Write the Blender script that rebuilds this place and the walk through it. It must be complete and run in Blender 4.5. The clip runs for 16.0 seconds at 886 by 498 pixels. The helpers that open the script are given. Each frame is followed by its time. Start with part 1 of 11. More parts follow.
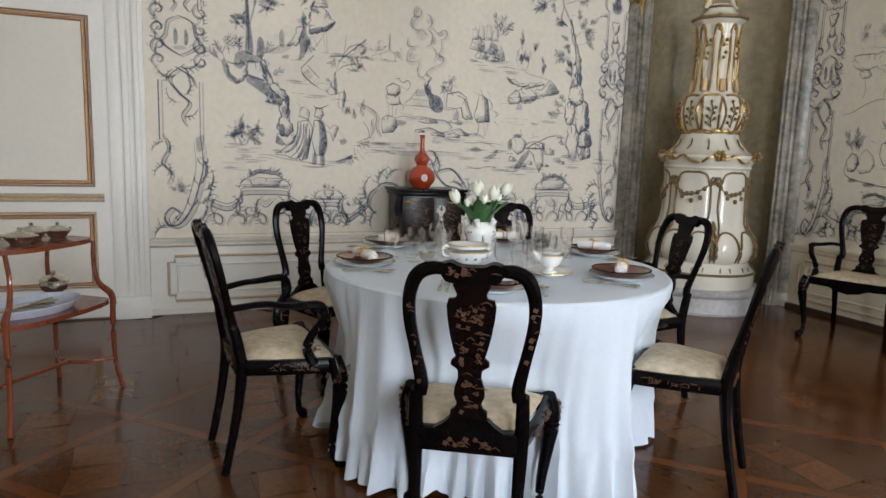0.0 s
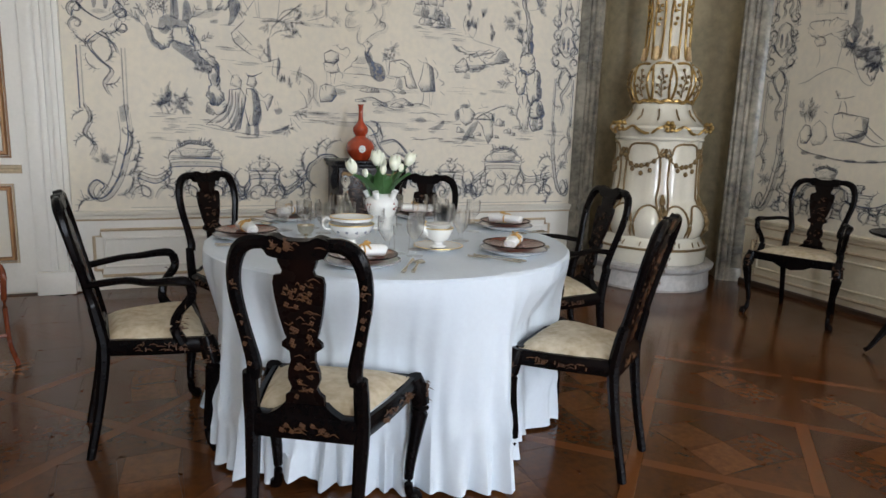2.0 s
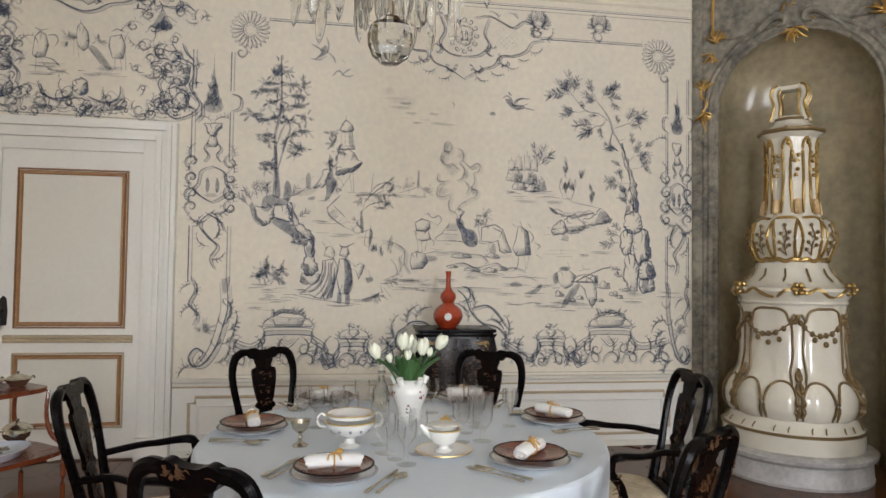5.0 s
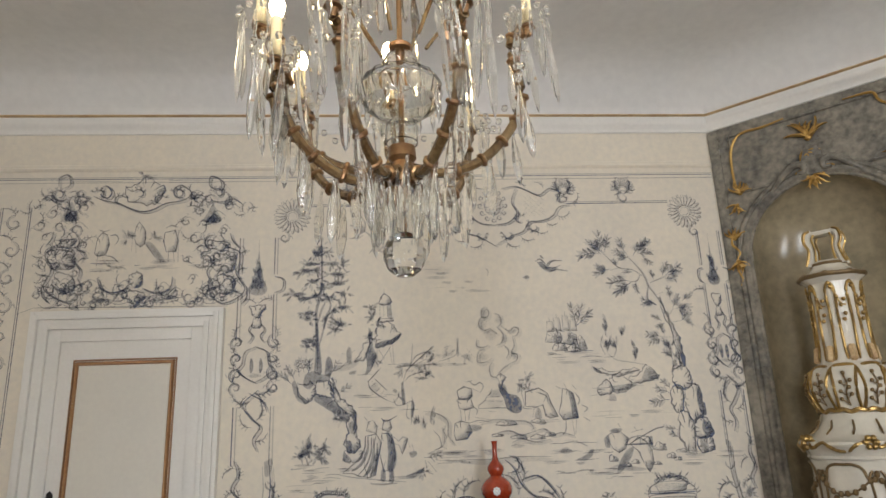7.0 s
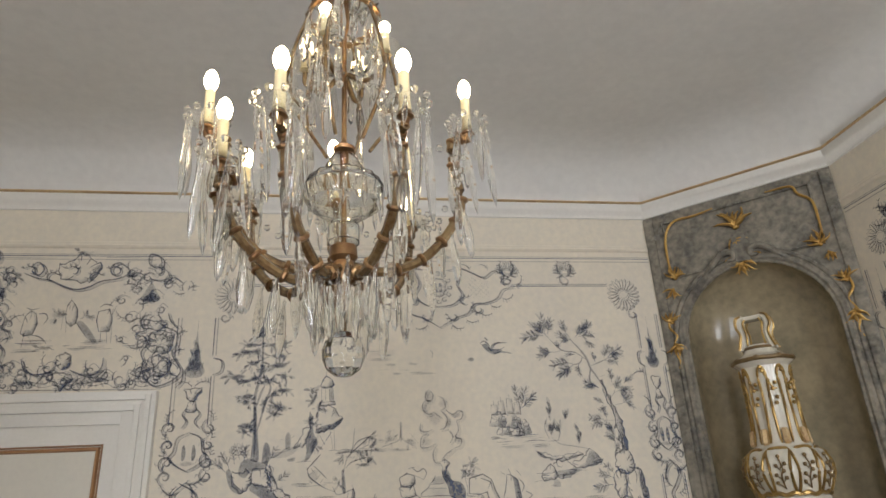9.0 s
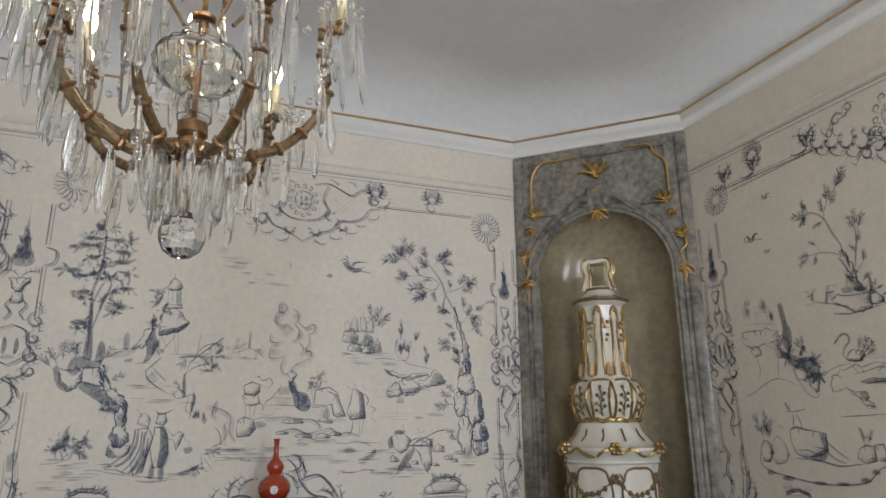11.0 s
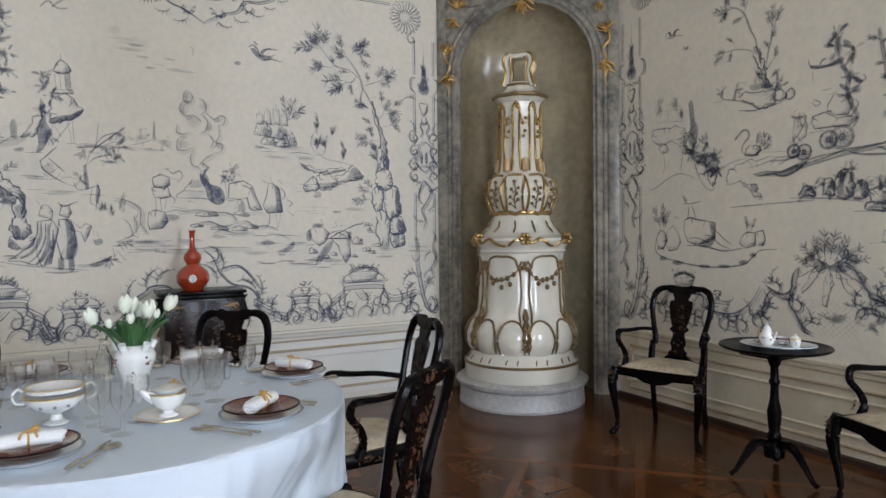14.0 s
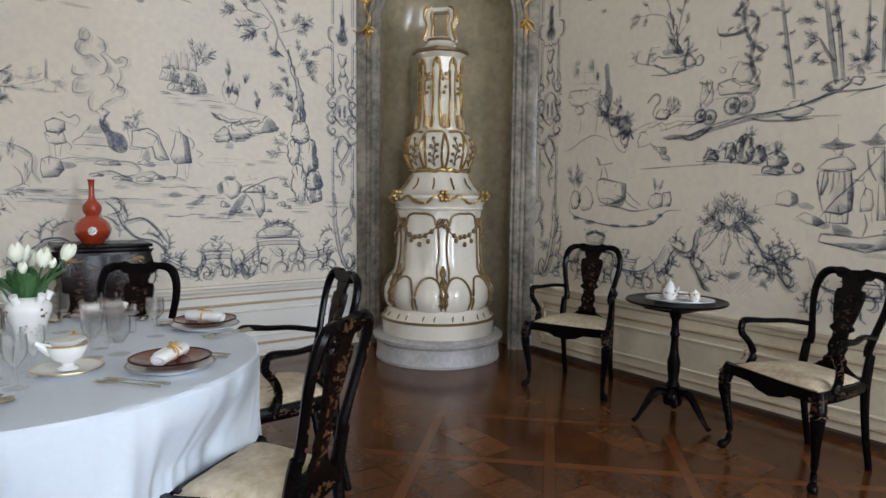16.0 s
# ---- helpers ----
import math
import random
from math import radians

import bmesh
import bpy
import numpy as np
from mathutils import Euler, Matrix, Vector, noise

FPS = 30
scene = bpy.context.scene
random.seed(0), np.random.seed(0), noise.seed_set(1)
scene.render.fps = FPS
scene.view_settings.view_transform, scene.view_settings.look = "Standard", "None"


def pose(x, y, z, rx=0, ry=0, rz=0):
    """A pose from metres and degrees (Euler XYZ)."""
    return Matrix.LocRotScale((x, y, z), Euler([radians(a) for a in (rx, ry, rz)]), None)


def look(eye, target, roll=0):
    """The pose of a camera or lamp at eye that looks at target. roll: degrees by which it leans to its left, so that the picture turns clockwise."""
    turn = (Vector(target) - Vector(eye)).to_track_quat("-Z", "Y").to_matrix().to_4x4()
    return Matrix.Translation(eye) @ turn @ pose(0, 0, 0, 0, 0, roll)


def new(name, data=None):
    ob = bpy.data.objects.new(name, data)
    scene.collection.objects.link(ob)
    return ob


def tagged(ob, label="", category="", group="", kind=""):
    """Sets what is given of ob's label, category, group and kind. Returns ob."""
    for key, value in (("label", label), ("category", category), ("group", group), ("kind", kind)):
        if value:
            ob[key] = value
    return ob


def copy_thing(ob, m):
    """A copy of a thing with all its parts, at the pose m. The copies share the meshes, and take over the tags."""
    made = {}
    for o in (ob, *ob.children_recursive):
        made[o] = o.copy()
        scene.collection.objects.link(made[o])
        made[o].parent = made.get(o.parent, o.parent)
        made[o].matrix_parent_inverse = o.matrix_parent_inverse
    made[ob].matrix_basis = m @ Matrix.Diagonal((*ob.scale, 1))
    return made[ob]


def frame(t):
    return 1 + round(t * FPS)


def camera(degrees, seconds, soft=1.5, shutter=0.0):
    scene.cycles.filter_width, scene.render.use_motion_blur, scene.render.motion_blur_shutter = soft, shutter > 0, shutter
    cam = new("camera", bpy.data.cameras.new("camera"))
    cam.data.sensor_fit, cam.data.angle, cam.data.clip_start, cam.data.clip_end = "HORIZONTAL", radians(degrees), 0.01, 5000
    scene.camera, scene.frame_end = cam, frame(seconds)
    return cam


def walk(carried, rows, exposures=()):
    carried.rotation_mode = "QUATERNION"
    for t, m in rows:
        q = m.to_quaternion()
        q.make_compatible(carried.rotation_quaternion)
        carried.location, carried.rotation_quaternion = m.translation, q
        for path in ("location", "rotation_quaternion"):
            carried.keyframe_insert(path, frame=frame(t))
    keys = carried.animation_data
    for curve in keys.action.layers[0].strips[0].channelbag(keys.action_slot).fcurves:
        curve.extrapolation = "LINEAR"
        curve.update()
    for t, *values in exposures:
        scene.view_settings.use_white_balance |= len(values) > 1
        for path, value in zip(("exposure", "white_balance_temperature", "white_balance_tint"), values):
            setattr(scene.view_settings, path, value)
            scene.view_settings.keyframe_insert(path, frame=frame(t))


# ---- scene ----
LAMP_W, BULB = 228.0, 42.0
cam = camera(68.1, 16.0)
PATH = [
    (0, (-0.131, -0.362, 1.262), (0.635, 1.461, 0.968), 1.9),
    (0.5, (-0.04, -0.305, 1.256), (0.781, 1.487, 0.924), 3.5),
    (1, (0.054, -0.276, 1.253), (0.934, 1.483, 0.889), 0.5),
    (1.5, (0.195, -0.333, 1.257), (1.039, 1.434, 0.849), 1.2),
    (2, (0.332, -0.396, 1.247), (1.105, 1.411, 0.878), 2.0),
    (2.5, (0.455, -0.388, 1.241), (1.308, 1.396, 0.939), 0.7),
    (3, (0.607, -0.348, 1.245), (1.37, 1.465, 0.885), 3.0),
    (3.5, (0.701, -0.358, 1.292), (1.248, 1.543, 0.992), -1.8),
    (4, (0.807, -0.38, 1.312), (1.159, 1.576, 1.094), 1.3),
    (4.5, (0.906, -0.355, 1.342), (1.219, 1.618, 1.255), -0.4),
    (5, (0.951, -0.282, 1.39), (1.251, 1.694, 1.456), 0.8),
    (5.2, (0.963, -0.27, 1.399), (1.227, 1.71, 1.495), 0.5),
    (7.3, (1.0, -0.34, 1.495), (1.159, 1.563, 2.09), -2.5),
    (7.5, (0.996, -0.336, 1.505), (1.152, 1.555, 2.134), -2.6),
    (8, (0.997, -0.352, 1.519), (1.164, 1.509, 2.233), -2.9),
    (8.2, (0.996, -0.359, 1.523), (1.18, 1.487, 2.271), -3.1),
    (10.3, (1.049, -0.393, 1.498), (1.649, 1.383, 2.196), -0.7),
    (10.5, (1.049, -0.384, 1.494), (1.679, 1.393, 2.162), 0.1),
    (11, (1.051, -0.362, 1.466), (1.763, 1.433, 1.987), -0.4),
    (11.5, (1.055, -0.347, 1.452), (1.815, 1.457, 1.861), -1.0),
    (12, (1.061, -0.342, 1.438), (1.851, 1.464, 1.779), -0.0),
    (12.5, (1.067, -0.329, 1.417), (1.885, 1.48, 1.656), -0.5),
    (13, (1.074, -0.322, 1.399), (1.964, 1.466, 1.485), 0.4),
    (13.5, (1.072, -0.314, 1.375), (1.995, 1.46, 1.359), 0.4),
    (14, (1.079, -0.314, 1.355), (2.034, 1.442, 1.304), -0.6),
    (14.5, (1.087, -0.31, 1.354), (2.065, 1.434, 1.298), -0.4),
    (15, (1.087, -0.315, 1.353), (2.113, 1.401, 1.3), -0.2),
    (15.5, (1.089, -0.305, 1.329), (2.191, 1.361, 1.236), 0.4),
    (16, (1.078, -0.295, 1.317), (2.244, 1.321, 1.149), 0.6),
]
LIGHT = [(0, 0.16, 6000, 10), (1.5, 0.06, 6050, 10), (2.5, 0.17, 6000, 10), (3.5, 0.25, 5950, 10), (5, 0.10, 6380, 12), (8.2, -0.08, 6430, 11.5), (10.5, -0.2, 6000, 11), (12.5, -0.06, 5620, 10.5), (14.5, 0.06, 5720, 10.5), (16, 0.10, 5780, 10.5)]
walk(cam, [(t, look(eye, target, roll)) for t, eye, target, roll in PATH], LIGHT)

# ---- world, sun and windows' light ----
world = bpy.data.worlds.new("sky")
scene.world = world
world.use_nodes = True
wn = world.node_tree.nodes
sky = wn.new("ShaderNodeTexSky")
sky.sky_type, sky.sun_disc = "NISHITA", False
sky.sun_elevation, sky.sun_rotation = radians(42), radians(20)
wn["Background"].inputs["Strength"].default_value = 0.12
world.node_tree.links.new(sky.outputs[0], wn["Background"].inputs["Color"])

# the sun stands behind the house, so that the windows only see the sky
sun = new("sun", bpy.data.lights.new("sun", "SUN"))
sun.data.energy, sun.data.angle, sun.data.color = 2.0, radians(3), (1.0, 0.95, 0.88)
sun.matrix_world = look((0, 20, 20), (2, 0, 0))

# room: north wall y=4.81, east wall x=4.925, corner niche across them
YN, XE, YS, XW = 4.81, 4.925, -3.5, -2.9
Z_DADO, Z_FRIEZE, Z_MARBLE, Z_GOLD, Z_CEIL = 0.565, 3.56, 3.90, 4.07, 4.46
WINDOWS = (0.35, 3.8)
WIN_W, WIN_Z0, WIN_Z1 = 1.25, 0.55, 3.35
for wx in WINDOWS:
    lamp = new("window_light", bpy.data.lights.new("window_light", "AREA"))
    lamp.data.shape, lamp.data.size, lamp.data.size_y = "RECTANGLE", WIN_W - 0.1, WIN_Z1 - WIN_Z0 - 0.1
    lamp.data.energy, lamp.data.color = LAMP_W, (0.905, 0.945, 1.0)
    lamp.matrix_world = look((wx, YS - 0.68, (WIN_Z0 + WIN_Z1) / 2), (wx, 0, (WIN_Z0 + WIN_Z1) / 2))


# ---- materials ----
def material(name, base, rough=0.5, metal=0.0, var=0.12, scale=6.0, fine=60.0, bump=0.0, bump_scale=80.0, coat=0.0,
             tint=None, transmission=0.0, spec=0.5, random_piece=0.0, rough_var=0.08):
    """Principled surface with colour variation at two scales, gloss variation and fine relief."""
    m = bpy.data.materials.new(name)
    m.use_nodes = True
    n, l = m.node_tree.nodes, m.node_tree.links
    b = n["Principled BSDF"]
    b.inputs["Metallic"].default_value = metal
    b.inputs["Coat Weight"].default_value = coat
    b.inputs["Coat Roughness"].default_value = 0.12
    b.inputs["Transmission Weight"].default_value = transmission
    b.inputs["Specular IOR Level"].default_value = spec
    coords = n.new("ShaderNodeTexCoord")
    big, small = n.new("ShaderNodeTexNoise"), n.new("ShaderNodeTexNoise")
    big.inputs["Scale"].default_value, small.inputs["Scale"].default_value = scale, fine
    big.inputs["Detail"].default_value, small.inputs["Detail"].default_value = 5, 3
    for t in (big, small):
        l.new(coords.outputs["Object"], t.inputs["Vector"])
    other = tint or tuple(c * 0.72 for c in base)
    mix = n.new("ShaderNodeMix")
    mix.data_type = "RGBA"
    mix.inputs[6].default_value, mix.inputs[7].default_value = (*base, 1), (*other, 1)
    add = n.new("ShaderNodeMath")
    add.operation = "ADD"
    l.new(big.outputs["Fac"], add.inputs[0])
    l.new(small.outputs["Fac"], add.inputs[1])
    ramp = n.new("ShaderNodeMapRange")
    ramp.inputs["From Min"].default_value, ramp.inputs["From Max"].default_value = 0.75, 1.3
    ramp.inputs["To Min"].default_value, ramp.inputs["To Max"].default_value = 0.0, min(1.0, var * 5)
    l.new(add.outputs[0], ramp.inputs["Value"])
    l.new(ramp.outputs[0], mix.inputs[0])
    colour = mix.outputs[2]
    if random_piece:
        info, hsv, mr = n.new("ShaderNodeObjectInfo"), n.new("ShaderNodeHueSaturation"), n.new("ShaderNodeMapRange")
        mr.inputs["To Min"].default_value, mr.inputs["To Max"].default_value = 1 - random_piece, 1 + random_piece
        l.new(info.outputs["Random"], mr.inputs["Value"])
        l.new(mr.outputs[0], hsv.inputs["Value"])
        l.new(colour, hsv.inputs["Color"])
        colour = hsv.outputs[0]
    l.new(colour, b.inputs["Base Color"])
    rr = n.new("ShaderNodeMapRange")
    rr.inputs["To Min"].default_value, rr.inputs["To Max"].default_value = max(0.02, rough - rough_var), rough + rough_var
    l.new(big.outputs["Fac"], rr.inputs["Value"])
    l.new(rr.outputs[0], b.inputs["Roughness"])
    if bump:
        bt, bn = n.new("ShaderNodeTexNoise"), n.new("ShaderNodeBump")
        bt.inputs["Scale"].default_value, bt.inputs["Detail"].default_value = bump_scale, 4
        bn.inputs["Strength"].default_value, bn.inputs["Distance"].default_value = bump, 0.01
        l.new(coords.outputs["Object"], bt.inputs["Vector"])
        l.new(bt.outputs["Fac"], bn.inputs["Height"])
        l.new(bn.outputs[0], b.inputs["Normal"])
    return m


def brushed(name, base):
    """Thin paint that lets the plaster through: as thick as each stroke was laid on, and unevenly worn."""
    m = material(name, base, 0.85, var=0.2, scale=5, fine=120, tint=(0.15, 0.175, 0.24))
    n, l = m.node_tree.nodes, m.node_tree.links
    noise_t, mr, at, mul = n.new("ShaderNodeTexNoise"), n.new("ShaderNodeMapRange"), n.new("ShaderNodeAttribute"), n.new("ShaderNodeMath")
    noise_t.inputs["Scale"].default_value, noise_t.inputs["Detail"].default_value = 34, 5
    mr.inputs["From Min"].default_value, mr.inputs["From Max"].default_value = 0.3, 0.7
    mr.inputs["To Min"].default_value, mr.inputs["To Max"].default_value = 0.74, 1.28
    at.attribute_name = "pigment"
    mul.operation, mul.use_clamp = 'MULTIPLY', True
    coords = n.new("ShaderNodeTexCoord")
    l.new(coords.outputs["Object"], noise_t.inputs["Vector"])
    l.new(noise_t.outputs["Fac"], mr.inputs["Value"])
    l.new(mr.outputs[0], mul.inputs[0])
    l.new(at.outputs["Fac"], mul.inputs[1])
    l.new(mul.outputs[0], n["Principled BSDF"].inputs["Alpha"])
    return m


M_WALL = material("cream_distemper", (0.80, 0.72, 0.575), 0.85, var=0.09, scale=1.3, fine=22, bump=0.06, bump_scale=30, tint=(0.58, 0.54, 0.47))
M_WHITE = material("white_panel_paint", (0.80, 0.77, 0.70), 0.42, var=0.07, scale=3, fine=40, bump=0.03, tint=(0.68, 0.65, 0.58))
# white dado paint with the east side's dim, warm bounce light in its colour
M_WHITE_SHADE = material("cream_panel_paint", (0.72, 0.63, 0.46), 0.5, var=0.1, scale=2.2, fine=30, tint=(0.55, 0.47, 0.33), bump=0.03)
M_SKIRT = material("dark_brown_skirting", (0.05, 0.028, 0.016), 0.45, var=0.2, scale=8, fine=60)
M_PANEL = material("ivory_panel_paint", (0.74, 0.70, 0.60), 0.5, var=0.08, scale=2, fine=30, tint=(0.64, 0.60, 0.52))
M_CEIL = material("ceiling_plaster", (0.78, 0.77, 0.73), 0.9, var=0.06, scale=0.8, fine=14, bump=0.05, bump_scale=25)
M_CORNICE = material("cornice_plaster", (0.80, 0.77, 0.70), 0.7, var=0.05, scale=2, fine=30)
M_GILT_LINE = material("pale_gilding", (0.68, 0.51, 0.27), 0.45, metal=0.25, var=0.2, scale=9, fine=70, tint=(0.46, 0.28, 0.14))
M_DOOR_GILT = material("red_brown_gilding", (0.46, 0.26, 0.115), 0.45, metal=0.3, var=0.2, scale=9, fine=70, tint=(0.34, 0.16, 0.07))
M_BROWN_LINE = material("brown_gold_paint", (0.36, 0.20, 0.10), 0.5, metal=0.1, var=0.15, scale=9, fine=60)
M_OCHRE = material("ochre_line_paint", (0.55, 0.43, 0.28), 0.6, var=0.15, scale=7, fine=60)
M_GOLD = material("gilded_stucco", (0.60, 0.38, 0.115), 0.4, metal=0.75, var=0.18, scale=12, fine=70, bump=0.2, bump_scale=60, tint=(0.45, 0.26, 0.07))
M_MARBLE = material("grey_stucco_marble", (0.335, 0.30, 0.235), 0.26, var=0.4, scale=4.5, fine=19, tint=(0.10, 0.093, 0.078), bump=0.02, spec=0.5)
M_NICHE = material("polished_niche_stucco", (0.41, 0.335, 0.21), 0.2, var=0.3, scale=3.2, fine=15, tint=(0.25, 0.215, 0.14), spec=0.5)
M_PLINTH = material("pale_stone", (0.50, 0.48, 0.45), 0.4, var=0.22, scale=5, fine=30, tint=(0.34, 0.32, 0.30), bump=0.05)
M_GLAZE = material("white_stove_glaze", (0.72, 0.675, 0.56), 0.12, var=0.07, scale=5, fine=40, coat=0.4, tint=(0.62, 0.57, 0.46), bump=0.02, bump_scale=12)
M_STOVE_GILT = material("worn_brown_gilding", (0.25, 0.165, 0.065), 0.45, metal=0.4, var=0.25, scale=20, fine=90, tint=(0.18, 0.12, 0.06), bump=0.15)
M_STOVE_GOLD = material("rubbed_stove_gilding", (0.46, 0.30, 0.09), 0.34, metal=0.7, var=0.3, scale=18, fine=90, tint=(0.24, 0.15, 0.06), bump=0.15)
M_LACQUER = material("black_lacquer", (0.0022, 0.002, 0.0022), 0.24, var=0.1, scale=8, fine=60, coat=0.0, spec=0.09, tint=(0.008, 0.004, 0.003))
M_LACQUER_BROWN = material("dark_red_lacquer", (0.0075, 0.0032, 0.0024), 0.28, var=0.3, scale=18, fine=70, coat=0.0, spec=0.10, tint=(0.003, 0.0024, 0.0024))
M_CAB = material("brown_black_lacquer", (0.020, 0.0095, 0.006), 0.25, var=0.4, scale=9, fine=60, spec=0.22, tint=(0.006, 0.004, 0.003))
M_CAB_GILT = material("dulled_mount_gilding", (0.34, 0.22, 0.085), 0.42, metal=0.5, var=0.3, scale=30, fine=90, tint=(0.18, 0.11, 0.045))
M_CHINOISERIE = material("worn_gold_lacquer_painting", (0.13, 0.062, 0.024), 0.42, metal=0.3, var=0.4, scale=40, fine=120, tint=(0.07, 0.028, 0.014))
M_DAMASK = material("cream_damask", (0.64, 0.55, 0.40), 0.7, var=0.26, scale=11, fine=36, bump=0.12, bump_scale=200, tint=(0.42, 0.325, 0.20))
M_CLOTH = material("white_linen", (0.655, 0.71, 0.765), 0.8, var=0.05, scale=5, fine=60, bump=0.1, bump_scale=320, tint=(0.54, 0.575, 0.63))
M_NAPKIN = material("white_napkin_linen", (0.84, 0.83, 0.80), 0.8, var=0.05, scale=20, fine=90, bump=0.15, bump_scale=240)
M_RIBBON = material("gold_ribbon", (0.62, 0.36, 0.10), 0.4, var=0.1, scale=30, fine=90, metal=0.2)
M_PORCELAIN = material("white_porcelain", (0.83, 0.82, 0.78), 0.09, var=0.03, scale=9, fine=60, coat=0.5)
M_RIM = material("slate_rim_glaze", (0.30, 0.31, 0.34), 0.15, var=0.1, scale=20, fine=60, coat=0.4)
M_REDPLATE = material("red_brown_glaze", (0.22, 0.055, 0.022), 0.16, var=0.2, scale=16, fine=70, coat=0.4, tint=(0.13, 0.03, 0.014))
M_REDVASE = material("oxblood_glaze", (0.42, 0.055, 0.016), 0.08, var=0.15, scale=9, fine=50, coat=0.7, tint=(0.26, 0.028, 0.01))
M_SILVER = material("old_silver", (0.66, 0.62, 0.53), 0.2, metal=0.95, var=0.15, scale=24, fine=80, tint=(0.38, 0.33, 0.24))
M_GOLD_RIM = material("gold_rim", (0.70, 0.50, 0.18), 0.3, metal=0.8, var=0.1)
M_MAHOGANY = material("red_mahogany", (0.21, 0.052, 0.017), 0.26, var=0.25, scale=7, fine=60, coat=0.2, tint=(0.14, 0.03, 0.011))
M_PETAL = material("cream_petal", (0.86, 0.85, 0.72), 0.5, var=0.12, scale=40, fine=150, tint=(0.72, 0.75, 0.50))
M_LEAF = material("tulip_leaf", (0.052, 0.125, 0.036), 0.45, var=0.25, scale=20, fine=90, tint=(0.04, 0.10, 0.025))
M_FLORAL = material("painted_blossom", (0.36, 0.11, 0.10), 0.2, var=0.3, scale=60, fine=200, tint=(0.12, 0.13, 0.10))
M_CANDLE = material("candle_sleeve", (0.78, 0.68, 0.42), 0.5, var=0.1, scale=20, fine=80)
M_BRASS = material("aged_brass", (0.29, 0.18, 0.08), 0.34, metal=0.75, var=0.2, scale=22, fine=90, tint=(0.20, 0.10, 0.045))
M_ARM = material("amber_glass_arm", (0.27, 0.185, 0.085), 0.22, metal=0.35, var=0.25, scale=20, fine=80, coat=0.6, tint=(0.11, 0.055, 0.02))
M_IRON = material("dark_iron", (0.05, 0.045, 0.04), 0.45, metal=0.6, var=0.2, scale=30, fine=90)
M_TEAK = material("oak_strip", (0.125, 0.042, 0.011), 0.17, var=0.25, scale=5, fine=38, tint=(0.12, 0.042, 0.013), random_piece=0.2, bump=0.03, bump_scale=40, spec=0.32)
M_WALNUT = material("walnut_field", (0.094, 0.031, 0.008), 0.17, var=0.3, scale=4, fine=34, tint=(0.058, 0.022, 0.008), random_piece=0.2, bump=0.03, bump_scale=40, spec=0.32)
M_CHERRY = material("light_cherry_lozenge", (0.150, 0.056, 0.016), 0.17, var=0.25, scale=5, fine=36, tint=(0.085, 0.032, 0.011), random_piece=0.2, bump=0.03, bump_scale=40, spec=0.32)
M_JOINT = material("parquet_joint", (0.06, 0.02, 0.006), 0.5, var=0.1)
M_GROUND = material("gravel_ground", (0.26, 0.24, 0.20), 0.9, var=0.2, scale=1, fine=9)
M_BLUEWHITE = material("pale_blue_tray_glaze", (0.62, 0.66, 0.74), 0.14, var=0.1, scale=9, fine=60, coat=0.4)
M_INK = brushed("blue_grey_distemper", (0.115, 0.138, 0.20))
# same ink for the east wall, its weaker, less blue light mixed into the colour
M_INK_SHADE = brushed("slate_grey_distemper", (0.075, 0.08, 0.105))

M_GLASS = bpy.data.materials.new("clear_crystal")
M_GLASS.use_nodes = True
gb = M_GLASS.node_tree.nodes["Principled BSDF"]
gb.inputs["Transmission Weight"].default_value, gb.inputs["Roughness"].default_value = 1.0, 0.01
gb.inputs["IOR"].default_value, gb.inputs["Base Color"].default_value = 1.48, (0.97, 0.98, 0.96, 1)
M_DROP = bpy.data.materials.new("cut_crystal_drop")
M_DROP.use_nodes = True
db = M_DROP.node_tree.nodes["Principled BSDF"]
db.inputs["Transmission Weight"].default_value, db.inputs["Roughness"].default_value = 0.94, 0.04
db.inputs["IOR"].default_value, db.inputs["Base Color"].default_value, db.inputs["Alpha"].default_value = 1.26, (0.97, 0.96, 0.91, 1), 1.0
M_THIN = bpy.data.materials.new("thin_table_glass")
M_THIN.use_nodes = True
tb = M_THIN.node_tree.nodes["Principled BSDF"]
tb.inputs["Transmission Weight"].default_value, tb.inputs["Roughness"].default_value = 1.0, 0.02
tb.inputs["Alpha"].default_value = 0.34
tb.inputs["IOR"].default_value, tb.inputs["Base Color"].default_value = 1.12, (0.98, 0.98, 0.97, 1)
M_PANE = bpy.data.materials.new("window_pane")
M_PANE.use_nodes = True
pb = M_PANE.node_tree.nodes["Principled BSDF"]
pb.inputs["Transmission Weight"].default_value, pb.inputs["Roughness"].default_value, pb.inputs["IOR"].default_value = 1.0, 0.0, 1.1
M_BULB = bpy.data.materials.new("lit_bulb")
M_BULB.use_nodes = True
bb = M_BULB.node_tree.nodes["Principled BSDF"]
bb.inputs["Base Color"].default_value = (1, 0.9, 0.7, 1)
bb.inputs["Emission Color"].default_value, bb.inputs["Emission Strength"].default_value = (1.0, 0.78, 0.48, 1), BULB


# ---- shape helpers ----
def mesh_from(name, bm, mat, smooth=True):
    me = bpy.data.meshes.new(name)
    bmesh.ops.recalc_face_normals(bm, faces=bm.faces)
    bm.to_mesh(me)
    bm.free()
    for mt in mat if isinstance(mat, (list, tuple)) else [mat]:
        me.materials.append(mt)
    if smooth:
        me.polygons.foreach_set("use_smooth", [True] * len(me.polygons))
        me.set_sharp_from_angle(angle=radians(38))
    return me


def part(name, bm, mat, parent, label="", smooth=True):
    ob = new(name, mesh_from(name, bm, mat, smooth) if isinstance(bm, bmesh.types.BMesh) else bm)
    ob.parent = parent
    return tagged(ob, label)


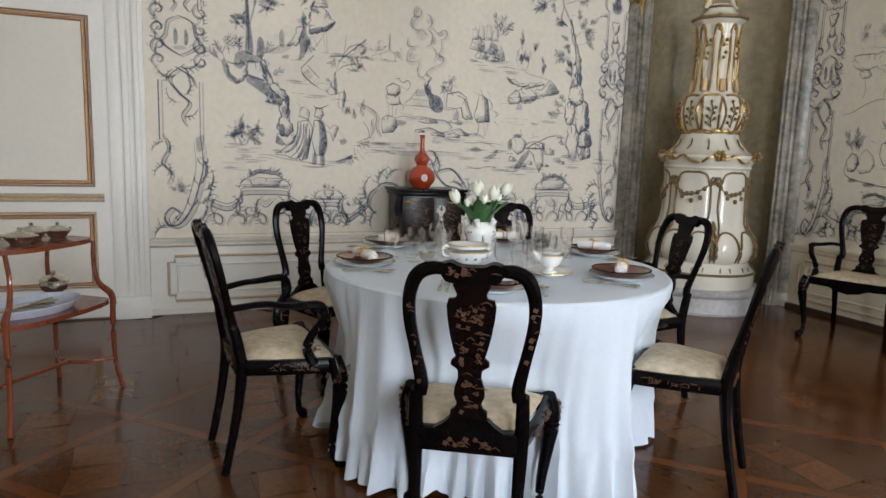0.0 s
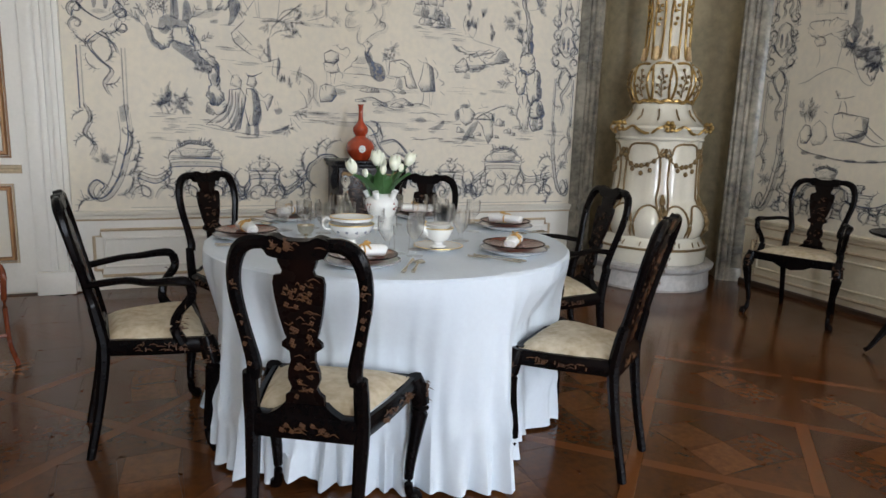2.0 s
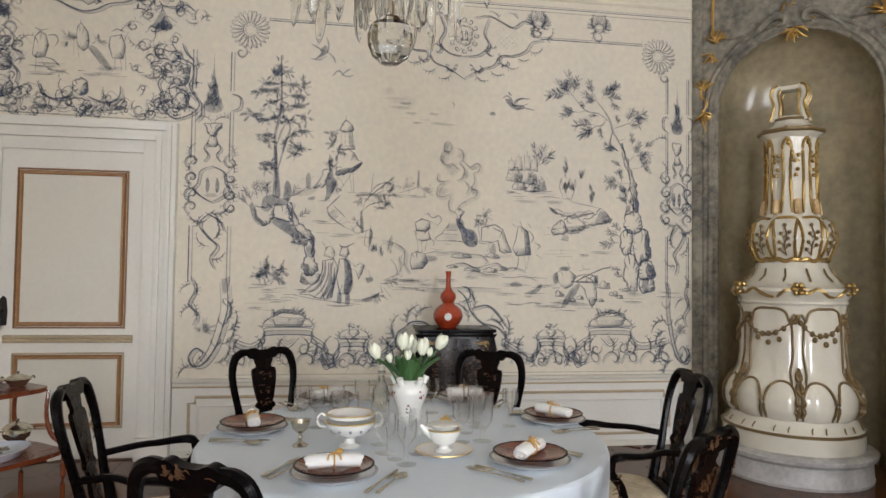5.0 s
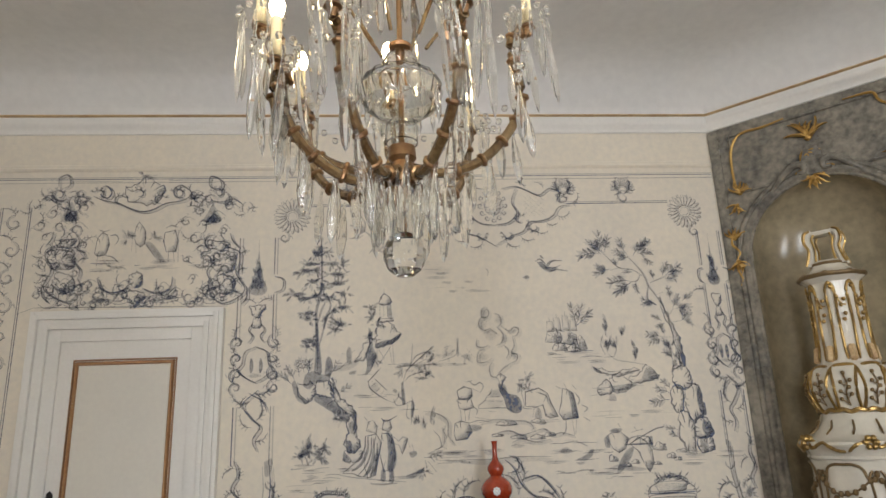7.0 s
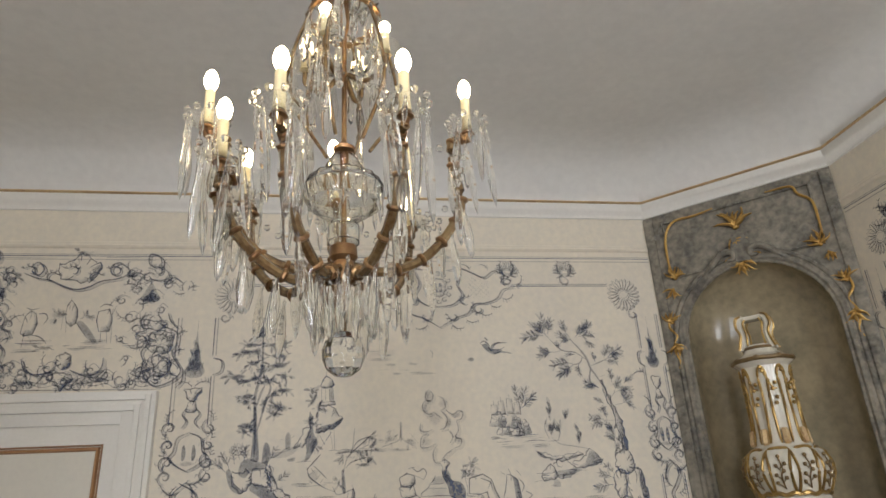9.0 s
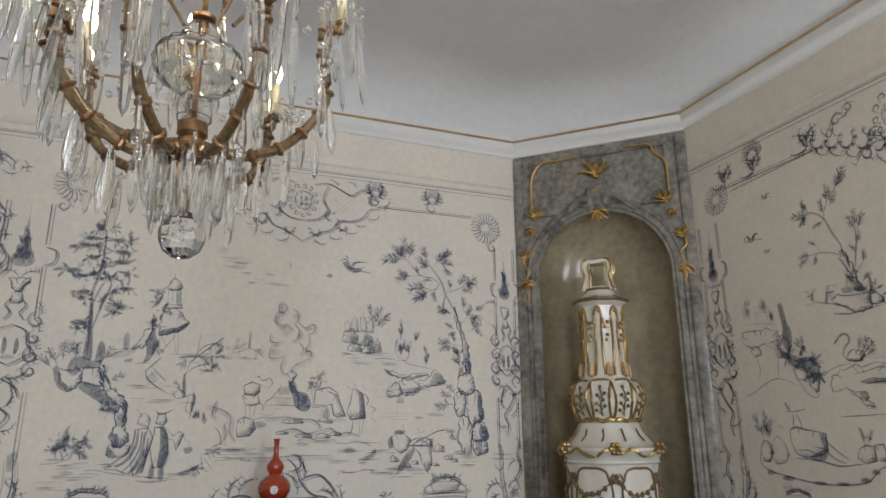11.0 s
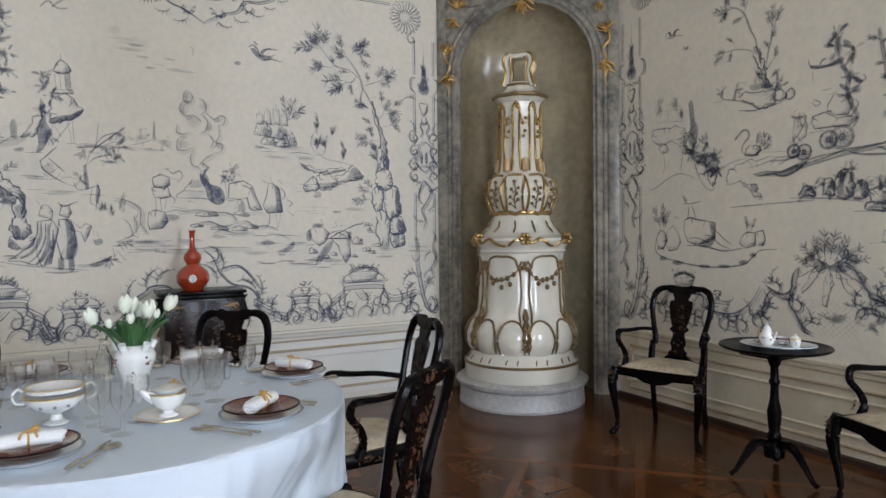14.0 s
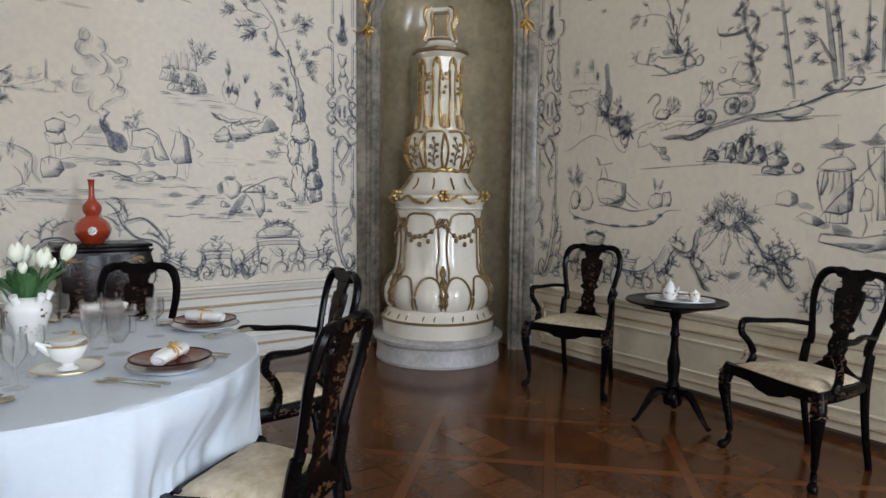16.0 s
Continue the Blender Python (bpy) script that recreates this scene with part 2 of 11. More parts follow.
def single(name, bm, mat, m, label, category, group="", kind="", smooth=True):
    ob = new(name, mesh_from(name, bm, mat, smooth))
    ob.matrix_basis = m
    return tagged(ob, label, category, group, kind)


def thing(name, m, label, category, group="", kind=""):
    ob = new(name)
    ob.empty_display_size = 0.1
    ob.matrix_basis = m
    return tagged(ob, label, category, group, kind)


def box(bm, x0, x1, y0, y1, z0, z1, bevel=0.0):
    made = bmesh.ops.create_cube(bm, size=1, matrix=Matrix.LocRotScale(((x0 + x1) / 2, (y0 + y1) / 2, (z0 + z1) / 2), None, (x1 - x0, y1 - y0, z1 - z0)))
    if bevel:
        edges = list({e for v in made["verts"] for e in v.link_edges})
        bmesh.ops.bevel(bm, geom=edges, offset=bevel, segments=2, affect="EDGES", profile=0.6)
    return bm


def boxed(*a, bevel=0.0):
    return box(bmesh.new(), *a, bevel=bevel)


def smooth_path(pts, n=4):
    """Catmull-Rom through the points, any dimension."""
    p = np.array(pts, float)
    p = np.vstack([2 * p[0] - p[1], p, 2 * p[-1] - p[-2]])
    out = []
    for i in range(1, len(p) - 2):
        a, b, c, d = p[i - 1 : i + 3]
        for k in range(n):
            t = k / n
            out.append(0.5 * (2 * b + (c - a) * t + (2 * a - 5 * b + 4 * c - d) * t * t + (3 * b - a - 3 * c + d) * t**3))
    out.append(p[-2])
    return np.array(out)


def tube(bm, pts, radii, segs=8, flat=1.0, ref=(0, 0, 1), n=4, square=False):
    """A swept round or flattened bar; radii runs along the points, flat scales the radius along the binormal."""
    if n > 1:
        rp = smooth_path([(*p, r) for p, r in zip(pts, radii)], n)
        pts, radii = rp[:, :3], [float(r) for r in rp[:, 3]]
    pts = [Vector(p) for p in pts]
    rings, ref = [], Vector(ref)
    for i, p in enumerate(pts):
        t = (pts[min(i + 1, len(pts) - 1)] - pts[max(i - 1, 0)]).normalized()
        side = t.cross(ref)
        side = side.normalized() if side.length > 1e-4 else t.orthogonal().normalized()
        up = side.cross(t)
        ring = []
        for k in range(segs):
            a = 2 * math.pi * (k + 0.5) / segs
            ca, sa = math.cos(a), math.sin(a)
            if square:
                f = 1 / max(abs(ca), abs(sa)) ** 0.7
                ca, sa = ca * f, sa * f
            ring.append(bm.verts.new(p + radii[i] * (ca * side + flat * sa * up)))
        rings.append(ring)
    for a, b in zip(rings, rings[1:]):
        for k in range(segs):
            bm.faces.new((a[k], a[(k + 1) % segs], b[(k + 1) % segs], b[k]))
    bm.faces.new(rings[0][::-1])
    bm.faces.new(rings[-1])
    return bm


def revolve(bm, profile, segs=28, centre=(0, 0, 0), lobes=0, depth=0.0):
    """Turns (radius, z) pairs round the z axis; lobes gives it a fluted outline."""
    rings = []
    for r, z in profile:
        if r < 1e-4:
            rings.append([bm.verts.new((centre[0], centre[1], centre[2] + z))])
            continue
        ring = []
        for k in range(segs):
            a = 2 * math.pi * k / segs
            rr = r * (1 + depth * abs(math.cos(lobes * a / 2)) - depth / 2) if lobes else r
            ring.append(bm.verts.new((centre[0] + rr * math.cos(a), centre[1] + rr * math.sin(a), centre[2] + z)))
        rings.append(ring)
    for a, b in zip(rings, rings[1:]):
        for k in range(segs):
            f = [a[k % len(a)], a[(k + 1) % len(a)], b[(k + 1) % len(b)], b[k % len(b)]]
            f = [v for i, v in enumerate(f) if v not in f[:i]]
            if len(f) > 2:
                bm.faces.new(f)
    return bm


def slab(bm, outline, depth, m=None):
    """A flat outline (u, v) made into a plate: u along x, v along z, thickness along y."""
    m = m or Matrix()
    front = [bm.verts.new(m @ Vector((u, -depth / 2, v))) for u, v in outline]
    back = [bm.verts.new(m @ Vector((u, depth / 2, v))) for u, v in outline]
    bm.faces.new(front)
    bm.faces.new(back[::-1])
    for i in range(len(outline)):
        j = (i + 1) % len(outline)
        bm.faces.new((front[i], front[j], back[j], back[i]))
    return bm


def ball(bm, p, r, u=8, v=6, scale=(1, 1, 1)):
    bmesh.ops.create_uvsphere(bm, u_segments=u, v_segments=v, radius=1, matrix=Matrix.LocRotScale(p, None, [r * s for s in scale]))
    return bm


def profile_run(bm, pts, profile, closed=False):
    """A moulding: profile (out, up) pairs swept along corner points (x, y) with mitred corners; out points to the left of the run."""
    p = [Vector(q) for q in pts]
    rings = []
    for i, q in enumerate(p):
        a = (q - p[i - 1]).normalized() if i or closed else (p[1] - q).normalized()
        b = (p[(i + 1) % len(p)] - q).normalized() if i + 1 < len(p) or closed else a
        na, nb = Vector((-a.y, a.x)), Vector((-b.y, b.x))
        nm = (na + nb)
        nm = nm / max(nm.dot(na), 0.2)
        rings.append([bm.verts.new((q.x + nm.x * o, q.y + nm.y * o, z)) for o, z in profile])
    pairs = list(zip(rings, rings[1:])) + ([(rings[-1], rings[0])] if closed else [])
    for a, b in pairs:
        for k in range(len(profile) - 1):
            bm.faces.new((a[k], b[k], b[k + 1], a[k + 1]))
    if not closed:
        for r in (rings[0], rings[-1]):
            if len(r) > 2:
                bm.faces.new(r)
    return bm


def framed(bm, x0, x1, z0, z1, w, y0, y1, m=None, notch=0.0):
    """A rectangular moulding of four bars with mitred corners, in the xz plane, between depths y0 and y1."""
    m = m or Matrix()
    def corners(e):
        return [(x0 + e, z0 + e), (x1 - e, z0 + e), (x1 - e, z1 - e), (x0 + e, z1 - e)]
    loops = []
    for e, y in ((0, y1), (w * 0.3, y0), (w * 0.7, y0), (w, y1)):
        loops.append([bm.verts.new(m @ Vector((x, y, z))) for x, z in corners(e)])
    for a, b in zip(loops, loops[1:]):
        for k in range(4):
            bm.faces.new((a[k], a[(k + 1) % 4], b[(k + 1) % 4], b[k]))
    return bm


# ---- the room ----
A, B = Vector((3.83, YN)), Vector((XE, 3.72))
D = (B - A).normalized()
NRM = Vector((D.y, -D.x))
NICHE_LEN = (B - A).length
ROOM = [(XW, YN), (XE, YN), (XE, YS), (XW, YS)]
T, TS = 0.3, 0.75

floor = tagged(new("floor", mesh_from("floor", boxed(XW - T, XE + T, YS - T, YN + T, -0.2, -0.012), M_JOINT, False)), "dark polished parquet floor in diagonal square panels", "floor", kind="structure")

bm = boxed(XW - T, A.x, YN, YN + T, -0.2, Z_CEIL + 0.3)
wall_north = single("wall_north", bm, M_WALL, Matrix(), "cream plaster wall painted with blue-grey landscapes", "wall", kind="structure", smooth=False)
bm = boxed(XE, XE + T, YS - T, B.y, -0.2, Z_CEIL + 0.3)
wall_east = single("wall_east", bm, M_WALL, Matrix(), "cream plaster wall painted with landscapes, ink greyed for its dimmer light", "wall", kind="structure", smooth=False)
bm = boxed(XW - T, XW, YS - T, YN, -0.2, Z_CEIL + 0.3)
single("wall_west", bm, M_WALL, Matrix(), "plain cream plaster wall", "wall", kind="structure", smooth=False)
bm = bmesh.new()
xs = [XW] + [v for wx in WINDOWS for v in (wx - WIN_W / 2, wx + WIN_W / 2)] + [XE]
for i in range(0, len(xs), 2):
    box(bm, xs[i], xs[i + 1], YS - TS, YS, -0.2, Z_CEIL + 0.3)
for wx in WINDOWS:
    box(bm, wx - WIN_W / 2, wx + WIN_W / 2, YS - TS, YS, -0.2, WIN_Z0)
    box(bm, wx - WIN_W / 2, wx + WIN_W / 2, YS - TS, YS, WIN_Z1, Z_CEIL + 0.3)
single("wall_south", bm, M_WALL, Matrix(), "plain cream plaster wall with tall windows", "wall", kind="structure", smooth=False)

for i, wx in enumerate(WINDOWS):
    win = thing("window_%d" % (i + 1), pose(wx, YS - 0.6, 0), "tall white wooden casement window", "window", kind="structure")
    bm = bmesh.new()
    w = WIN_W / 2
    for x0, x1, z0, z1 in ((-w, -w + 0.07, WIN_Z0, WIN_Z1), (w - 0.07, w, WIN_Z0, WIN_Z1), (-w + 0.07, w - 0.07, WIN_Z0, WIN_Z0 + 0.08), (-w + 0.07, w - 0.07, WIN_Z1 - 0.07, WIN_Z1), (-0.04, 0.04, WIN_Z0 + 0.08, WIN_Z1 - 0.07)):
        box(bm, x0, x1, -0.03, 0.03, z0, z1)
    for k in range(1, 5):
        z = WIN_Z0 + (WIN_Z1 - WIN_Z0) * k / 5
        for x0, x1 in ((-w + 0.07, -0.04), (0.04, w - 0.07)):
            box(bm, x0, x1, -0.02, 0.02, z - 0.018, z + 0.018)
    part("window_frame", bm, M_WHITE, win, smooth=False)
    part("window_sill", boxed(-w + 0.005, w - 0.005, 0.03, 0.64, WIN_Z0 + 0.002, WIN_Z0 + 0.03, bevel=0.008), M_WHITE, win)
ground = single("ground", boxed(-400, 400, -400, YS - TS, -1.2, -1.0), M_GROUND, Matrix(), "pale gravel court outside the windows", "ground", kind="structure", smooth=False)

# ceiling with cove
inset = 0.38
outline = [(XW, YN), (XW, YS), (XE, YS), (XE, B.y), (A.x, YN)]
bm = bmesh.new()
cove = [(0.0, Z_GOLD + 0.03), (0.035, Z_GOLD + 0.10), (0.085, Z_GOLD + 0.18), (0.16, Z_GOLD + 0.26), (0.26, Z_GOLD + 0.33), (inset, Z_CEIL - 0.01), (inset + 0.3, Z_CEIL)]
profile_run(bm, outline, cove, closed=True)
vs = [bm.verts.new((x, y, Z_CEIL)) for x, y in ((XW + 0.5, YN - 0.5), (XW + 0.5, YS + 0.5), (XE - 0.5, YS + 0.5), (XE - 0.5, YN - 0.5))]
bm.faces.new(vs)
box(bm, XW - T, XE + T, YS - T, YN + T + 1.2, Z_CEIL + 0.3, Z_CEIL + 0.5)
single("ceiling", bm, M_CEIL, Matrix(), "plain grey-white plaster ceiling with a coved edge", "ceiling", kind="structure")

# cornice moulding and gilded bead
bm = bmesh.new()
profile_run(bm, outline, [(0.0, 3.925), (0.012, 3.93), (0.016, 3.965), (0.032, 3.985), (0.036, 4.02), (0.05, 4.045), (0.05, 4.062), (0.0, 4.066)], closed=True)
single("trim", bm, M_CORNICE, Matrix(), "white plaster cornice moulding under the cove", "cornice", kind="structure")
bm = bmesh.new()
profile_run(bm, outline, [(0.0, 4.066), (0.046, 4.068), (0.056, 4.078), (0.046, 4.090), (0.0, 4.097)], closed=True)
single("trim", bm, M_GILT_LINE, Matrix(), "thin gilded bead along the cornice", "cornice", kind="structure")
# frieze moulding on the painted walls, between the corner and the next wall
for run, tag in (([(A.x, YN), (XW, YN)], "north"), ([(XE, YS), (XE, B.y)], "east")):
    bm = bmesh.new()
    profile_run(bm, run, [(0.0, 3.60), (0.01, 3.604), (0.018, 3.615), (0.018, 3.626), (0.006, 3.636), (0.006, 3.655), (0.0, 3.66)])
    single("trim", bm, M_WALL, Matrix(), "narrow plaster moulding above the wall painting", "moulding", kind="structure")


# ---- dado ----
def dado(name, m, length, panels, paint=None, foot=None):
    """White panelled dado: skirting, board, rail, and raised panel frames with cut corners; x along the wall, y into the room is minus."""
    root = thing(name, m, "white painted dado with ochre-lined panels", "dado", kind="structure")
    bm = boxed(0, length, -0.022, 0, 0.0, Z_DADO - 0.05)
    part("board", bm, paint or M_WHITE, root, smooth=False)
    bm = bmesh.new()
    profile_run(bm, [(length, 0), (0, 0)], [(0.0, Z_DADO - 0.05), (0.028, Z_DADO - 0.05), (0.03, Z_DADO - 0.03), (0.042, Z_DADO - 0.02), (0.045, Z_DADO), (0.0, Z_DADO + 0.006)])
    part("rail", bm, paint or M_PANEL, root)
    bm = bmesh.new()
    profile_run(bm, [(length, 0), (0, 0)], [(0.0, Z_DADO - 0.064), (0.026, Z_DADO - 0.064), (0.03, Z_DADO - 0.057), (0.026, Z_DADO - 0.051), (0.0, Z_DADO - 0.051)])
    part("lining", bm, M_OCHRE, root, "ochre painted line")
    bm = bmesh.new()
    profile_run(bm, [(length, 0), (0, 0)], [(0.0, 0.0), (0.036, 0.0), (0.036, 0.035), (0.024, 0.045), (0.0, 0.045)])
    part("baseboard", bm, foot or M_PANEL, root)
    for x0, x1 in panels:
        bm = bmesh.new()
        z0, z1, c = 0.10, 0.435, 0.045
        pts = [(x0, z0 + c), (x0 + c, z0 + c), (x0 + c, z0), (x1 - c, z0), (x1 - c, z0 + c), (x1, z0 + c), (x1, z1 - c), (x1 - c, z1 - c), (x1 - c, z1), (x0 + c, z1), (x0 + c, z1 - c), (x0, z1 - c)]
        pts = pts + pts[:2]
        tube(bm, [(x, -0.026, z) for x, z in pts], [0.012] * len(pts), 6, n=1, ref=(0, 1, 0))
        part("panel_moulding", bm, M_OCHRE, root, "ochre moulding with stepped corners")
        bm = bmesh.new()
        framed(bm, x0 + 0.055, x1 - 0.055, z0 + 0.055, z1 - 0.055, 0.02, -0.034, -0.022)
        part("inner_moulding", bm, paint or M_WHITE, root, smooth=False)
    return root


dado("dado_north", pose(-0.27, YN, 0), A.x + 0.27, [(0.12, 3.88)])
# east boards take the shaded copy of the white paint
dado("dado_east", pose(XE, B.y, 0, 0, 0, -90), B.y - YS, [(0.10, 3.95), (4.1, 7.1)], M_WHITE_SHADE, M_SKIRT)
dado("dado_west", pose(XW, YS, 0, 0, 0, 90), YN - YS, [(0.2, 2.4), (2.6, 5.0), (5.2, 7.5)])
dado("dado_north_west", pose(XW, YN, 0), 1.02, [(0.1, 0.92)])
DOOR_C, DOOR_W, DOOR_H = -0.98, 0.95, 2.22

# ---- door with its panelled casing ----
door = thing("door_1", pose(DOOR_C, YN, 0), "closed ivory panelled door with gilded mouldings in a white casing", "door", kind="structure")
h = DOOR_W / 2
part("door_leaf", boxed(-h, h, -0.03, -0.002, 0.015, DOOR_H), M_WHITE, door, "white painted door leaf", smooth=False)
for z0, z1, nm in ((0.955, 2.07, "upper_panel"), (0.24, 0.75, "lower_panel")):
    part(nm, boxed(-0.33, 0.33, -0.04, -0.03, z0 + 0.03, z1 - 0.03), M_PANEL, door, smooth=False)
    bm = bmesh.new()
    framed(bm, -0.36, 0.36, z0, z1, 0.032, -0.055, -0.03)
    part("panel_moulding", bm, M_DOOR_GILT, door, "brown-gold panel moulding", smooth=False)
    bm = bmesh.new()
    framed(bm, -0.376, 0.376, z0 - 0.017, z1 + 0.017, 0.014, -0.043, -0.03)
    part("outer_bead", bm, M_BROWN_LINE if z1 > 1 else M_OCHRE, door, smooth=False)
bm = bmesh.new()
profile_run(bm, [(0.43, -0.03), (-0.43, -0.03)], [(0, 0.835), (0.02, 0.84), (0.024, 0.855), (0.014, 0.865), (0.026, 0.875), (0.026, 0.888), (0, 0.893)])
part("lock_rail_moulding", bm, M_OCHRE, door, "ochre lined moulding")
bm = bmesh.new()
tube(bm, [(-0.44, -0.075, 1.13), (-0.445, -0.085, 1.07), (-0.435, -0.08, 1.0), (-0.44, -0.09, 0.95), (-0.44, -0.075, 0.93)], [0.008, 0.014, 0.011, 0.012, 0.006], 8)
tube(bm, [(-0.44, -0.03, 1.06), (-0.44, -0.08, 1.06)], [0.01, 0.008], 8, n=1)
slab(bm, [(-0.465, 0.96), (-0.415, 0.96), (-0.41, 1.06), (-0.42, 1.15), (-0.44, 1.17), (-0.46, 1.15), (-0.47, 1.06)], 0.006, pose(0, -0.034, 0))
part("door_handle", bm, M_IRON, door, "dark iron lever handle")
# casing: stepped architrave on both sides and above
steps = [(0.0, 0.09, 0.055), (0.09, 0.13, 0.085), (0.13, 0.165, 0.07), (0.165, 0.20, 0.10), (0.20, 0.232, 0.075)]
for sgn, nm in ((-1, "casing_side"), (1, "casing_side")):
    bm = bmesh.new()
    for a, b, y in steps:
        x0, x1 = sorted((sgn * (h + a), sgn * (h + b)))
        box(bm, x0, x1, -y, 0, 0.16, DOOR_H + b, bevel=0.004)
    x0, x1 = sorted((sgn * h, sgn * (h + 0.235)))
    box(bm, x0, x1, -0.112, 0, 0, 0.16, bevel=0.006)
    part(nm, bm, M_WHITE, door)
bm = bmesh.new()
for a, b, y in steps:
    box(bm, -h - a, h + a, -y, 0, DOOR_H + a, DOOR_H + b, bevel=0.004)
part("casing_head", bm, M_WHITE, door)


# ---- corner niche of stucco marble ----
NM = Matrix.Translation((A.x, A.y, 0)) @ Matrix.Rotation(math.atan2(D.y, D.x), 4, "Z")
niche = thing("niche_wall", NM, "grey mottled stucco-marble corner wall with an arched stove niche", "niche", kind="structure")
S0, S1, SPRING, RAD = 0.205, 1.335, 2.72, 0.565
SC = (S0 + S1) / 2
arch = [(SC + RAD * math.cos(math.pi * k / 24), SPRING + RAD * math.sin(math.pi * k / 24)) for k in range(25)]
bm = bmesh.new()
# the flat front round the opening, as two halves with real thickness
for half in (0, 1):
    if half == 0:
        line = [(S1, 0)] + arch[:13]
        edge = [(NICHE_LEN, 0)] + [(NICHE_LEN, z) for _, z in arch[:12]] + [(NICHE_LEN, Z_MARBLE + 0.06)]
    else:
        line = [(S0, 0)] + arch[:11:-1]
        edge = [(0, 0)] + [(0, z) for _, z in arch[:12:-1]] + [(0, Z_MARBLE + 0.06)]
    for y in (0.0, 0.06):
        va = [bm.verts.new((x, y, z)) for x, z in line]
        vb = [bm.verts.new((x, y, z)) for x, z in edge]
        for k in range(len(line) - 1):
            bm.faces.new((va[k], vb[k], vb[k + 1], va[k + 1]))
        if y == 0:
            top = (va[-1], vb[-1])
    if half == 0:
        keep_top = top
    else:
        v = bm.verts.new((SC, 0, Z_MARBLE + 0.06))
        bm.faces.new((keep_top[0], keep_top[1], v))
        bm.faces.new((keep_top[0], v, top[1]))
bmesh.ops.remove_doubles(bm, verts=bm.verts, dist=0.0005)
part("marble_front", bm, M_MARBLE, niche, smooth=False)
# curved recess
bm = bmesh.new()
depth, rows = 0.36, 25
half_w = (S1 - S0) / 2
grid = []
for i in range(33):
    a = math.pi * i / 32
    col = [(SC - half_w * math.cos(a), 0.001 + depth * math.sin(a) ** 0.75, z) for z in np.linspace(0, SPRING, 12)]
    for j in range(1, 13):
        b = math.pi / 2 * j / 12
        col.append((SC - half_w * math.cos(a) * math.cos(b), 0.001 + depth * math.sin(a) ** 0.75 * math.cos(b) ** 0.8, SPRING + RAD * math.sin(b)))
    grid.append([bm.verts.new(c) for c in col])
for a, b in zip(grid, grid[1:]):
    for k in range(len(a) - 1):
        bm.faces.new((a[k], b[k], b[k + 1], a[k + 1]))
bmesh.ops.remove_doubles(bm, verts=bm.verts, dist=0.0005)
part("niche_recess", bm, M_NICHE, niche, "polished olive-grey curved recess")
# moulded archivolt, carried down the jambs
for off, rr, nm in ((0.05, 0.032, "arch_moulding"), (0.012, 0.016, "inner_arch_bead"), (0.098, 0.022, "outer_arch_bead")):
    bm = bmesh.new()
    pts = [(S1 + off, -0.01, 0.0), (S1 + off, -0.01, 1.4), (S1 + off, -0.01, SPRING)]
    pts += [(SC + (RAD + off) * math.cos(math.pi * k / 20), -0.01, SPRING + (RAD + off) * math.sin(math.pi * k / 20)) for k in range(1, 20)]
    pts += [(S0 - off, -0.01, SPRING), (S0 - off, -0.01, 1.4), (S0 - off, -0.01, 0.0)]
    tube(bm, pts, [rr] * len(pts), 8, n=1, ref=(0, 1, 0))
    part(nm, bm, M_MARBLE, niche)
ZT = SPRING + RAD
for sx in (-1, 1):
    bm = tube(bmesh.new(), [(SC + sx * 0.34, -0.02, ZT - 0.05), (SC + sx * 0.24, -0.04, ZT + 0.05), (SC + sx * 0.15, -0.05, ZT + 0.12), (SC + sx * 0.075, -0.055, ZT + 0.11), (SC + sx * 0.07, -0.055, ZT + 0.055), (SC + sx * 0.12, -0.055, ZT + 0.05)], [0.018, 0.026, 0.028, 0.026, 0.02, 0.014], 8, n=4, ref=(0, 1, 0))
    part("keystone_scroll", bm, M_MARBLE, niche)
part("keystone", slab(bmesh.new(), [(SC - 0.05, ZT + 0.02), (SC + 0.05, ZT + 0.02), (SC + 0.085, ZT + 0.13), (SC + 0.05, ZT + 0.24), (SC, ZT + 0.27), (SC - 0.05, ZT + 0.24), (SC - 0.085, ZT + 0.13)], 0.05, pose(0, -0.025, 0)), M_MARBLE, niche)
for x in (0.0, NICHE_LEN - 0.085):
    part("edge_pilaster", boxed(x, x + 0.085, -0.02, 0.0, 0.0, Z_MARBLE, bevel=0.005), M_MARBLE, niche)
part("frieze_panel", framed(bmesh.new(), 0.16, 1.38, 3.30, 3.84, 0.025, -0.016, 0.0), M_MARBLE, niche, smooth=False)
part("niche_base", boxed(0.0, 0.17, -0.028, 0.0, 0.0, 0.12, bevel=0.006), M_MARBLE, niche)
part("niche_base", boxed(NICHE_LEN - 0.17, NICHE_LEN, -0.028, 0.0, 0.0, 0.12, bevel=0.006), M_MARBLE, niche)


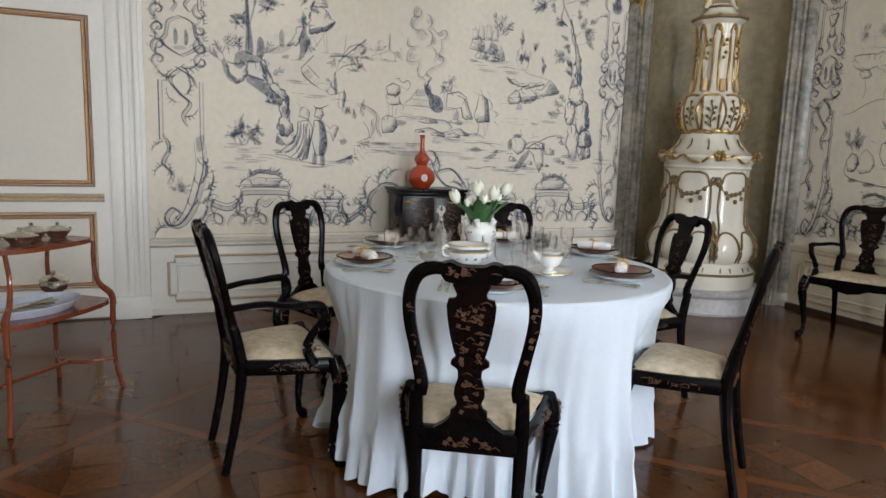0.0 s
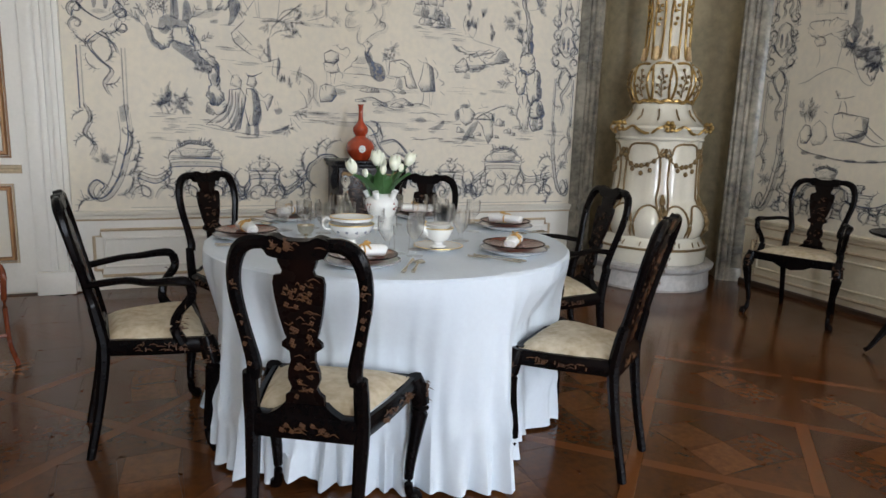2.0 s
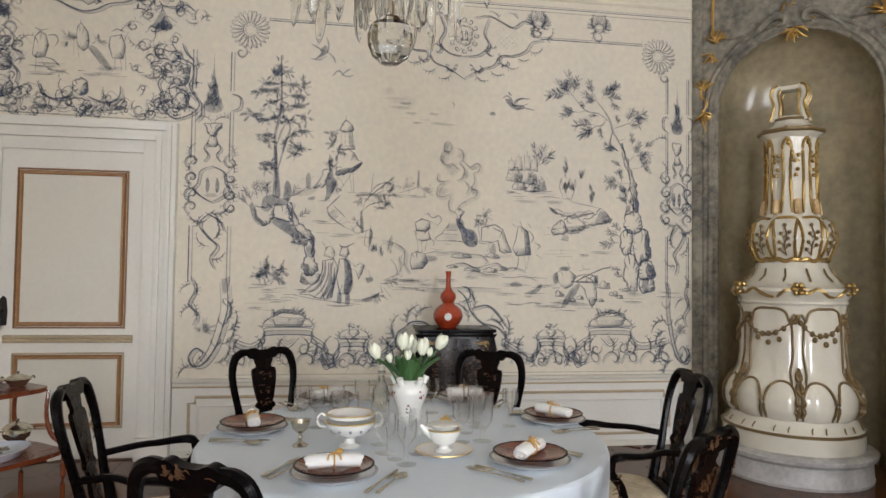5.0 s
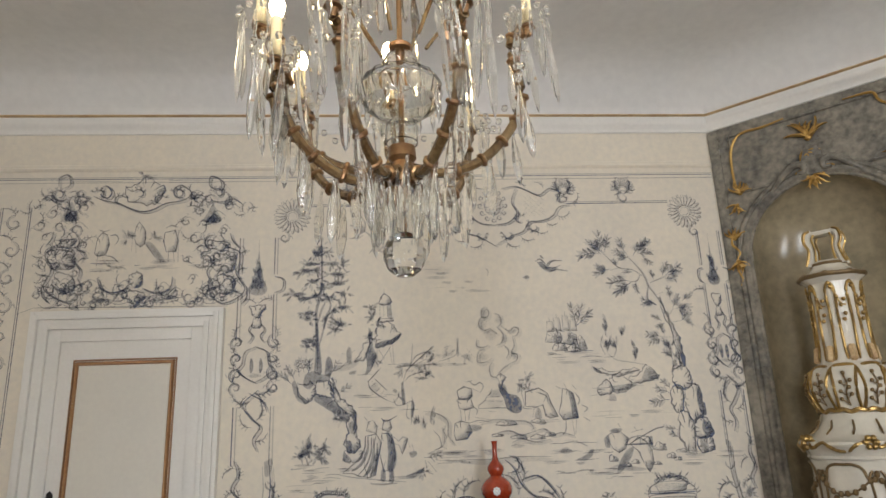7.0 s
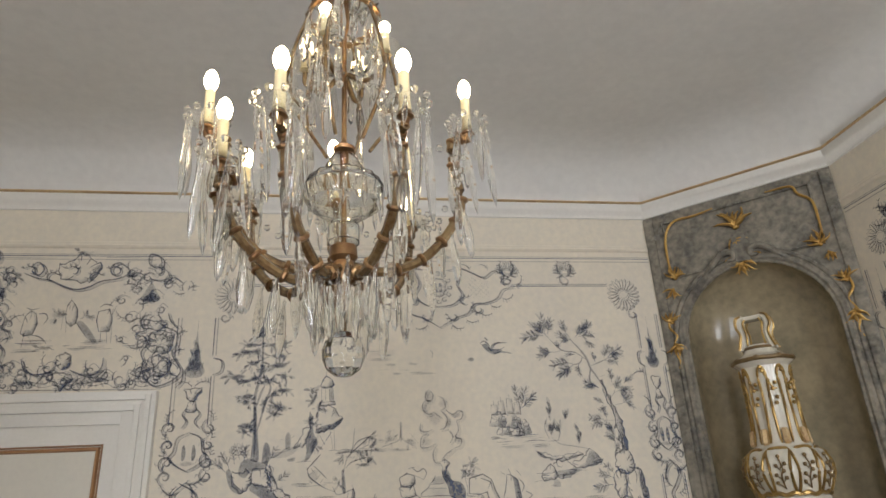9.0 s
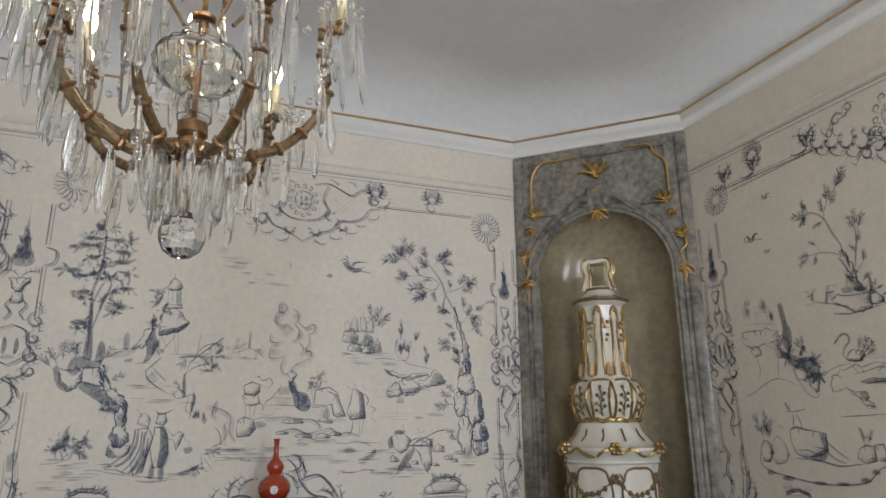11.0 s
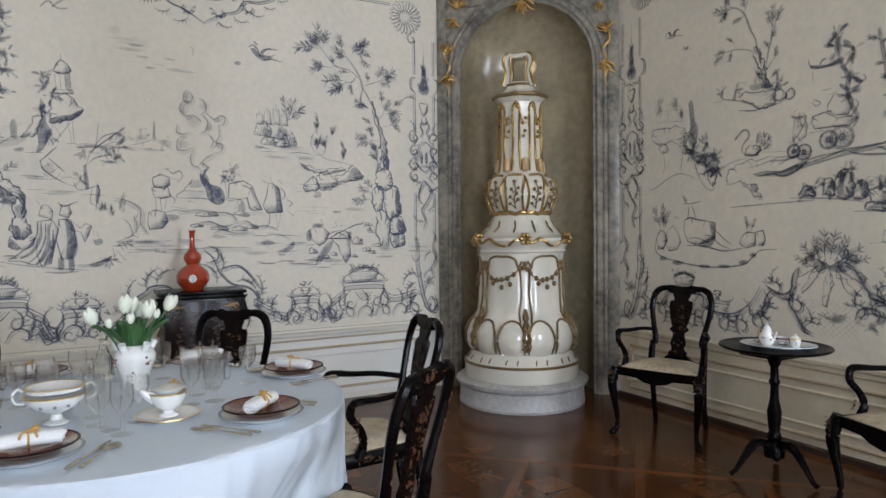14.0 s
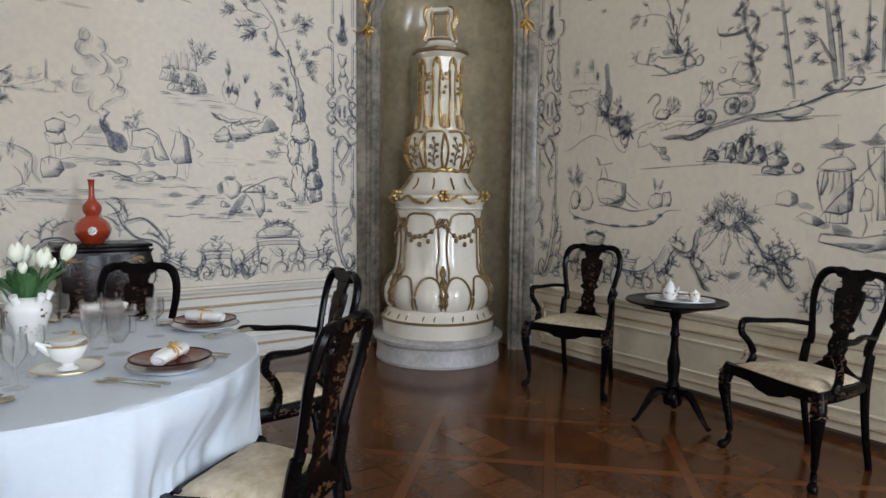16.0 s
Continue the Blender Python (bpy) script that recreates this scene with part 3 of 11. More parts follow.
def acanthus(bm, x, z, size, turn=0.0, leaves=5, y=-0.03, seed=0):
    """A gilded rocaille tuft: curled leaves fanning out from a knob."""
    rnd = random.Random(seed)
    for k in range(leaves):
        a = turn + (k - (leaves - 1) / 2) * 2.2 / max(leaves - 1, 1) * rnd.uniform(0.8, 1.2)
        l = size * rnd.uniform(0.65, 1.1)
        d = Vector((math.sin(a), 0, math.cos(a)))
        s = Vector((math.cos(a), 0, -math.sin(a))) * rnd.choice((-1, 1)) * 0.3
        p = Vector((x, y, z))
        tube(bm, [p, p + d * l * 0.35 + s * l * 0.25 + Vector((0, -0.012, 0)), p + d * l * 0.75 + s * l * 0.2, p + d * l - s * l * 0.2], [size * 0.10, size * 0.15, size * 0.10, size * 0.03], 6, flat=0.55, n=3)
    ball(bm, (x, y, z), size * 0.16, scale=(1, 0.7, 1))
    return bm


def scroll_bar(bm, pts, r, y=-0.022):
    return tube(bm, [(x, y, z) for x, z in pts], [r * 0.6] + [r] * (len(pts) - 2) + [r * 0.5], 6, n=4, ref=(0, 1, 0))


gilt = [("crown_ornament", [(0.77, 3.62, 0.22, 0, 7), (0.74, 3.5, 0.12, 2.5, 4)], [[(0.68, 3.40), (0.70, 3.50), (0.78, 3.54), (0.80, 3.47), (0.75, 3.44)]]),
        ("keystone_tuft", [(0.77, 3.30, 0.15, math.pi, 7)], [[(0.60, 3.30), (0.66, 3.36), (0.72, 3.33), (0.70, 3.27)], [(0.94, 3.30), (0.88, 3.36), (0.82, 3.33), (0.84, 3.27)]]),
        ("corner_sprig", [(0.20, 3.30, 0.15, 0.3, 6), (0.16, 3.2, 0.12, 3.4, 4)], [[(0.17, 3.3), (0.165, 3.55), (0.19, 3.72), (0.28, 3.82), (0.45, 3.82), (0.62, 3.84)]]),
        ("corner_sprig", [(1.34, 3.30, 0.15, -0.3, 6), (1.38, 3.22, 0.1, 2.8, 4)], [[(1.37, 3.3), (1.375, 3.55), (1.36, 3.68), (1.28, 3.76), (1.24, 3.84), (1.05, 3.85)]]),
        ("jamb_drop", [(0.10, 2.92, 0.13, 0.2, 5), (0.10, 2.72, 0.14, 3.0, 5)], [[(0.09, 2.98), (0.07, 2.88), (0.12, 2.80), (0.08, 2.70), (0.11, 2.58), (0.09, 2.52)]]),
        ("jamb_drop", [(1.44, 2.98, 0.13, -0.2, 5), (1.44, 2.74, 0.14, 3.2, 5)], [[(1.45, 3.04), (1.47, 2.92), (1.42, 2.84), (1.46, 2.72), (1.43, 2.60), (1.45, 2.54)]])]
for i, (nm, tufts, bars) in enumerate(gilt):
    bm = bmesh.new()
    for k, (x, z, size, turn, leaves) in enumerate(tufts):
        acanthus(bm, x, z, size * 0.82, turn, leaves + 2, seed=i * 10 + k)
    for pts in bars:
        scroll_bar(bm, pts, 0.011)
    part(nm, bm, M_GOLD, niche, "gilded rocaille ornament")


# ---- tiled stove ----
AX = A + D * 0.78 + NRM * 0.32
stove = thing("tiled_stove", Matrix.Translation((AX.x, AX.y, 0)) @ Matrix.Rotation(math.atan2(D.y, D.x), 4, "Z"), "tall white glazed rococo stove with gilt scrolls on stone plinth", "stove")
part("plinth", revolve(bmesh.new(), [(0, 0), (0.50, 0), (0.505, 0.02), (0.50, 0.03), (0.495, 0.14), (0.525, 0.165), (0.53, 0.19), (0.51, 0.205), (0.47, 0.21), (0, 0.21)], 56), M_PLINTH, stove, "round pale stone plinth")
part("base_ring", revolve(bmesh.new(), [(0.455, 0.21), (0.46, 0.22), (0.46, 0.315), (0.462, 0.325), (0.45, 0.34), (0.42, 0.375), (0.405, 0.40), (0.40, 0.42)], 56), M_GLAZE, stove)
part("base_line", revolve(bmesh.new(), [(0.452, 0.318), (0.466, 0.322), (0.467, 0.332), (0.45, 0.340)], 56), M_STOVE_GILT, stove, "brown gilded line")
part("bulbous_drum", revolve(bmesh.new(), [(0.39, 0.41), (0.425, 0.44), (0.443, 0.50), (0.44, 0.57), (0.415, 0.635), (0.375, 0.685), (0.352, 0.74), (0.342, 0.83), (0.337, 0.95), (0.335, 1.10), (0.34, 1.19)], 72, lobes=12, depth=0.035), M_GLAZE, stove)
part("drum_top", revolve(bmesh.new(), [(0.34, 1.185), (0.352, 1.20), (0.345, 1.215), (0.352, 1.235), (0.375, 1.26), (0.39, 1.285), (0.385, 1.305), (0.355, 1.315), (0.31, 1.34), (0.265, 1.39), (0.235, 1.44), (0.225, 1.48)], 72, lobes=8, depth=0.05), M_GLAZE, stove)
part("upper_bulb", revolve(bmesh.new(), [(0.21, 1.475), (0.225, 1.49), (0.22, 1.50), (0.25, 1.55), (0.278, 1.63), (0.275, 1.70), (0.245, 1.77), (0.195, 1.80), (0.18, 1.82)], 64, lobes=10, depth=0.05), M_GLAZE, stove)
part("column", revolve(bmesh.new(), [(0.19, 1.805), (0.175, 1.83), (0.165, 1.90), (0.16, 2.05), (0.156, 2.2), (0.16, 2.33), (0.165, 2.37)], 64, lobes=8, depth=0.08), M_GLAZE, stove)
part("cap", revolve(bmesh.new(), [(0.16, 2.365), (0.175, 2.385), (0.20, 2.40), (0.21, 2.425), (0.195, 2.44), (0.16, 2.455), (0.12, 2.485), (0.105, 2.52), (0, 2.525)], 48, lobes=8, depth=0.06), M_GLAZE, stove)
bm = bmesh.new()
for sx in (-1, 1):
    for sy in (-0.045, 0.045):
        tube(bm, [(sx * 0.108, sy, 2.51), (sx * 0.092, sy, 2.56), (sx * 0.080, sy, 2.63), (sx * 0.098, sy, 2.69), (sx * 0.09, sy, 2.745), (sx * 0.06, sy, 2.762)], [0.026, 0.024, 0.020, 0.024, 0.024, 0.02], 8, flat=0.8, ref=(0, 1, 0))
box(bm, -0.085, 0.085, -0.055, 0.055, 2.735, 2.768, bevel=0.01)
box(bm, -0.07, 0.07, -0.05, 0.05, 2.518, 2.55, bevel=0.008)
part("finial", bm, M_GLAZE, stove, "open glazed finial loop")
for sx in (-1, 1):
    for sy in (-0.064, 0.064):
        bm = tube(bmesh.new(), [(sx * 0.128, sy, 2.515), (sx * 0.112, sy, 2.56), (sx * 0.098, sy, 2.63), (sx * 0.12, sy, 2.69), (sx * 0.108, sy, 2.752), (sx * 0.07, sy, 2.772)], [0.011, 0.011, 0.010, 0.012, 0.012, 0.008], 6, ref=(0, 1, 0))
        tube(bm, [(sx * 0.062, sy, 2.54), (sx * 0.056, sy, 2.63), (sx * 0.066, sy, 2.70), (sx * 0.05, sy, 2.738)], [0.008] * 4, 6, ref=(0, 1, 0))
        part("finial_gilding", bm, M_STOVE_GOLD, stove)
part("cap_line", revolve(bmesh.new(), [(0.206, 2.404), (0.218, 2.416), (0.218, 2.430), (0.203, 2.438)], 48, lobes=8, depth=0.06), M_STOVE_GILT, stove, "brown gilded line")
part("finial_foot_line", revolve(bmesh.new(), [(0.105, 2.500), (0.116, 2.510), (0.113, 2.524), (0.10, 2.530)], 48, lobes=8, depth=0.06), M_STOVE_GILT, stove, "brown gilded line")


def on_stove(profile, a, z, out=0.004):
    """A place on the stove's skin at an angle (0 faces the room) and height."""
    zs, rs = [p[1] for p in profile], [p[0] for p in profile]
    r = float(np.interp(z, zs, rs)) + out
    return Vector((r * math.sin(a), -r * math.cos(a), z))


P_DRUM = [(0.405, 0.41), (0.448, 0.50), (0.445, 0.57), (0.42, 0.635), (0.38, 0.685), (0.356, 0.74), (0.345, 0.83), (0.34, 0.95), (0.338, 1.10), (0.343, 1.19)]
P_TOP = [(0.35, 1.2), (0.358, 1.235), (0.395, 1.285), (0.36, 1.315), (0.27, 1.39), (0.232, 1.48)]
P_BULB = [(0.226, 1.49), (0.255, 1.55), (0.284, 1.63), (0.281, 1.70), (0.25, 1.77), (0.198, 1.80)]
P_COL = [(0.18, 1.83), (0.17, 1.9), (0.166, 2.05), (0.162, 2.2), (0.166, 2.37)]


def stove_line(name, profile, pts, r, mat=None, label=""):
    bm = bmesh.new()
    path = smooth_path([(a, z) for a, z in pts], 4)
    tube(bm, [on_stove(profile, a, z) for a, z in path], [r * (0.6 if i in (0, len(path) - 1) else 1) for i in range(len(path))], 6, n=1)
    return part(name, bm, mat or M_STOVE_GILT, stove, label)


for k in range(-4, 5):
    a = k * math.pi / 6
    # round lobes of the foot, framed by gilded straps
    stove_line("lobe_strap", P_DRUM, [(a - 0.22, 0.43), (a - 0.235, 0.55), (a - 0.16, 0.65), (a, 0.68), (a + 0.16, 0.65), (a + 0.235, 0.55), (a + 0.22, 0.43)], 0.009)
    for j in (-0.1, 0.1):
        stove_line("base_dash", [(0.466, 0.3), (0.445, 0.345), (0.41, 0.40), (0.405, 0.42)], [(a + j, 0.352), (a + j, 0.368), (a + j + 0.02, 0.388)], 0.005)
    stove_line("collar_dash", P_TOP, [(a, 1.35), (a + 0.02, 1.39), (a, 1.44)], 0.007)
for k in range(-2, 3):
    a = k * math.pi / 3 + 0.26
    bm = bmesh.new()
    for z, w in ((0.46, 0.05), (0.52, 0.045), (0.60, 0.035), (0.68, 0.025)):
        for s in (-1, 1):
            tube(bm, [on_stove(P_DRUM, a, z), on_stove(P_DRUM, a + s * w, z + 0.03, 0.012), on_stove(P_DRUM, a + s * w * 0.4, z + 0.09, 0.006)], [0.012, 0.016, 0.003], 6, n=3)
    part("foot_leaf", bm, M_STOVE_GILT, stove, "gilded acanthus leaf")
    # pilaster strips and arched fields of the drum
    for s in (-1, 1):
        stove_line("drum_strap", P_DRUM, [(a + s * 0.10, 0.66), (a + s * 0.13, 0.74), (a + s * 0.09, 0.86), (a + s * 0.10, 1.0), (a + s * 0.12, 1.09), (a + s * 0.06, 1.13)], 0.008)
    stove_line("field_arch", P_DRUM, [(a + 0.14, 1.07), (a + 0.20, 1.14), (a + 0.35, 1.165), (a + 0.52, 1.165), (a + 0.68, 1.165), (a + 0.83, 1.14), (a + 0.9, 1.07)], 0.009)
    stove_line("garland", P_DRUM, [(a - 0.02, 1.10), (a + 0.14, 1.03), (a + 0.34, 0.985), (a + 0.55, 0.985), (a + 0.78, 1.03), (a + 1.02, 1.10)], 0.006)
    bm = bmesh.new()
    for j, (da, dz) in enumerate(((0, 1.11), (0.12, 1.04), (0.25, 1.0), (0.4, 0.985), (0.52, 0.93), (0.52, 0.99), (0.66, 1.0), (0.8, 1.03), (0.93, 1.07), (0.3, 0.96), (0.72, 0.955), (0.05, 1.07), (-0.05, 1.08))):
        ball(bm, on_stove(P_DRUM, a + da, dz, 0.008), 0.017, 7, 5, (1, 1, 1.25))
    tagged(part("garland_blossom", bm, M_STOVE_GILT, stove), kind="stuff")
    stove_line("cornice_scroll", P_TOP, [(a - 0.35, 1.245), (a - 0.2, 1.29), (a, 1.30), (a + 0.12, 1.27), (a + 0.3, 1.30), (a + 0.5, 1.255), (a + 0.65, 1.245)], 0.012, M_STOVE_GOLD)
    bm = bmesh.new()
    p = on_stove(P_TOP, a + 0.0, 1.30, 0.01)
    for j in range(6):
        q = 2 * math.pi * j / 6
        ball(bm, p + Vector((0.03 * math.cos(q), -0.01, 0.03 * math.sin(q))), 0.02, 6, 5)
    tagged(part("cornice_rosette", bm, M_STOVE_GOLD, stove), kind="stuff")
for k in range(-3, 4):
    a = (k + 0.5) * math.pi / 5
    stove_line("bulb_strap", P_BULB, [(a - 0.03, 1.50), (a - 0.08, 1.58), (a - 0.08, 1.68), (a, 1.785)], 0.010, M_STOVE_GOLD)
    stove_line("bulb_strap", P_BULB, [(a + 0.03, 1.50), (a + 0.08, 1.58), (a + 0.08, 1.68), (a, 1.785)], 0.010, M_STOVE_GOLD)
    b = a + math.pi / 10
    bm = bmesh.new()
    tube(bm, [on_stove(P_BULB, b + 0.03, 1.53), on_stove(P_BULB, b, 1.60), on_stove(P_BULB, b + 0.05, 1.66), on_stove(P_BULB, b, 1.73)], [0.005] * 4, 5)
    for da, z in ((-0.1, 1.62), (0.11, 1.60), (-0.07, 1.68), (0.12, 1.69), (0.0, 1.74), (-0.12, 1.57), (0.08, 1.645)):
        tube(bm, [on_stove(P_BULB, b, z - 0.03), on_stove(P_BULB, b + da, z)], [0.004, 0.003], 5, n=1)
        ball(bm, on_stove(P_BULB, b + da, z, 0.006), 0.014, 6, 5)
    part("bulb_blossom_branch", bm, M_STOVE_GILT, stove)
for k in range(-2, 3):
    a = k * math.pi / 4
    for s in (-1, 1):
        stove_line("column_strap", P_COL, [(a + s * 0.2, 1.83), (a + s * 0.16, 1.95), (a + s * 0.14, 2.15), (a + s * 0.17, 2.3), (a + s * 0.06, 2.365)], 0.010, M_STOVE_GOLD)
    bm = bmesh.new()
    tube(bm, [on_stove(P_COL, a, 2.36), on_stove(P_COL, a + 0.3, 2.22), on_stove(P_COL, a + 0.5, 2.2)], [0.006] * 3, 5)
    for da, z in ((0.05, 2.33), (0.2, 2.26), (0.32, 2.2), (0.42, 2.14), (0.45, 2.24), (0.35, 2.1), (0.0, 2.36)):
        ball(bm, on_stove(P_COL, a + da, z, 0.006), 0.015, 6, 5)
    part("column_garland", bm, M_STOVE_GOLD, stove)
    stove_line("column_foot_panel", P_COL, [(a + 0.39, 1.82), (a + 0.39, 1.87), (a + 0.39, 1.93)], 0.026, M_GILT_LINE)
    stove_line("bulb_crown", P_BULB, [(a - 0.3, 1.79), (a, 1.797), (a + 0.3, 1.79)], 0.012, M_STOVE_GOLD)
    stove_line("bulb_foot_scroll", P_BULB, [(a - 0.4, 1.495), (a - 0.2, 1.505), (a, 1.49), (a + 0.2, 1.505), (a + 0.4, 1.495)], 0.015, M_STOVE_GOLD)
bm = bmesh.new()
for k in range(8):
    a = 2 * math.pi * k / 8
    ball(bm, (0.2 * math.cos(a), 0.2 * math.sin(a), 2.43), 0.024, 6, 5, (1, 1, 0.7))
tagged(part("cap_stud", bm, M_STOVE_GILT, stove), kind="stuff")


# ---- chairs ----
def chinoiserie(bm, width, z0, z1, at, rnd, n):
    """Little gilded twigs, huts and ridges as thin raised strokes; at(u, z) gives the place on the wood."""
    for _ in range(n):
        u, z = rnd.uniform(-width, width), rnd.uniform(z0, z1)
        kind = rnd.random()
        if kind < 0.5:
            l = rnd.uniform(0.012, 0.035)
            tube(bm, [at(u, z), at(u + l * 0.5, z + rnd.uniform(0, 0.008)), at(u + l, z - 0.003)], [0.0011, 0.0019, 0.0008], 5, n=2)
        elif kind > 0.72:
            p = Vector(at(u, z))
            for j in range(4):
                a = math.pi * j / 2 + 0.4
                ball(bm, p + Vector((0.0045 * math.cos(a), 0.0, 0.0045 * math.sin(a))), 0.0036, 6, 4, (1, 0.5, 1))
        else:
            for _ in range(4):
                a = rnd.uniform(0, math.pi)
                tube(bm, [at(u, z), at(u + 0.014 * math.cos(a), z + 0.014 * math.sin(a))], [0.0010, 0.0017], 4, n=1)
    return bm


def chair(name, arms, m, label, group, sx=1.0, sy=1.0, seed=0, rake=0.115):
    """Lacquered chair: front is +y, origin on the floor under the seat."""
    rnd = random.Random(seed)
    c = thing(name, m, label, "chair", group)
    hw, fw, hd, zs = 0.16 * sx, 0.238 * sx, 0.205 * sy, 0.43
    back = lambda z: -hd - 0.012 - rake * max(0, (z - 0.45) / 0.5) ** 1.15
    for s in (-1, 1):
        bm = bmesh.new()
        tube(bm, [(s * hw * 0.97, -hd - 0.075, 0), (s * hw * 0.97, -hd - 0.035, 0.2), (s * hw, -hd - 0.01, 0.40), (s * hw, back(0.5), 0.5), (s * hw * 0.99, back(0.575), 0.575)], [0.0155, 0.017, 0.021, 0.021, 0.019], 8, n=4, square=True, ref=(0, 1, 0))
        tube(bm, [(s * hw * 0.93, back(0.56), 0.56), (s * hw * 0.90, back(0.60), 0.60), (s * hw * 1.02, back(0.70), 0.70), (s * hw * 1.12, back(0.79), 0.79), (s * hw * 1.12, back(0.86), 0.86), (s * hw * 1.0, back(0.918), 0.918), (s * hw * 0.78, back(0.94), 0.942), (s * hw * 0.5, back(0.95), 0.945)], [0.022, 0.021, 0.018, 0.019, 0.020, 0.022, 0.021, 0.018], 8, flat=0.85, n=4, ref=(0, 1, 0))
        part("stile", bm, M_LACQUER, c)
        bm = bmesh.new()
        chinoiserie(bm, 0.008, 0.60, 0.86, lambda u, z, s=s: (s * float(np.interp(z, [0.6, 0.7, 0.79, 0.86], [hw * 0.9, hw * 1.02, hw * 1.12, hw * 1.12])) + u * 0.6, back(z) - 0.0185, z), rnd, 9)
        tagged(part("stile_gilding", bm, M_CHINOISERIE, c, "worn gold chinoiserie painting"), kind="stuff")
    # yoke crest
    tilt = math.atan2(rake, 0.5)
    def place(z):
        return Matrix.Translation((0, back(z), z)) @ Matrix.Rotation(tilt, 4, "X")
    crest = [(-0.085 * sx, -0.012), (-0.06 * sx, -0.03), (0.06 * sx, -0.03), (0.085 * sx, -0.012), (0.10 * sx, 0.012), (0.075 * sx, 0.026), (0.055 * sx, 0.028), (0.03 * sx, 0.018), (-0.03 * sx, 0.018), (-0.055 * sx, 0.028), (-0.075 * sx, 0.026), (-0.10 * sx, 0.012)]
    bm = slab(bmesh.new(), [tuple(p) for p in smooth_path(crest + crest[:1], 3)[:-1]], 0.03, place(0.938))
    part("crest_rail", bm, M_LACQUER, c)
    bm = chinoiserie(bmesh.new(), 0.06, -0.008, 0.012, lambda u, z: place(0.938) @ Vector((u, -0.017, z)), rnd, 16)
    tagged(part("crest_gilding", bm, M_CHINOISERIE, c, "worn gold chinoiserie painting"), kind="stuff")
    # vase-shaped splat
    half = [(0.056, 0.925), (0.052, 0.895), (0.042, 0.872), (0.046, 0.862), (0.066, 0.858), (0.071, 0.838), (0.068, 0.80), (0.060, 0.75), (0.048, 0.70), (0.042, 0.685), (0.056, 0.672), (0.057, 0.66), (0.036, 0.645), (0.034, 0.62), (0.044, 0.59), (0.046, 0.565), (0.036, 0.54), (0.042, 0.525), (0.055, 0.515), (0.056, 0.485)]
    outline = [(u * sx, z) for u, z in half] + [(-u * sx, z) for u, z in reversed(half)]
    bm = bmesh.new()
    vf = [bm.verts.new((u, back(z) - 0.008, z)) for u, z in outline]
    vb = [bm.verts.new((u, back(z) + 0.008, z)) for u, z in outline]
    n = len(outline)
    k = n // 2
    for lst in (vf, vb):
        for i in range(k - 1):
            bm.faces.new((lst[i], lst[i + 1], lst[n - 2 - i], lst[n - 1 - i]))
    for i in range(n):
        j = (i + 1) % n
        bm.faces.new((vf[i], vf[j], vb[j], vb[i]))
    part("splat", bm, M_LACQUER_BROWN, c, "vase-shaped lacquered splat", smooth=False)
    for face, num in ((-0.011, 60), (0.011, 26)):
        bm = chinoiserie(bmesh.new(), 0.036, 0.66, 0.85, lambda u, z: (u * sx, back(z) + face, z), rnd, num * 3 // 4)
        chinoiserie(bm, 0.026, 0.5, 0.64, lambda u, z: (u * sx, back(z) + face, z), rnd, num // 3)
        tagged(part("splat_gilding", bm, M_CHINOISERIE, c, "worn gold chinoiserie painting"), kind="stuff")
    # rails and seat
    part("back_rail", box(bmesh.new(), -hw, hw, -hd - 0.028, -hd + 0.012, 0.385, 0.455, bevel=0.006), M_LACQUER, c)
    bm = slab(bmesh.new(), [(-0.115 * sx, 0.45), (0.115 * sx, 0.45), (0.085 * sx, 0.468), (0.075 * sx, 0.475), (0.06 * sx, 0.49), (-0.06 * sx, 0.49), (-0.075 * sx, 0.475), (-0.085 * sx, 0.468)], 0.03, pose(0, -hd - 0.012, 0))
    part("splat_shoe", bm, M_LACQUER, c)
    bm = chinoiserie(bmesh.new(), 0.08, 0.405, 0.435, lambda u, z: (u, -hd - 0.03, z), rnd, 22)
    tagged(part("back_rail_gilding", bm, M_CHINOISERIE, c, "worn gold chinoiserie painting"), kind="stuff")
    for s in (-1, 1):
        bm = bmesh.new()
        tube(bm, [(s * hw, -hd, 0.42), (s * (hw * 0.4 + fw * 0.6), 0.0, 0.42), (s * fw, hd, 0.42)], [0.03, 0.03, 0.03], 8, flat=0.55, n=4, ref=(s, 0, 0), square=True)
        part("side_rail", bm, M_LACQUER, c)
        bm = chinoiserie(bmesh.new(), 0.09, 0.408, 0.432, lambda u, z, s=s: (s * (hw * 0.42 + fw * 0.58 + 0.02 + u * (fw - hw) / (2 * hd)), u, z), rnd, 22)
        tagged(part("side_rail_gilding", bm, M_CHINOISERIE, c, "worn gold chinoiserie painting"), kind="stuff")
        bm = bmesh.new()
        tube(bm, [(s * fw, hd, 0.45), (s * (fw + 0.012), hd + 0.012, 0.40), (s * (fw + 0.018), hd + 0.022, 0.34), (s * (fw + 0.008), hd + 0.012, 0.24), (s * (fw - 0.006), hd - 0.002, 0.12), (s * (fw - 0.004), hd + 0.002, 0.045), (s * (fw + 0.012), hd + 0.022, 0.02), (s * (fw + 0.016), hd + 0.026, 0.0)], [0.029, 0.034, 0.033, 0.023, 0.0165, 0.015, 0.024, 0.02], 10, n=4)
        part("front_leg", bm, M_LACQUER, c, "cabriole leg with a pad foot")
        bm = chinoiserie(bmesh.new(), 0.022, 0.35, 0.43, lambda u, z, s=s: (s * (fw + 0.044), hd + 0.012 + u, z), rnd, 16)
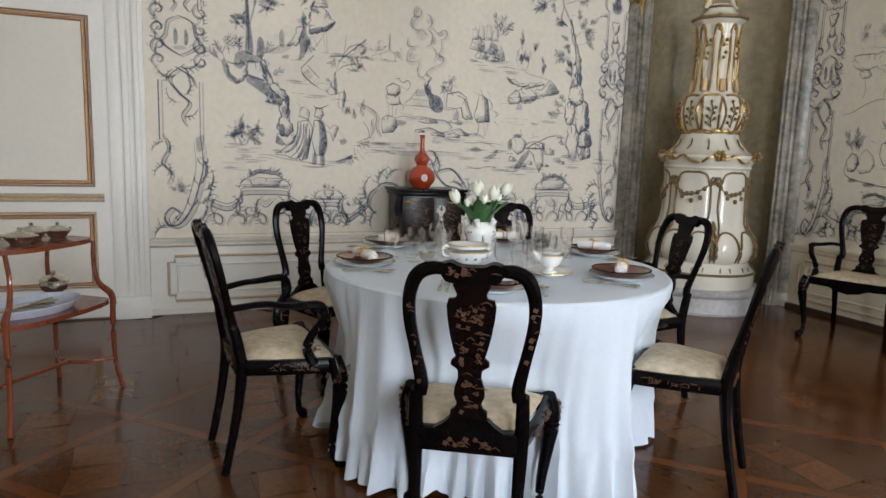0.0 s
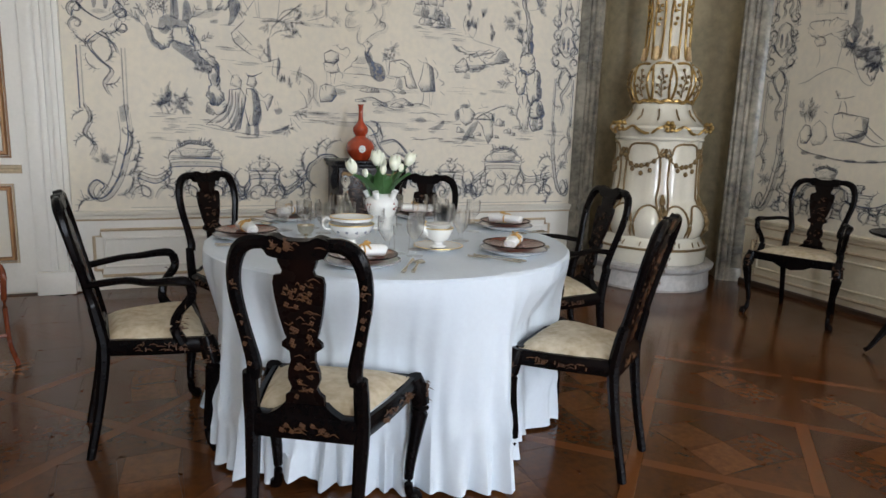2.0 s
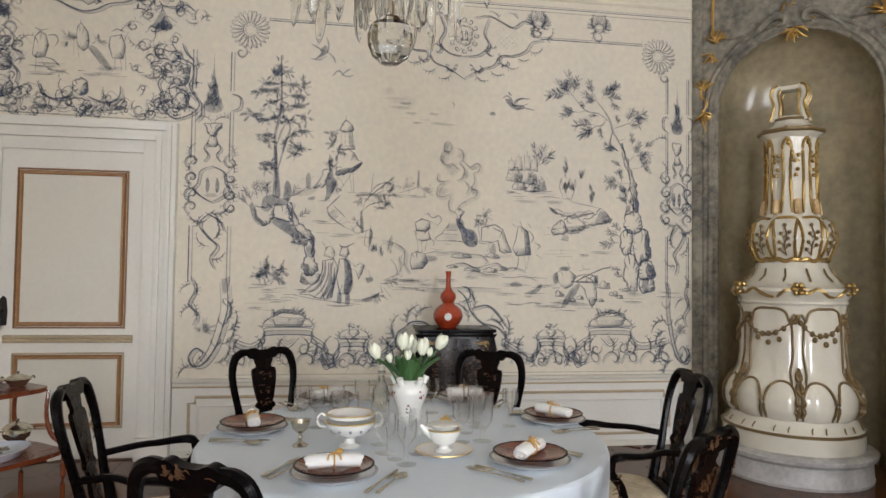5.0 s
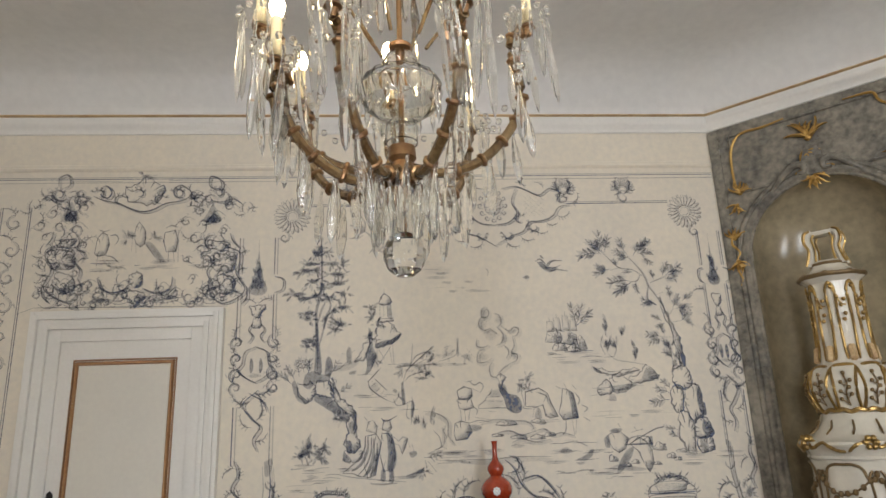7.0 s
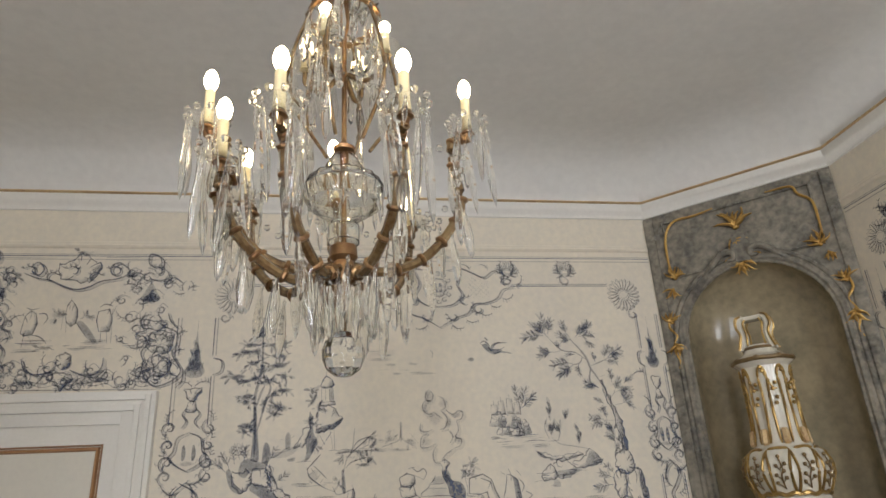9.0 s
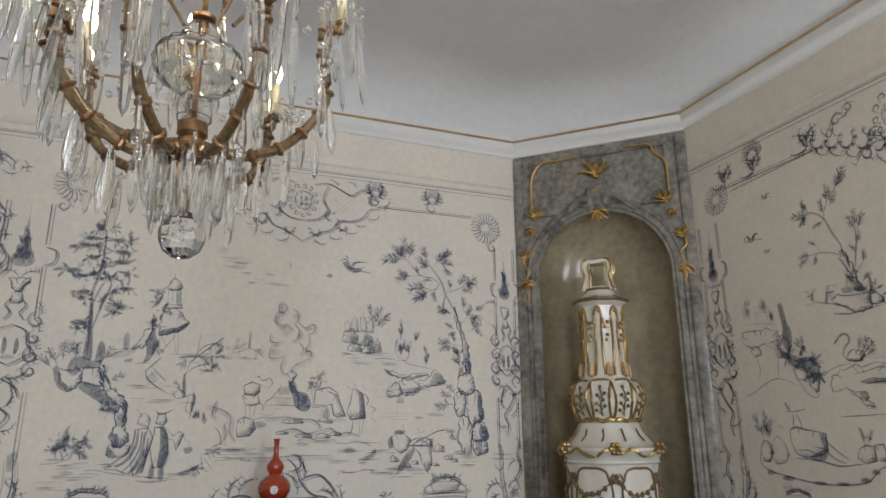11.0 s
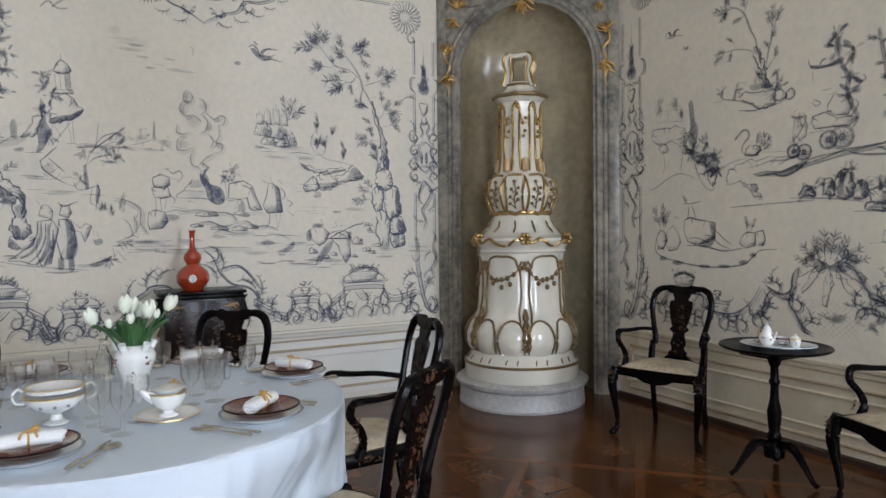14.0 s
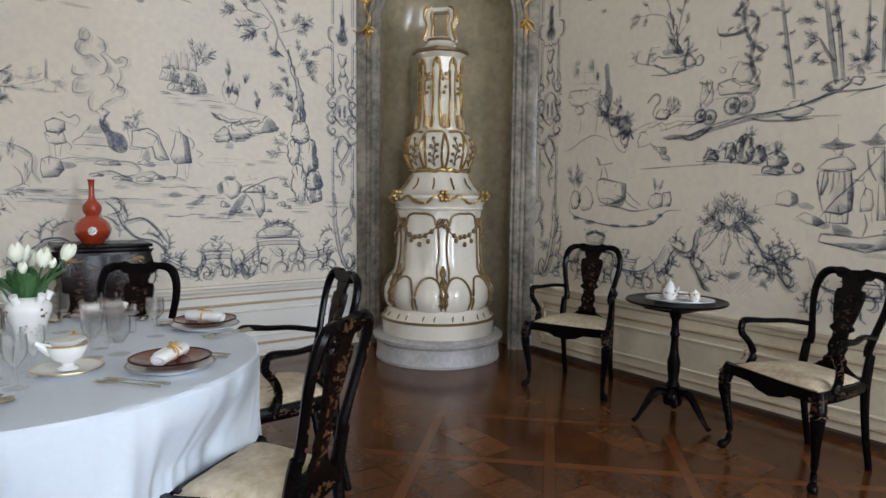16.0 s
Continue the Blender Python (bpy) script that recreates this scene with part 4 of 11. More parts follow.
        chinoiserie(bm, 0.02, 0.35, 0.43, lambda u, z, s=s: (s * (fw + 0.012) + u, hd + 0.05, z), rnd, 12)
        tagged(part("knee_gilding", bm, M_CHINOISERIE, c, "worn gold knee painting"), kind="stuff")
    bm = bmesh.new()
    apron = [(-fw + 0.02, 0.452), (fw - 0.02, 0.452), (fw - 0.02, 0.40), (fw * 0.45, 0.395), (fw * 0.28, 0.372), (0.03, 0.365), (0, 0.358), (-0.03, 0.365), (-fw * 0.28, 0.372), (-fw * 0.45, 0.395), (-fw + 0.02, 0.40)]
    slab(bm, apron, 0.03, pose(0, hd + 0.004, 0))
    part("front_rail", bm, M_LACQUER, c, smooth=False)
    bm = bmesh.new()
    rows = []
    for i in range(13):
        v = -1 + i / 6
        row = []
        for j in range(13):
            u = -1 + j / 6
            y = v * (hd - 0.004) + 0.006
            w = (hw + (fw - hw) * (v + 1) / 2) - 0.006
            edge = (1 - abs(u) ** 5) * (1 - abs(v) ** 5)
            z = 0.448 + 0.036 * edge ** 0.7 + 0.004 * noise.noise(Vector((u * 2 + seed, v * 2, 0)))
            row.append(bm.verts.new((u * w * (1 - 0.03 * v * v), y + 0.012 * (1 - u * u) * (v > 0.9), z)))
        rows.append(row)
    for a, b in zip(rows, rows[1:]):
        for j in range(12):
            bm.faces.new((a[j], a[j + 1], b[j + 1], b[j]))
    part("seat", bm, M_DAMASK, c, "cream damask upholstered seat")
    if arms:
        for s in (-1, 1):
            bm = bmesh.new()
            x0 = hw * 1.0
            tube(bm, [(s * x0, back(0.66), 0.655), (s * (x0 + 0.035), -hd + 0.07, 0.672), (s * (fw * 0.98), -0.02, 0.668), (s * (fw * 1.06), 0.055, 0.672), (s * (fw * 1.08), 0.10, 0.668), (s * (fw * 1.07), 0.118, 0.645)], [0.017, 0.016, 0.017, 0.020, 0.022, 0.015], 8, flat=0.8, n=4)
            part("armrest", bm, M_LACQUER, c)
            bm = bmesh.new()
            tube(bm, [(s * fw * 1.07, 0.112, 0.662), (s * fw * 1.05, 0.118, 0.61), (s * fw * 0.99, 0.075, 0.55), (s * fw * 0.95, 0.06, 0.49), (s * fw * 0.96, 0.085, 0.43)], [0.017, 0.018, 0.017, 0.02, 0.022], 8, n=4)
            part("arm_support", bm, M_LACQUER, c)
            bm = chinoiserie(bmesh.new(), 0.012, 0.46, 0.62, lambda u, z, s=s: (s * (fw * 1.0 + 0.022), 0.085 + u, z), rnd, 12)
            tagged(part("arm_gilding", bm, M_CHINOISERIE, c, "worn gold chinoiserie painting"), kind="stuff")
    return c


SIDE, ARM = "black lacquered side chair with worn gold painting and cream damask seat", "black lacquered armchair with worn gold painting and cream damask seat"
ROUND = "lacquered chairs round the dining table"
side = chair("dining_chair", False, pose(0.757, 1.447, 0, 0, 0, -31), SIDE, ROUND, 0.98, 0.82, seed=3, rake=0.068)
chair("armchair", True, pose(0.263, 2.33, 0, 0, 0, -85), ARM, ROUND, 1.10, 0.80, seed=6)
arm = chair("armchair", True, pose(2.157, 2.44, 0, 0, 0, 82), ARM, ROUND, 1.12, 0.92, seed=5)
chair("dining_chair", False, pose(1.785, 1.62, 0, 0, 0, 37), SIDE, ROUND, 0.94, 0.80, seed=3)
for p in ((0.675, 3.149, 215), (1.634, 2.99, 152)):
    copy_thing(side, pose(p[0], p[1], 0, 0, 0, p[2]))
for p in ((4.44, 2.785, 112), (4.37, 1.235, 73)):
    a = copy_thing(arm, pose(p[0], p[1], 0, 0, 0, p[2]))
    tagged(a, "black lacquered armchair with cream damask seat against the painted wall", group="armchairs along the wall")

# ---- dining table ----
TC, TR, TZ = Vector((1.19, 2.17, 0)), 0.735, 0.775
table = thing("round_table", Matrix.Translation(TC), "round wooden dining table hidden under a white cloth", "table")
part("tabletop", revolve(bmesh.new(), [(0, TZ - 0.035), (TR - 0.015, TZ - 0.035), (TR - 0.008, TZ - 0.02), (TR - 0.012, TZ - 0.005), (0, TZ - 0.005)], 48), M_MAHOGANY, table)
for k in range(4):
    a = math.pi / 4 + k * math.pi / 2
    part("leg", tube(bmesh.new(), [(0.5 * math.cos(a), 0.5 * math.sin(a), 0), (0.5 * math.cos(a), 0.5 * math.sin(a), TZ - 0.035)], [0.025, 0.035], 10, n=1), M_MAHOGANY, table)

bm = bmesh.new()
rnd = random.Random(11)
NA = 420
fold_at = sorted(rnd.uniform(0, 2 * math.pi) for _ in range(38))
strength = [rnd.uniform(0.4, 1.0) for _ in fold_at]
def fold(a):
    """Uneven soft pleats round the skirt."""
    v = 0.0
    for f, s in zip(fold_at, strength):
        d = (a - f + math.pi) % (2 * math.pi) - math.pi
        v += s * math.exp(-abs(d / 0.042) ** 1.5)
    return v - 0.45
DENTS = [(math.atan2(-0.57, -0.33), 0.11, 0.44), (-0.87, 0.13, 0.36), (math.atan2(0.18, 0.76), 0.03, 0.3), (math.atan2(0.65, -0.34), 0.05, 0.4), (math.atan2(0.65, 0.25), 0.06, 0.4), (2.95, 0.09, 0.4)]
def dent(a, z):
    """The skirt gives way where the chairs stand under the table's edge."""
    v = 0.0
    for b, depth, wide in DENTS:
        d = (a - b + math.pi) % (2 * math.pi) - math.pi
        v += depth * math.exp(-(d / wide) ** 4)
    return v * min(1.0, max(0.0, (TZ - 0.06 - z) / 0.2))
levels = [(0, TZ + 0.0, 0), (0.3, TZ, 0), (0.6, TZ, 0), (TR - 0.03, TZ, 0), (TR - 0.006, TZ - 0.002, 0.02), (TR + 0.003, TZ - 0.01, 0.05), (TR + 0.005, TZ - 0.03, 0.1)]
for k in range(1, 20):
    f = k / 19
    levels.append((TR + 0.006 + 0.012 * f + 0.012 * f ** 3, TZ - 0.03 - (TZ - 0.045) * f, 0.12 + 0.88 * f))
rings = []
for r, z, amp in levels:
    ring = []
    for k in range(NA):
        a = 2 * math.pi * k / NA
        w = -dent(a, z) + amp * (0.062 * fold(a + 0.05 * (TZ - z)) + 0.05 * amp * noise.noise(Vector((math.cos(a) * 5, math.sin(a) * 5, z * 1.6))) - 0.030 * abs(noise.noise(Vector((math.cos(a) * 9, math.sin(a) * 9, z * 0.8)))))
        hem = 0.030 * noise.noise(Vector((math.cos(a) * 6, math.sin(a) * 6, 0.3))) + 0.045 * fold(a) * (z < 0.1)
        frill = max(0.0, 0.26 - z) / 0.26
        w += amp * 0.020 * noise.noise(Vector((math.cos(a) * 17, math.sin(a) * 17, z * 1.3)))
        w += frill * (0.026 * math.sin(52 * a + 5 * noise.noise(Vector((math.cos(a) * 4, math.sin(a) * 4, 2.0)))) + 0.02 * noise.noise(Vector((math.cos(a) * 12, math.sin(a) * 12, z * 3))))
        seam = 0.009 if 0.20 < z < 0.25 else 0.0
        zz = z if z > 0.1 else max(0.012, z + 0.004 + hem)
        ring.append(bm.verts.new(((r + w + seam) * math.cos(a), (r + w + seam) * math.sin(a), zz)) if r else None)
    rings.append(ring)
centre = bm.verts.new((0, 0, TZ))
for k in range(NA):
    bm.faces.new((centre, rings[1][k], rings[1][(k + 1) % NA]))
for a, b in zip(rings[1:], rings[2:]):
    for k in range(NA):
        bm.faces.new((a[k], a[(k + 1) % NA], b[(k + 1) % NA], b[k]))
cloth = single("tablecloth", bm, M_CLOTH, Matrix.Translation(TC), "white linen tablecloth falling in folds to the floor", "tablecloth")
TOP = TZ + 0.002


# ---- place settings ----
def dish(profile, segs=40):
    return revolve(bmesh.new(), profile, segs)


def setting(x, y, turn):
    """Dinner plate, red plate, rolled napkin and cutlery; turn: the diner looks along +y of it."""
    m = pose(x, y, TOP, 0, 0, turn)
    low = thing("dinner_plate", m, "white porcelain dinner plate under a red-brown plate", "plate", "place settings")
    part("dish", dish([(0, 0.003), (0.075, 0.003), (0.08, 0), (0.085, 0.004), (0.128, 0.017), (0.13, 0.019), (0.127, 0.021), (0.083, 0.009), (0, 0.008)]), M_PORCELAIN, low)
    part("rim", dish([(0.124, 0.0165), (0.1305, 0.0185), (0.131, 0.0205), (0.1275, 0.0222), (0.122, 0.0205)]), M_RIM, low, "slate-blue rim")
    up = thing("red_plate", m @ pose(0, 0, 0.014), "red-brown glazed plate with a dark rim", "plate", "place settings")
    part("dish", dish([(0, 0.006), (0.07, 0.006), (0.075, 0.003), (0.08, 0.007), (0.117, 0.023), (0.114, 0.026), (0.078, 0.012), (0, 0.010)]), M_REDPLATE, up)
    part("rim", dish([(0.112, 0.0215), (0.119, 0.0235), (0.120, 0.026), (0.117, 0.0275), (0.112, 0.0262)]), M_LACQUER, up, "dark rim")
    roll = thing("napkin", m @ pose(0, 0, 0.026 + 0.021, 0, 0, (37.7 * x + 53.3 * y) % 1 * 40 - 2), "white linen napkin rolled and tied with a gold ribbon", "napkin", "place settings")
    bm = bmesh.new()
    tube(bm, [(-0.078, 0, -0.001), (-0.07, 0, 0), (0, 0, 0.002), (0.07, 0, 0), (0.078, 0, -0.001)], [0.019, 0.024, 0.0225, 0.024, 0.019], 14, flat=0.82, n=3)
    for s in (-1, 1):
        tube(bm, [(s * 0.079, 0.0, 0.002), (s * 0.079, 0.01, 0.004), (s * 0.079, 0.006, -0.008), (s * 0.079, -0.008, -0.004)], [0.004] * 4, 6)
    tube(bm, [(-0.075, 0.012, 0.017), (0, 0.013, 0.018), (0.075, 0.010, 0.017)], [0.004, 0.006, 0.004], 6, flat=0.5)
    part("roll", bm, M_NAPKIN, roll)
    bm = bmesh.new()
    tube(bm, [(0, 0.025 * math.cos(a), 0.002 + 0.021 * math.sin(a)) for a in np.linspace(0, 2 * math.pi, 15)], [0.003] * 15, 6, flat=1.0, n=1)
    for s in (-1, 1):
        tube(bm, [(0, 0, 0.024), (0.016, s * 0.010, 0.032), (0.024, s * 0.006, 0.027), (0.004, 0, 0.024)], [0.003] * 4, 5)
        tube(bm, [(0, 0, 0.024), (s * 0.014, -0.014, 0.022), (s * 0.02, -0.026, 0.01)], [0.003] * 3, 5)
    part("ribbon", bm, M_RIBBON, roll, "gold ribbon bow")
    def piece(name, x, y, parts, label):
        bm = bmesh.new()
        parts(bm)
        single(name, bm, M_SILVER, m @ pose(x, y, 0.0045), label, name.split("_")[-1], "silver cutlery")
    def handle(bm):
        tube(bm, [(0, -0.10, 0.001), (0, -0.08, 0.002), (0, -0.02, 0.003), (0, 0.02, 0.004)], [0.008, 0.0075, 0.004, 0.0035], 8, flat=0.45)
    def knife(bm):
        handle(bm)
        slab(bm, [(-0.004, 0.02), (0.008, 0.025), (0.010, 0.09), (0.004, 0.115), (-0.004, 0.118)], 0.0018, pose(0, 0, 0.003, -90))
    def spoon(bm):
        handle(bm)
        tube(bm, [(0, 0.02, 0.004), (0, 0.04, 0.003), (0, 0.065, 0.001), (0, 0.09, 0.003)], [0.004, 0.017, 0.022, 0.008], 10, flat=0.3)
    def fork(bm):
        handle(bm)
        tube(bm, [(0, 0.02, 0.004), (0, 0.045, 0.003), (0, 0.06, 0.003)], [0.0035, 0.011, 0.012], 8, flat=0.25)
        for k in (-1, 0, 1):
            tube(bm, [(k * 0.008, 0.058, 0.003), (k * 0.009, 0.09, 0.002), (k * 0.009, 0.105, 0.005)], [0.0025, 0.002, 0.001], 5)
    piece("table_knife", 0.155, 0, knife, "silver table knife on the tablecloth")
    piece("table_spoon", 0.185, 0.01, spoon, "silver-gilt spoon on the tablecloth")
    piece("table_fork", -0.155, 0, fork, "silver table fork on the tablecloth")
    piece("dessert_fork", -0.185, 0.01, fork, "small silver fork on the tablecloth")


random.seed(4)
for x, y in ((0.625, 2.29), (0.935, 1.70), (1.555, 1.775), (1.815, 2.33), (0.885, 2.78), (1.525, 2.76)):
    setting(x, y, math.degrees(math.atan2(TC.y - y, TC.x - x)) - 90)


# ---- glass and porcelain on the table ----
def glass(kind):
    outer = {"wine": [(0.0, 0.0), (0.031, 0.0), (0.032, 0.003), (0.008, 0.008), (0.005, 0.02), (0.005, 0.055), (0.012, 0.066), (0.028, 0.085), (0.033, 0.11), (0.031, 0.145)],
             "goblet": [(0.0, 0.0), (0.034, 0.0), (0.035, 0.003), (0.01, 0.01), (0.009, 0.035), (0.02, 0.05), (0.036, 0.075), (0.038, 0.115), (0.036, 0.13)],
             "tumbler": [(0.0, 0.0), (0.026, 0.0), (0.028, 0.006), (0.031, 0.07), (0.034, 0.105)]}[kind]
    top = [(r - 0.0014, z) for r, z in reversed(outer) if z > {"wine": 0.07, "goblet": 0.055, "tumbler": 0.008}[kind]]
    return outer + top + [(0, top[-1][1] - 0.006)]


GL = {}
for kind in ("wine", "goblet", "tumbler"):
    GL[kind] = mesh_from(kind + "_glass", revolve(bmesh.new(), glass(kind), 24), M_THIN)
spots = [(1.13, 1.86, "tumbler"), (1.10, 1.94, "goblet"), (1.16, 1.80, "wine"), (1.49, 2.34, "wine"), (1.55, 2.41, "tumbler"), (0.95, 2.36, "goblet"), (1.04, 2.52, "wine"), (1.42, 2.18, "tumbler"),
         (1.48, 2.27, "goblet"), (1.34, 2.54, "wine"), (1.05, 2.44, "tumbler"), (0.86, 2.32, "wine"), (0.88, 2.42, "tumbler"), (0.93, 2.50, "goblet"), (1.12, 2.58, "tumbler"), (1.43, 2.46, "goblet"),
         (1.50, 2.50, "wine"), (1.38, 2.05, "wine"), (1.46, 2.06, "goblet"), (1.21, 1.92, "wine"), (0.80, 2.46, "goblet"), (1.62, 2.28, "wine"), (1.24, 2.62, "goblet"), (1.09, 2.05, "wine")]
for x, y, kind in spots:
    g = new(kind + "_glass", GL[kind])
    g.matrix_basis = pose(x, y, TOP)
    tagged(g, {"wine": "clear stemmed wine glass on the tablecloth", "goblet": "clear crystal goblet with a short stem", "tumbler": "clear straight crystal tumbler"}[kind], "glass", "table glasses")

dec = thing("decanter", pose(1.13, 2.68, TOP), "clear crystal decanter with a ball stopper", "decanter")
part("body", revolve(bmesh.new(), [(0, 0), (0.036, 0), (0.04, 0.01), (0.038, 0.06), (0.03, 0.09), (0.014, 0.115), (0.012, 0.15), (0.018, 0.158), (0.016, 0.16), (0.01, 0.15), (0.026, 0.088), (0.033, 0.06), (0.033, 0.012), (0, 0.01)], 28), M_GLASS, dec)
part("stopper", revolve(bmesh.new(), [(0, 0.145), (0.009, 0.15), (0.009, 0.165), (0.02, 0.18), (0.023, 0.195), (0.018, 0.215), (0, 0.225)], 20), M_GLASS, dec)

tureen = thing("footed_bowl", pose(0.985, 2.03, TOP), "white porcelain footed bowl with gold rims and a dish on top", "bowl")
part("bowl", revolve(bmesh.new(), [(0, 0), (0.036, 0), (0.038, 0.006), (0.02, 0.014), (0.017, 0.03), (0.03, 0.038), (0.062, 0.05), (0.082, 0.075), (0.086, 0.09), (0.082, 0.09), (0.06, 0.056), (0, 0.045)], 40), M_PORCELAIN, tureen)
part("bowl_rim", revolve(bmesh.new(), [(0.081, 0.0885), (0.0875, 0.0885), (0.0875, 0.0925), (0.081, 0.0925)], 40), M_GOLD_RIM, tureen, "gold rim")
part("cover_dish", revolve(bmesh.new(), [(0, 0.094), (0.05, 0.094), (0.078, 0.104), (0.082, 0.116), (0.079, 0.117), (0.05, 0.104), (0, 0.10)], 40), M_PORCELAIN, tureen)
part("dish_rim", revolve(bmesh.new(), [(0.078, 0.115), (0.0835, 0.115), (0.0835, 0.1185), (0.078, 0.1185)], 40), M_GOLD_RIM, tureen, "gold rim")
for s in (-1, 1):
    part("handle", tube(bmesh.new(), [(s * 0.082, 0, 0.07), (s * 0.105, 0, 0.075), (s * 0.112, 0, 0.10), (s * 0.098, 0, 0.116), (s * 0.085, 0, 0.108)], [0.004] * 5, 8), M_PORCELAIN, tureen)
bm = bmesh.new()
for k in range(5):
    a = -math.pi / 2 + (k - 2) * 0.5
    ball(bm, (0.074 * math.cos(a), 0.074 * math.sin(a), 0.066), 0.006, 6, 4, (1, 1, 1.2))
part("painted_flowers", bm, M_RIM, tureen)

for x, y, s in ((1.295, 1.905, 1.0),):
    sauce = thing("sauce_bowl", pose(x, y, TOP), "white porcelain bowl with gold rim standing on its saucer", "bowl")
    part("saucer", revolve(bmesh.new(), [(0, 0.004), (0.05 * s, 0.004), (0.053 * s, 0), (0.058 * s, 0.005), (0.095 * s, 0.015), (0.093 * s, 0.0175), (0.055 * s, 0.009), (0, 0.008)], 40), M_PORCELAIN, sauce)
    part("saucer_rim", revolve(bmesh.new(), [(0.091 * s, 0.0145), (0.0965 * s, 0.0155), (0.096 * s, 0.018), (0.091 * s, 0.0175)], 40), M_GOLD_RIM, sauce, "gold rim")
    part("bowl", revolve(bmesh.new(), [(0, 0.01), (0.03 * s, 0.01), (0.03 * s, 0.016), (0.017 * s, 0.022), (0.018 * s, 0.03), (0.042 * s, 0.045), (0.054 * s, 0.072), (0.056 * s, 0.085), (0.053 * s, 0.085), (0.04 * s, 0.05), (0, 0.036)], 36), M_PORCELAIN, sauce)
    part("bowl_rim", revolve(bmesh.new(), [(0.052 * s, 0.083), (0.0575 * s, 0.083), (0.0575 * s, 0.087), (0.052 * s, 0.087)], 36), M_GOLD_RIM, sauce, "gold rim")
    part("inner_dish", revolve(bmesh.new(), [(0, 0.082), (0.04 * s, 0.086), (0.054 * s, 0.10), (0.051 * s, 0.101), (0, 0.09)], 32), M_PORCELAIN, sauce)
    part("spout", tube(bmesh.new(), [(-0.04 * s, 0, 0.07), (-0.065 * s, 0, 0.085), (-0.08 * s, 0, 0.10)], [0.02 * s, 0.012 * s, 0.006 * s], 8), M_PORCELAIN, sauce)
gob = thing("silver_goblet", pose(0.815, 2.055, TOP), "small silver goblet on a turned foot", "goblet")
part("foot", revolve(bmesh.new(), [(0, 0), (0.026, 0), (0.027, 0.004), (0.012, 0.012), (0.006, 0.02), (0.009, 0.03), (0.005, 0.038), (0.007, 0.046), (0, 0.046)], 24), M_SILVER, gob)
part("cup", revolve(bmesh.new(), [(0, 0.045), (0.012, 0.046), (0.027, 0.06), (0.032, 0.078), (0.034, 0.085), (0.031, 0.085), (0.024, 0.064), (0, 0.052)], 24), M_SILVER, gob)
jar = thing("mustard_pot", pose(1.34, 2.16, TOP), "small white porcelain pot with a gilded lid", "pot")
part("body", revolve(bmesh.new(), [(0, 0), (0.02, 0), (0.022, 0.004), (0.026, 0.03), (0.024, 0.05), (0, 0.05)], 24), M_PORCELAIN, jar)
part("lid", revolve(bmesh.new(), [(0.025, 0.05), (0.026, 0.054), (0.018, 0.062), (0.005, 0.066), (0.006, 0.072), (0, 0.076)], 24), M_GOLD_RIM, jar)

# tulip vase with spouts
tv = thing("tulip_vase", pose(1.232, 2.43, TOP), "white porcelain spouted vase with painted blossoms", "vase")
part("body", revolve(bmesh.new(), [(0, 0), (0.046, 0), (0.048, 0.006), (0.044, 0.016), (0.05, 0.04), (0.062, 0.075), (0.073, 0.105), (0.075, 0.125), (0.066, 0.143), (0.045, 0.155), (0.036, 0.162), (0.030, 0.162), (0.024, 0.15), (0, 0.14)], 40), M_PORCELAIN, tv)
for k in range(5):
    a = 0.25 + 2 * math.pi * k / 5
    c, d = math.cos(a), math.sin(a)
    part("spout", tube(bmesh.new(), [(0.05 * c, 0.05 * d, 0.135), (0.064 * c, 0.064 * d, 0.155), (0.074 * c, 0.074 * d, 0.174)], [0.016, 0.0135, 0.0145], 12), M_PORCELAIN, tv)
rnd = random.Random(2)
bm = bmesh.new()
for k in range(7):
    a, z = 2 * math.pi * k / 7 + rnd.uniform(-0.2, 0.2), (0.108, 0.05)[k % 3 == 2]
    for j in range(9):
        b, y = a + rnd.uniform(-0.24, 0.24), z + rnd.uniform(-0.016, 0.016)
        r = float(np.interp(y, [0.02, 0.04, 0.075, 0.105, 0.125], [0.044, 0.05, 0.062, 0.073, 0.075]))
        ball(bm, (r * math.cos(b), r * math.sin(b), y), rnd.uniform(0.002, 0.0055), 6, 4, (1, 1, 1))
part("painted_blossoms", bm, M_FLORAL, tv)
tulips = thing("tulip_bunch", pose(1.232, 2.43, TOP + 0.15), "bunch of cream-white tulips with broad green leaves", "flowers")
rnd = random.Random(8)
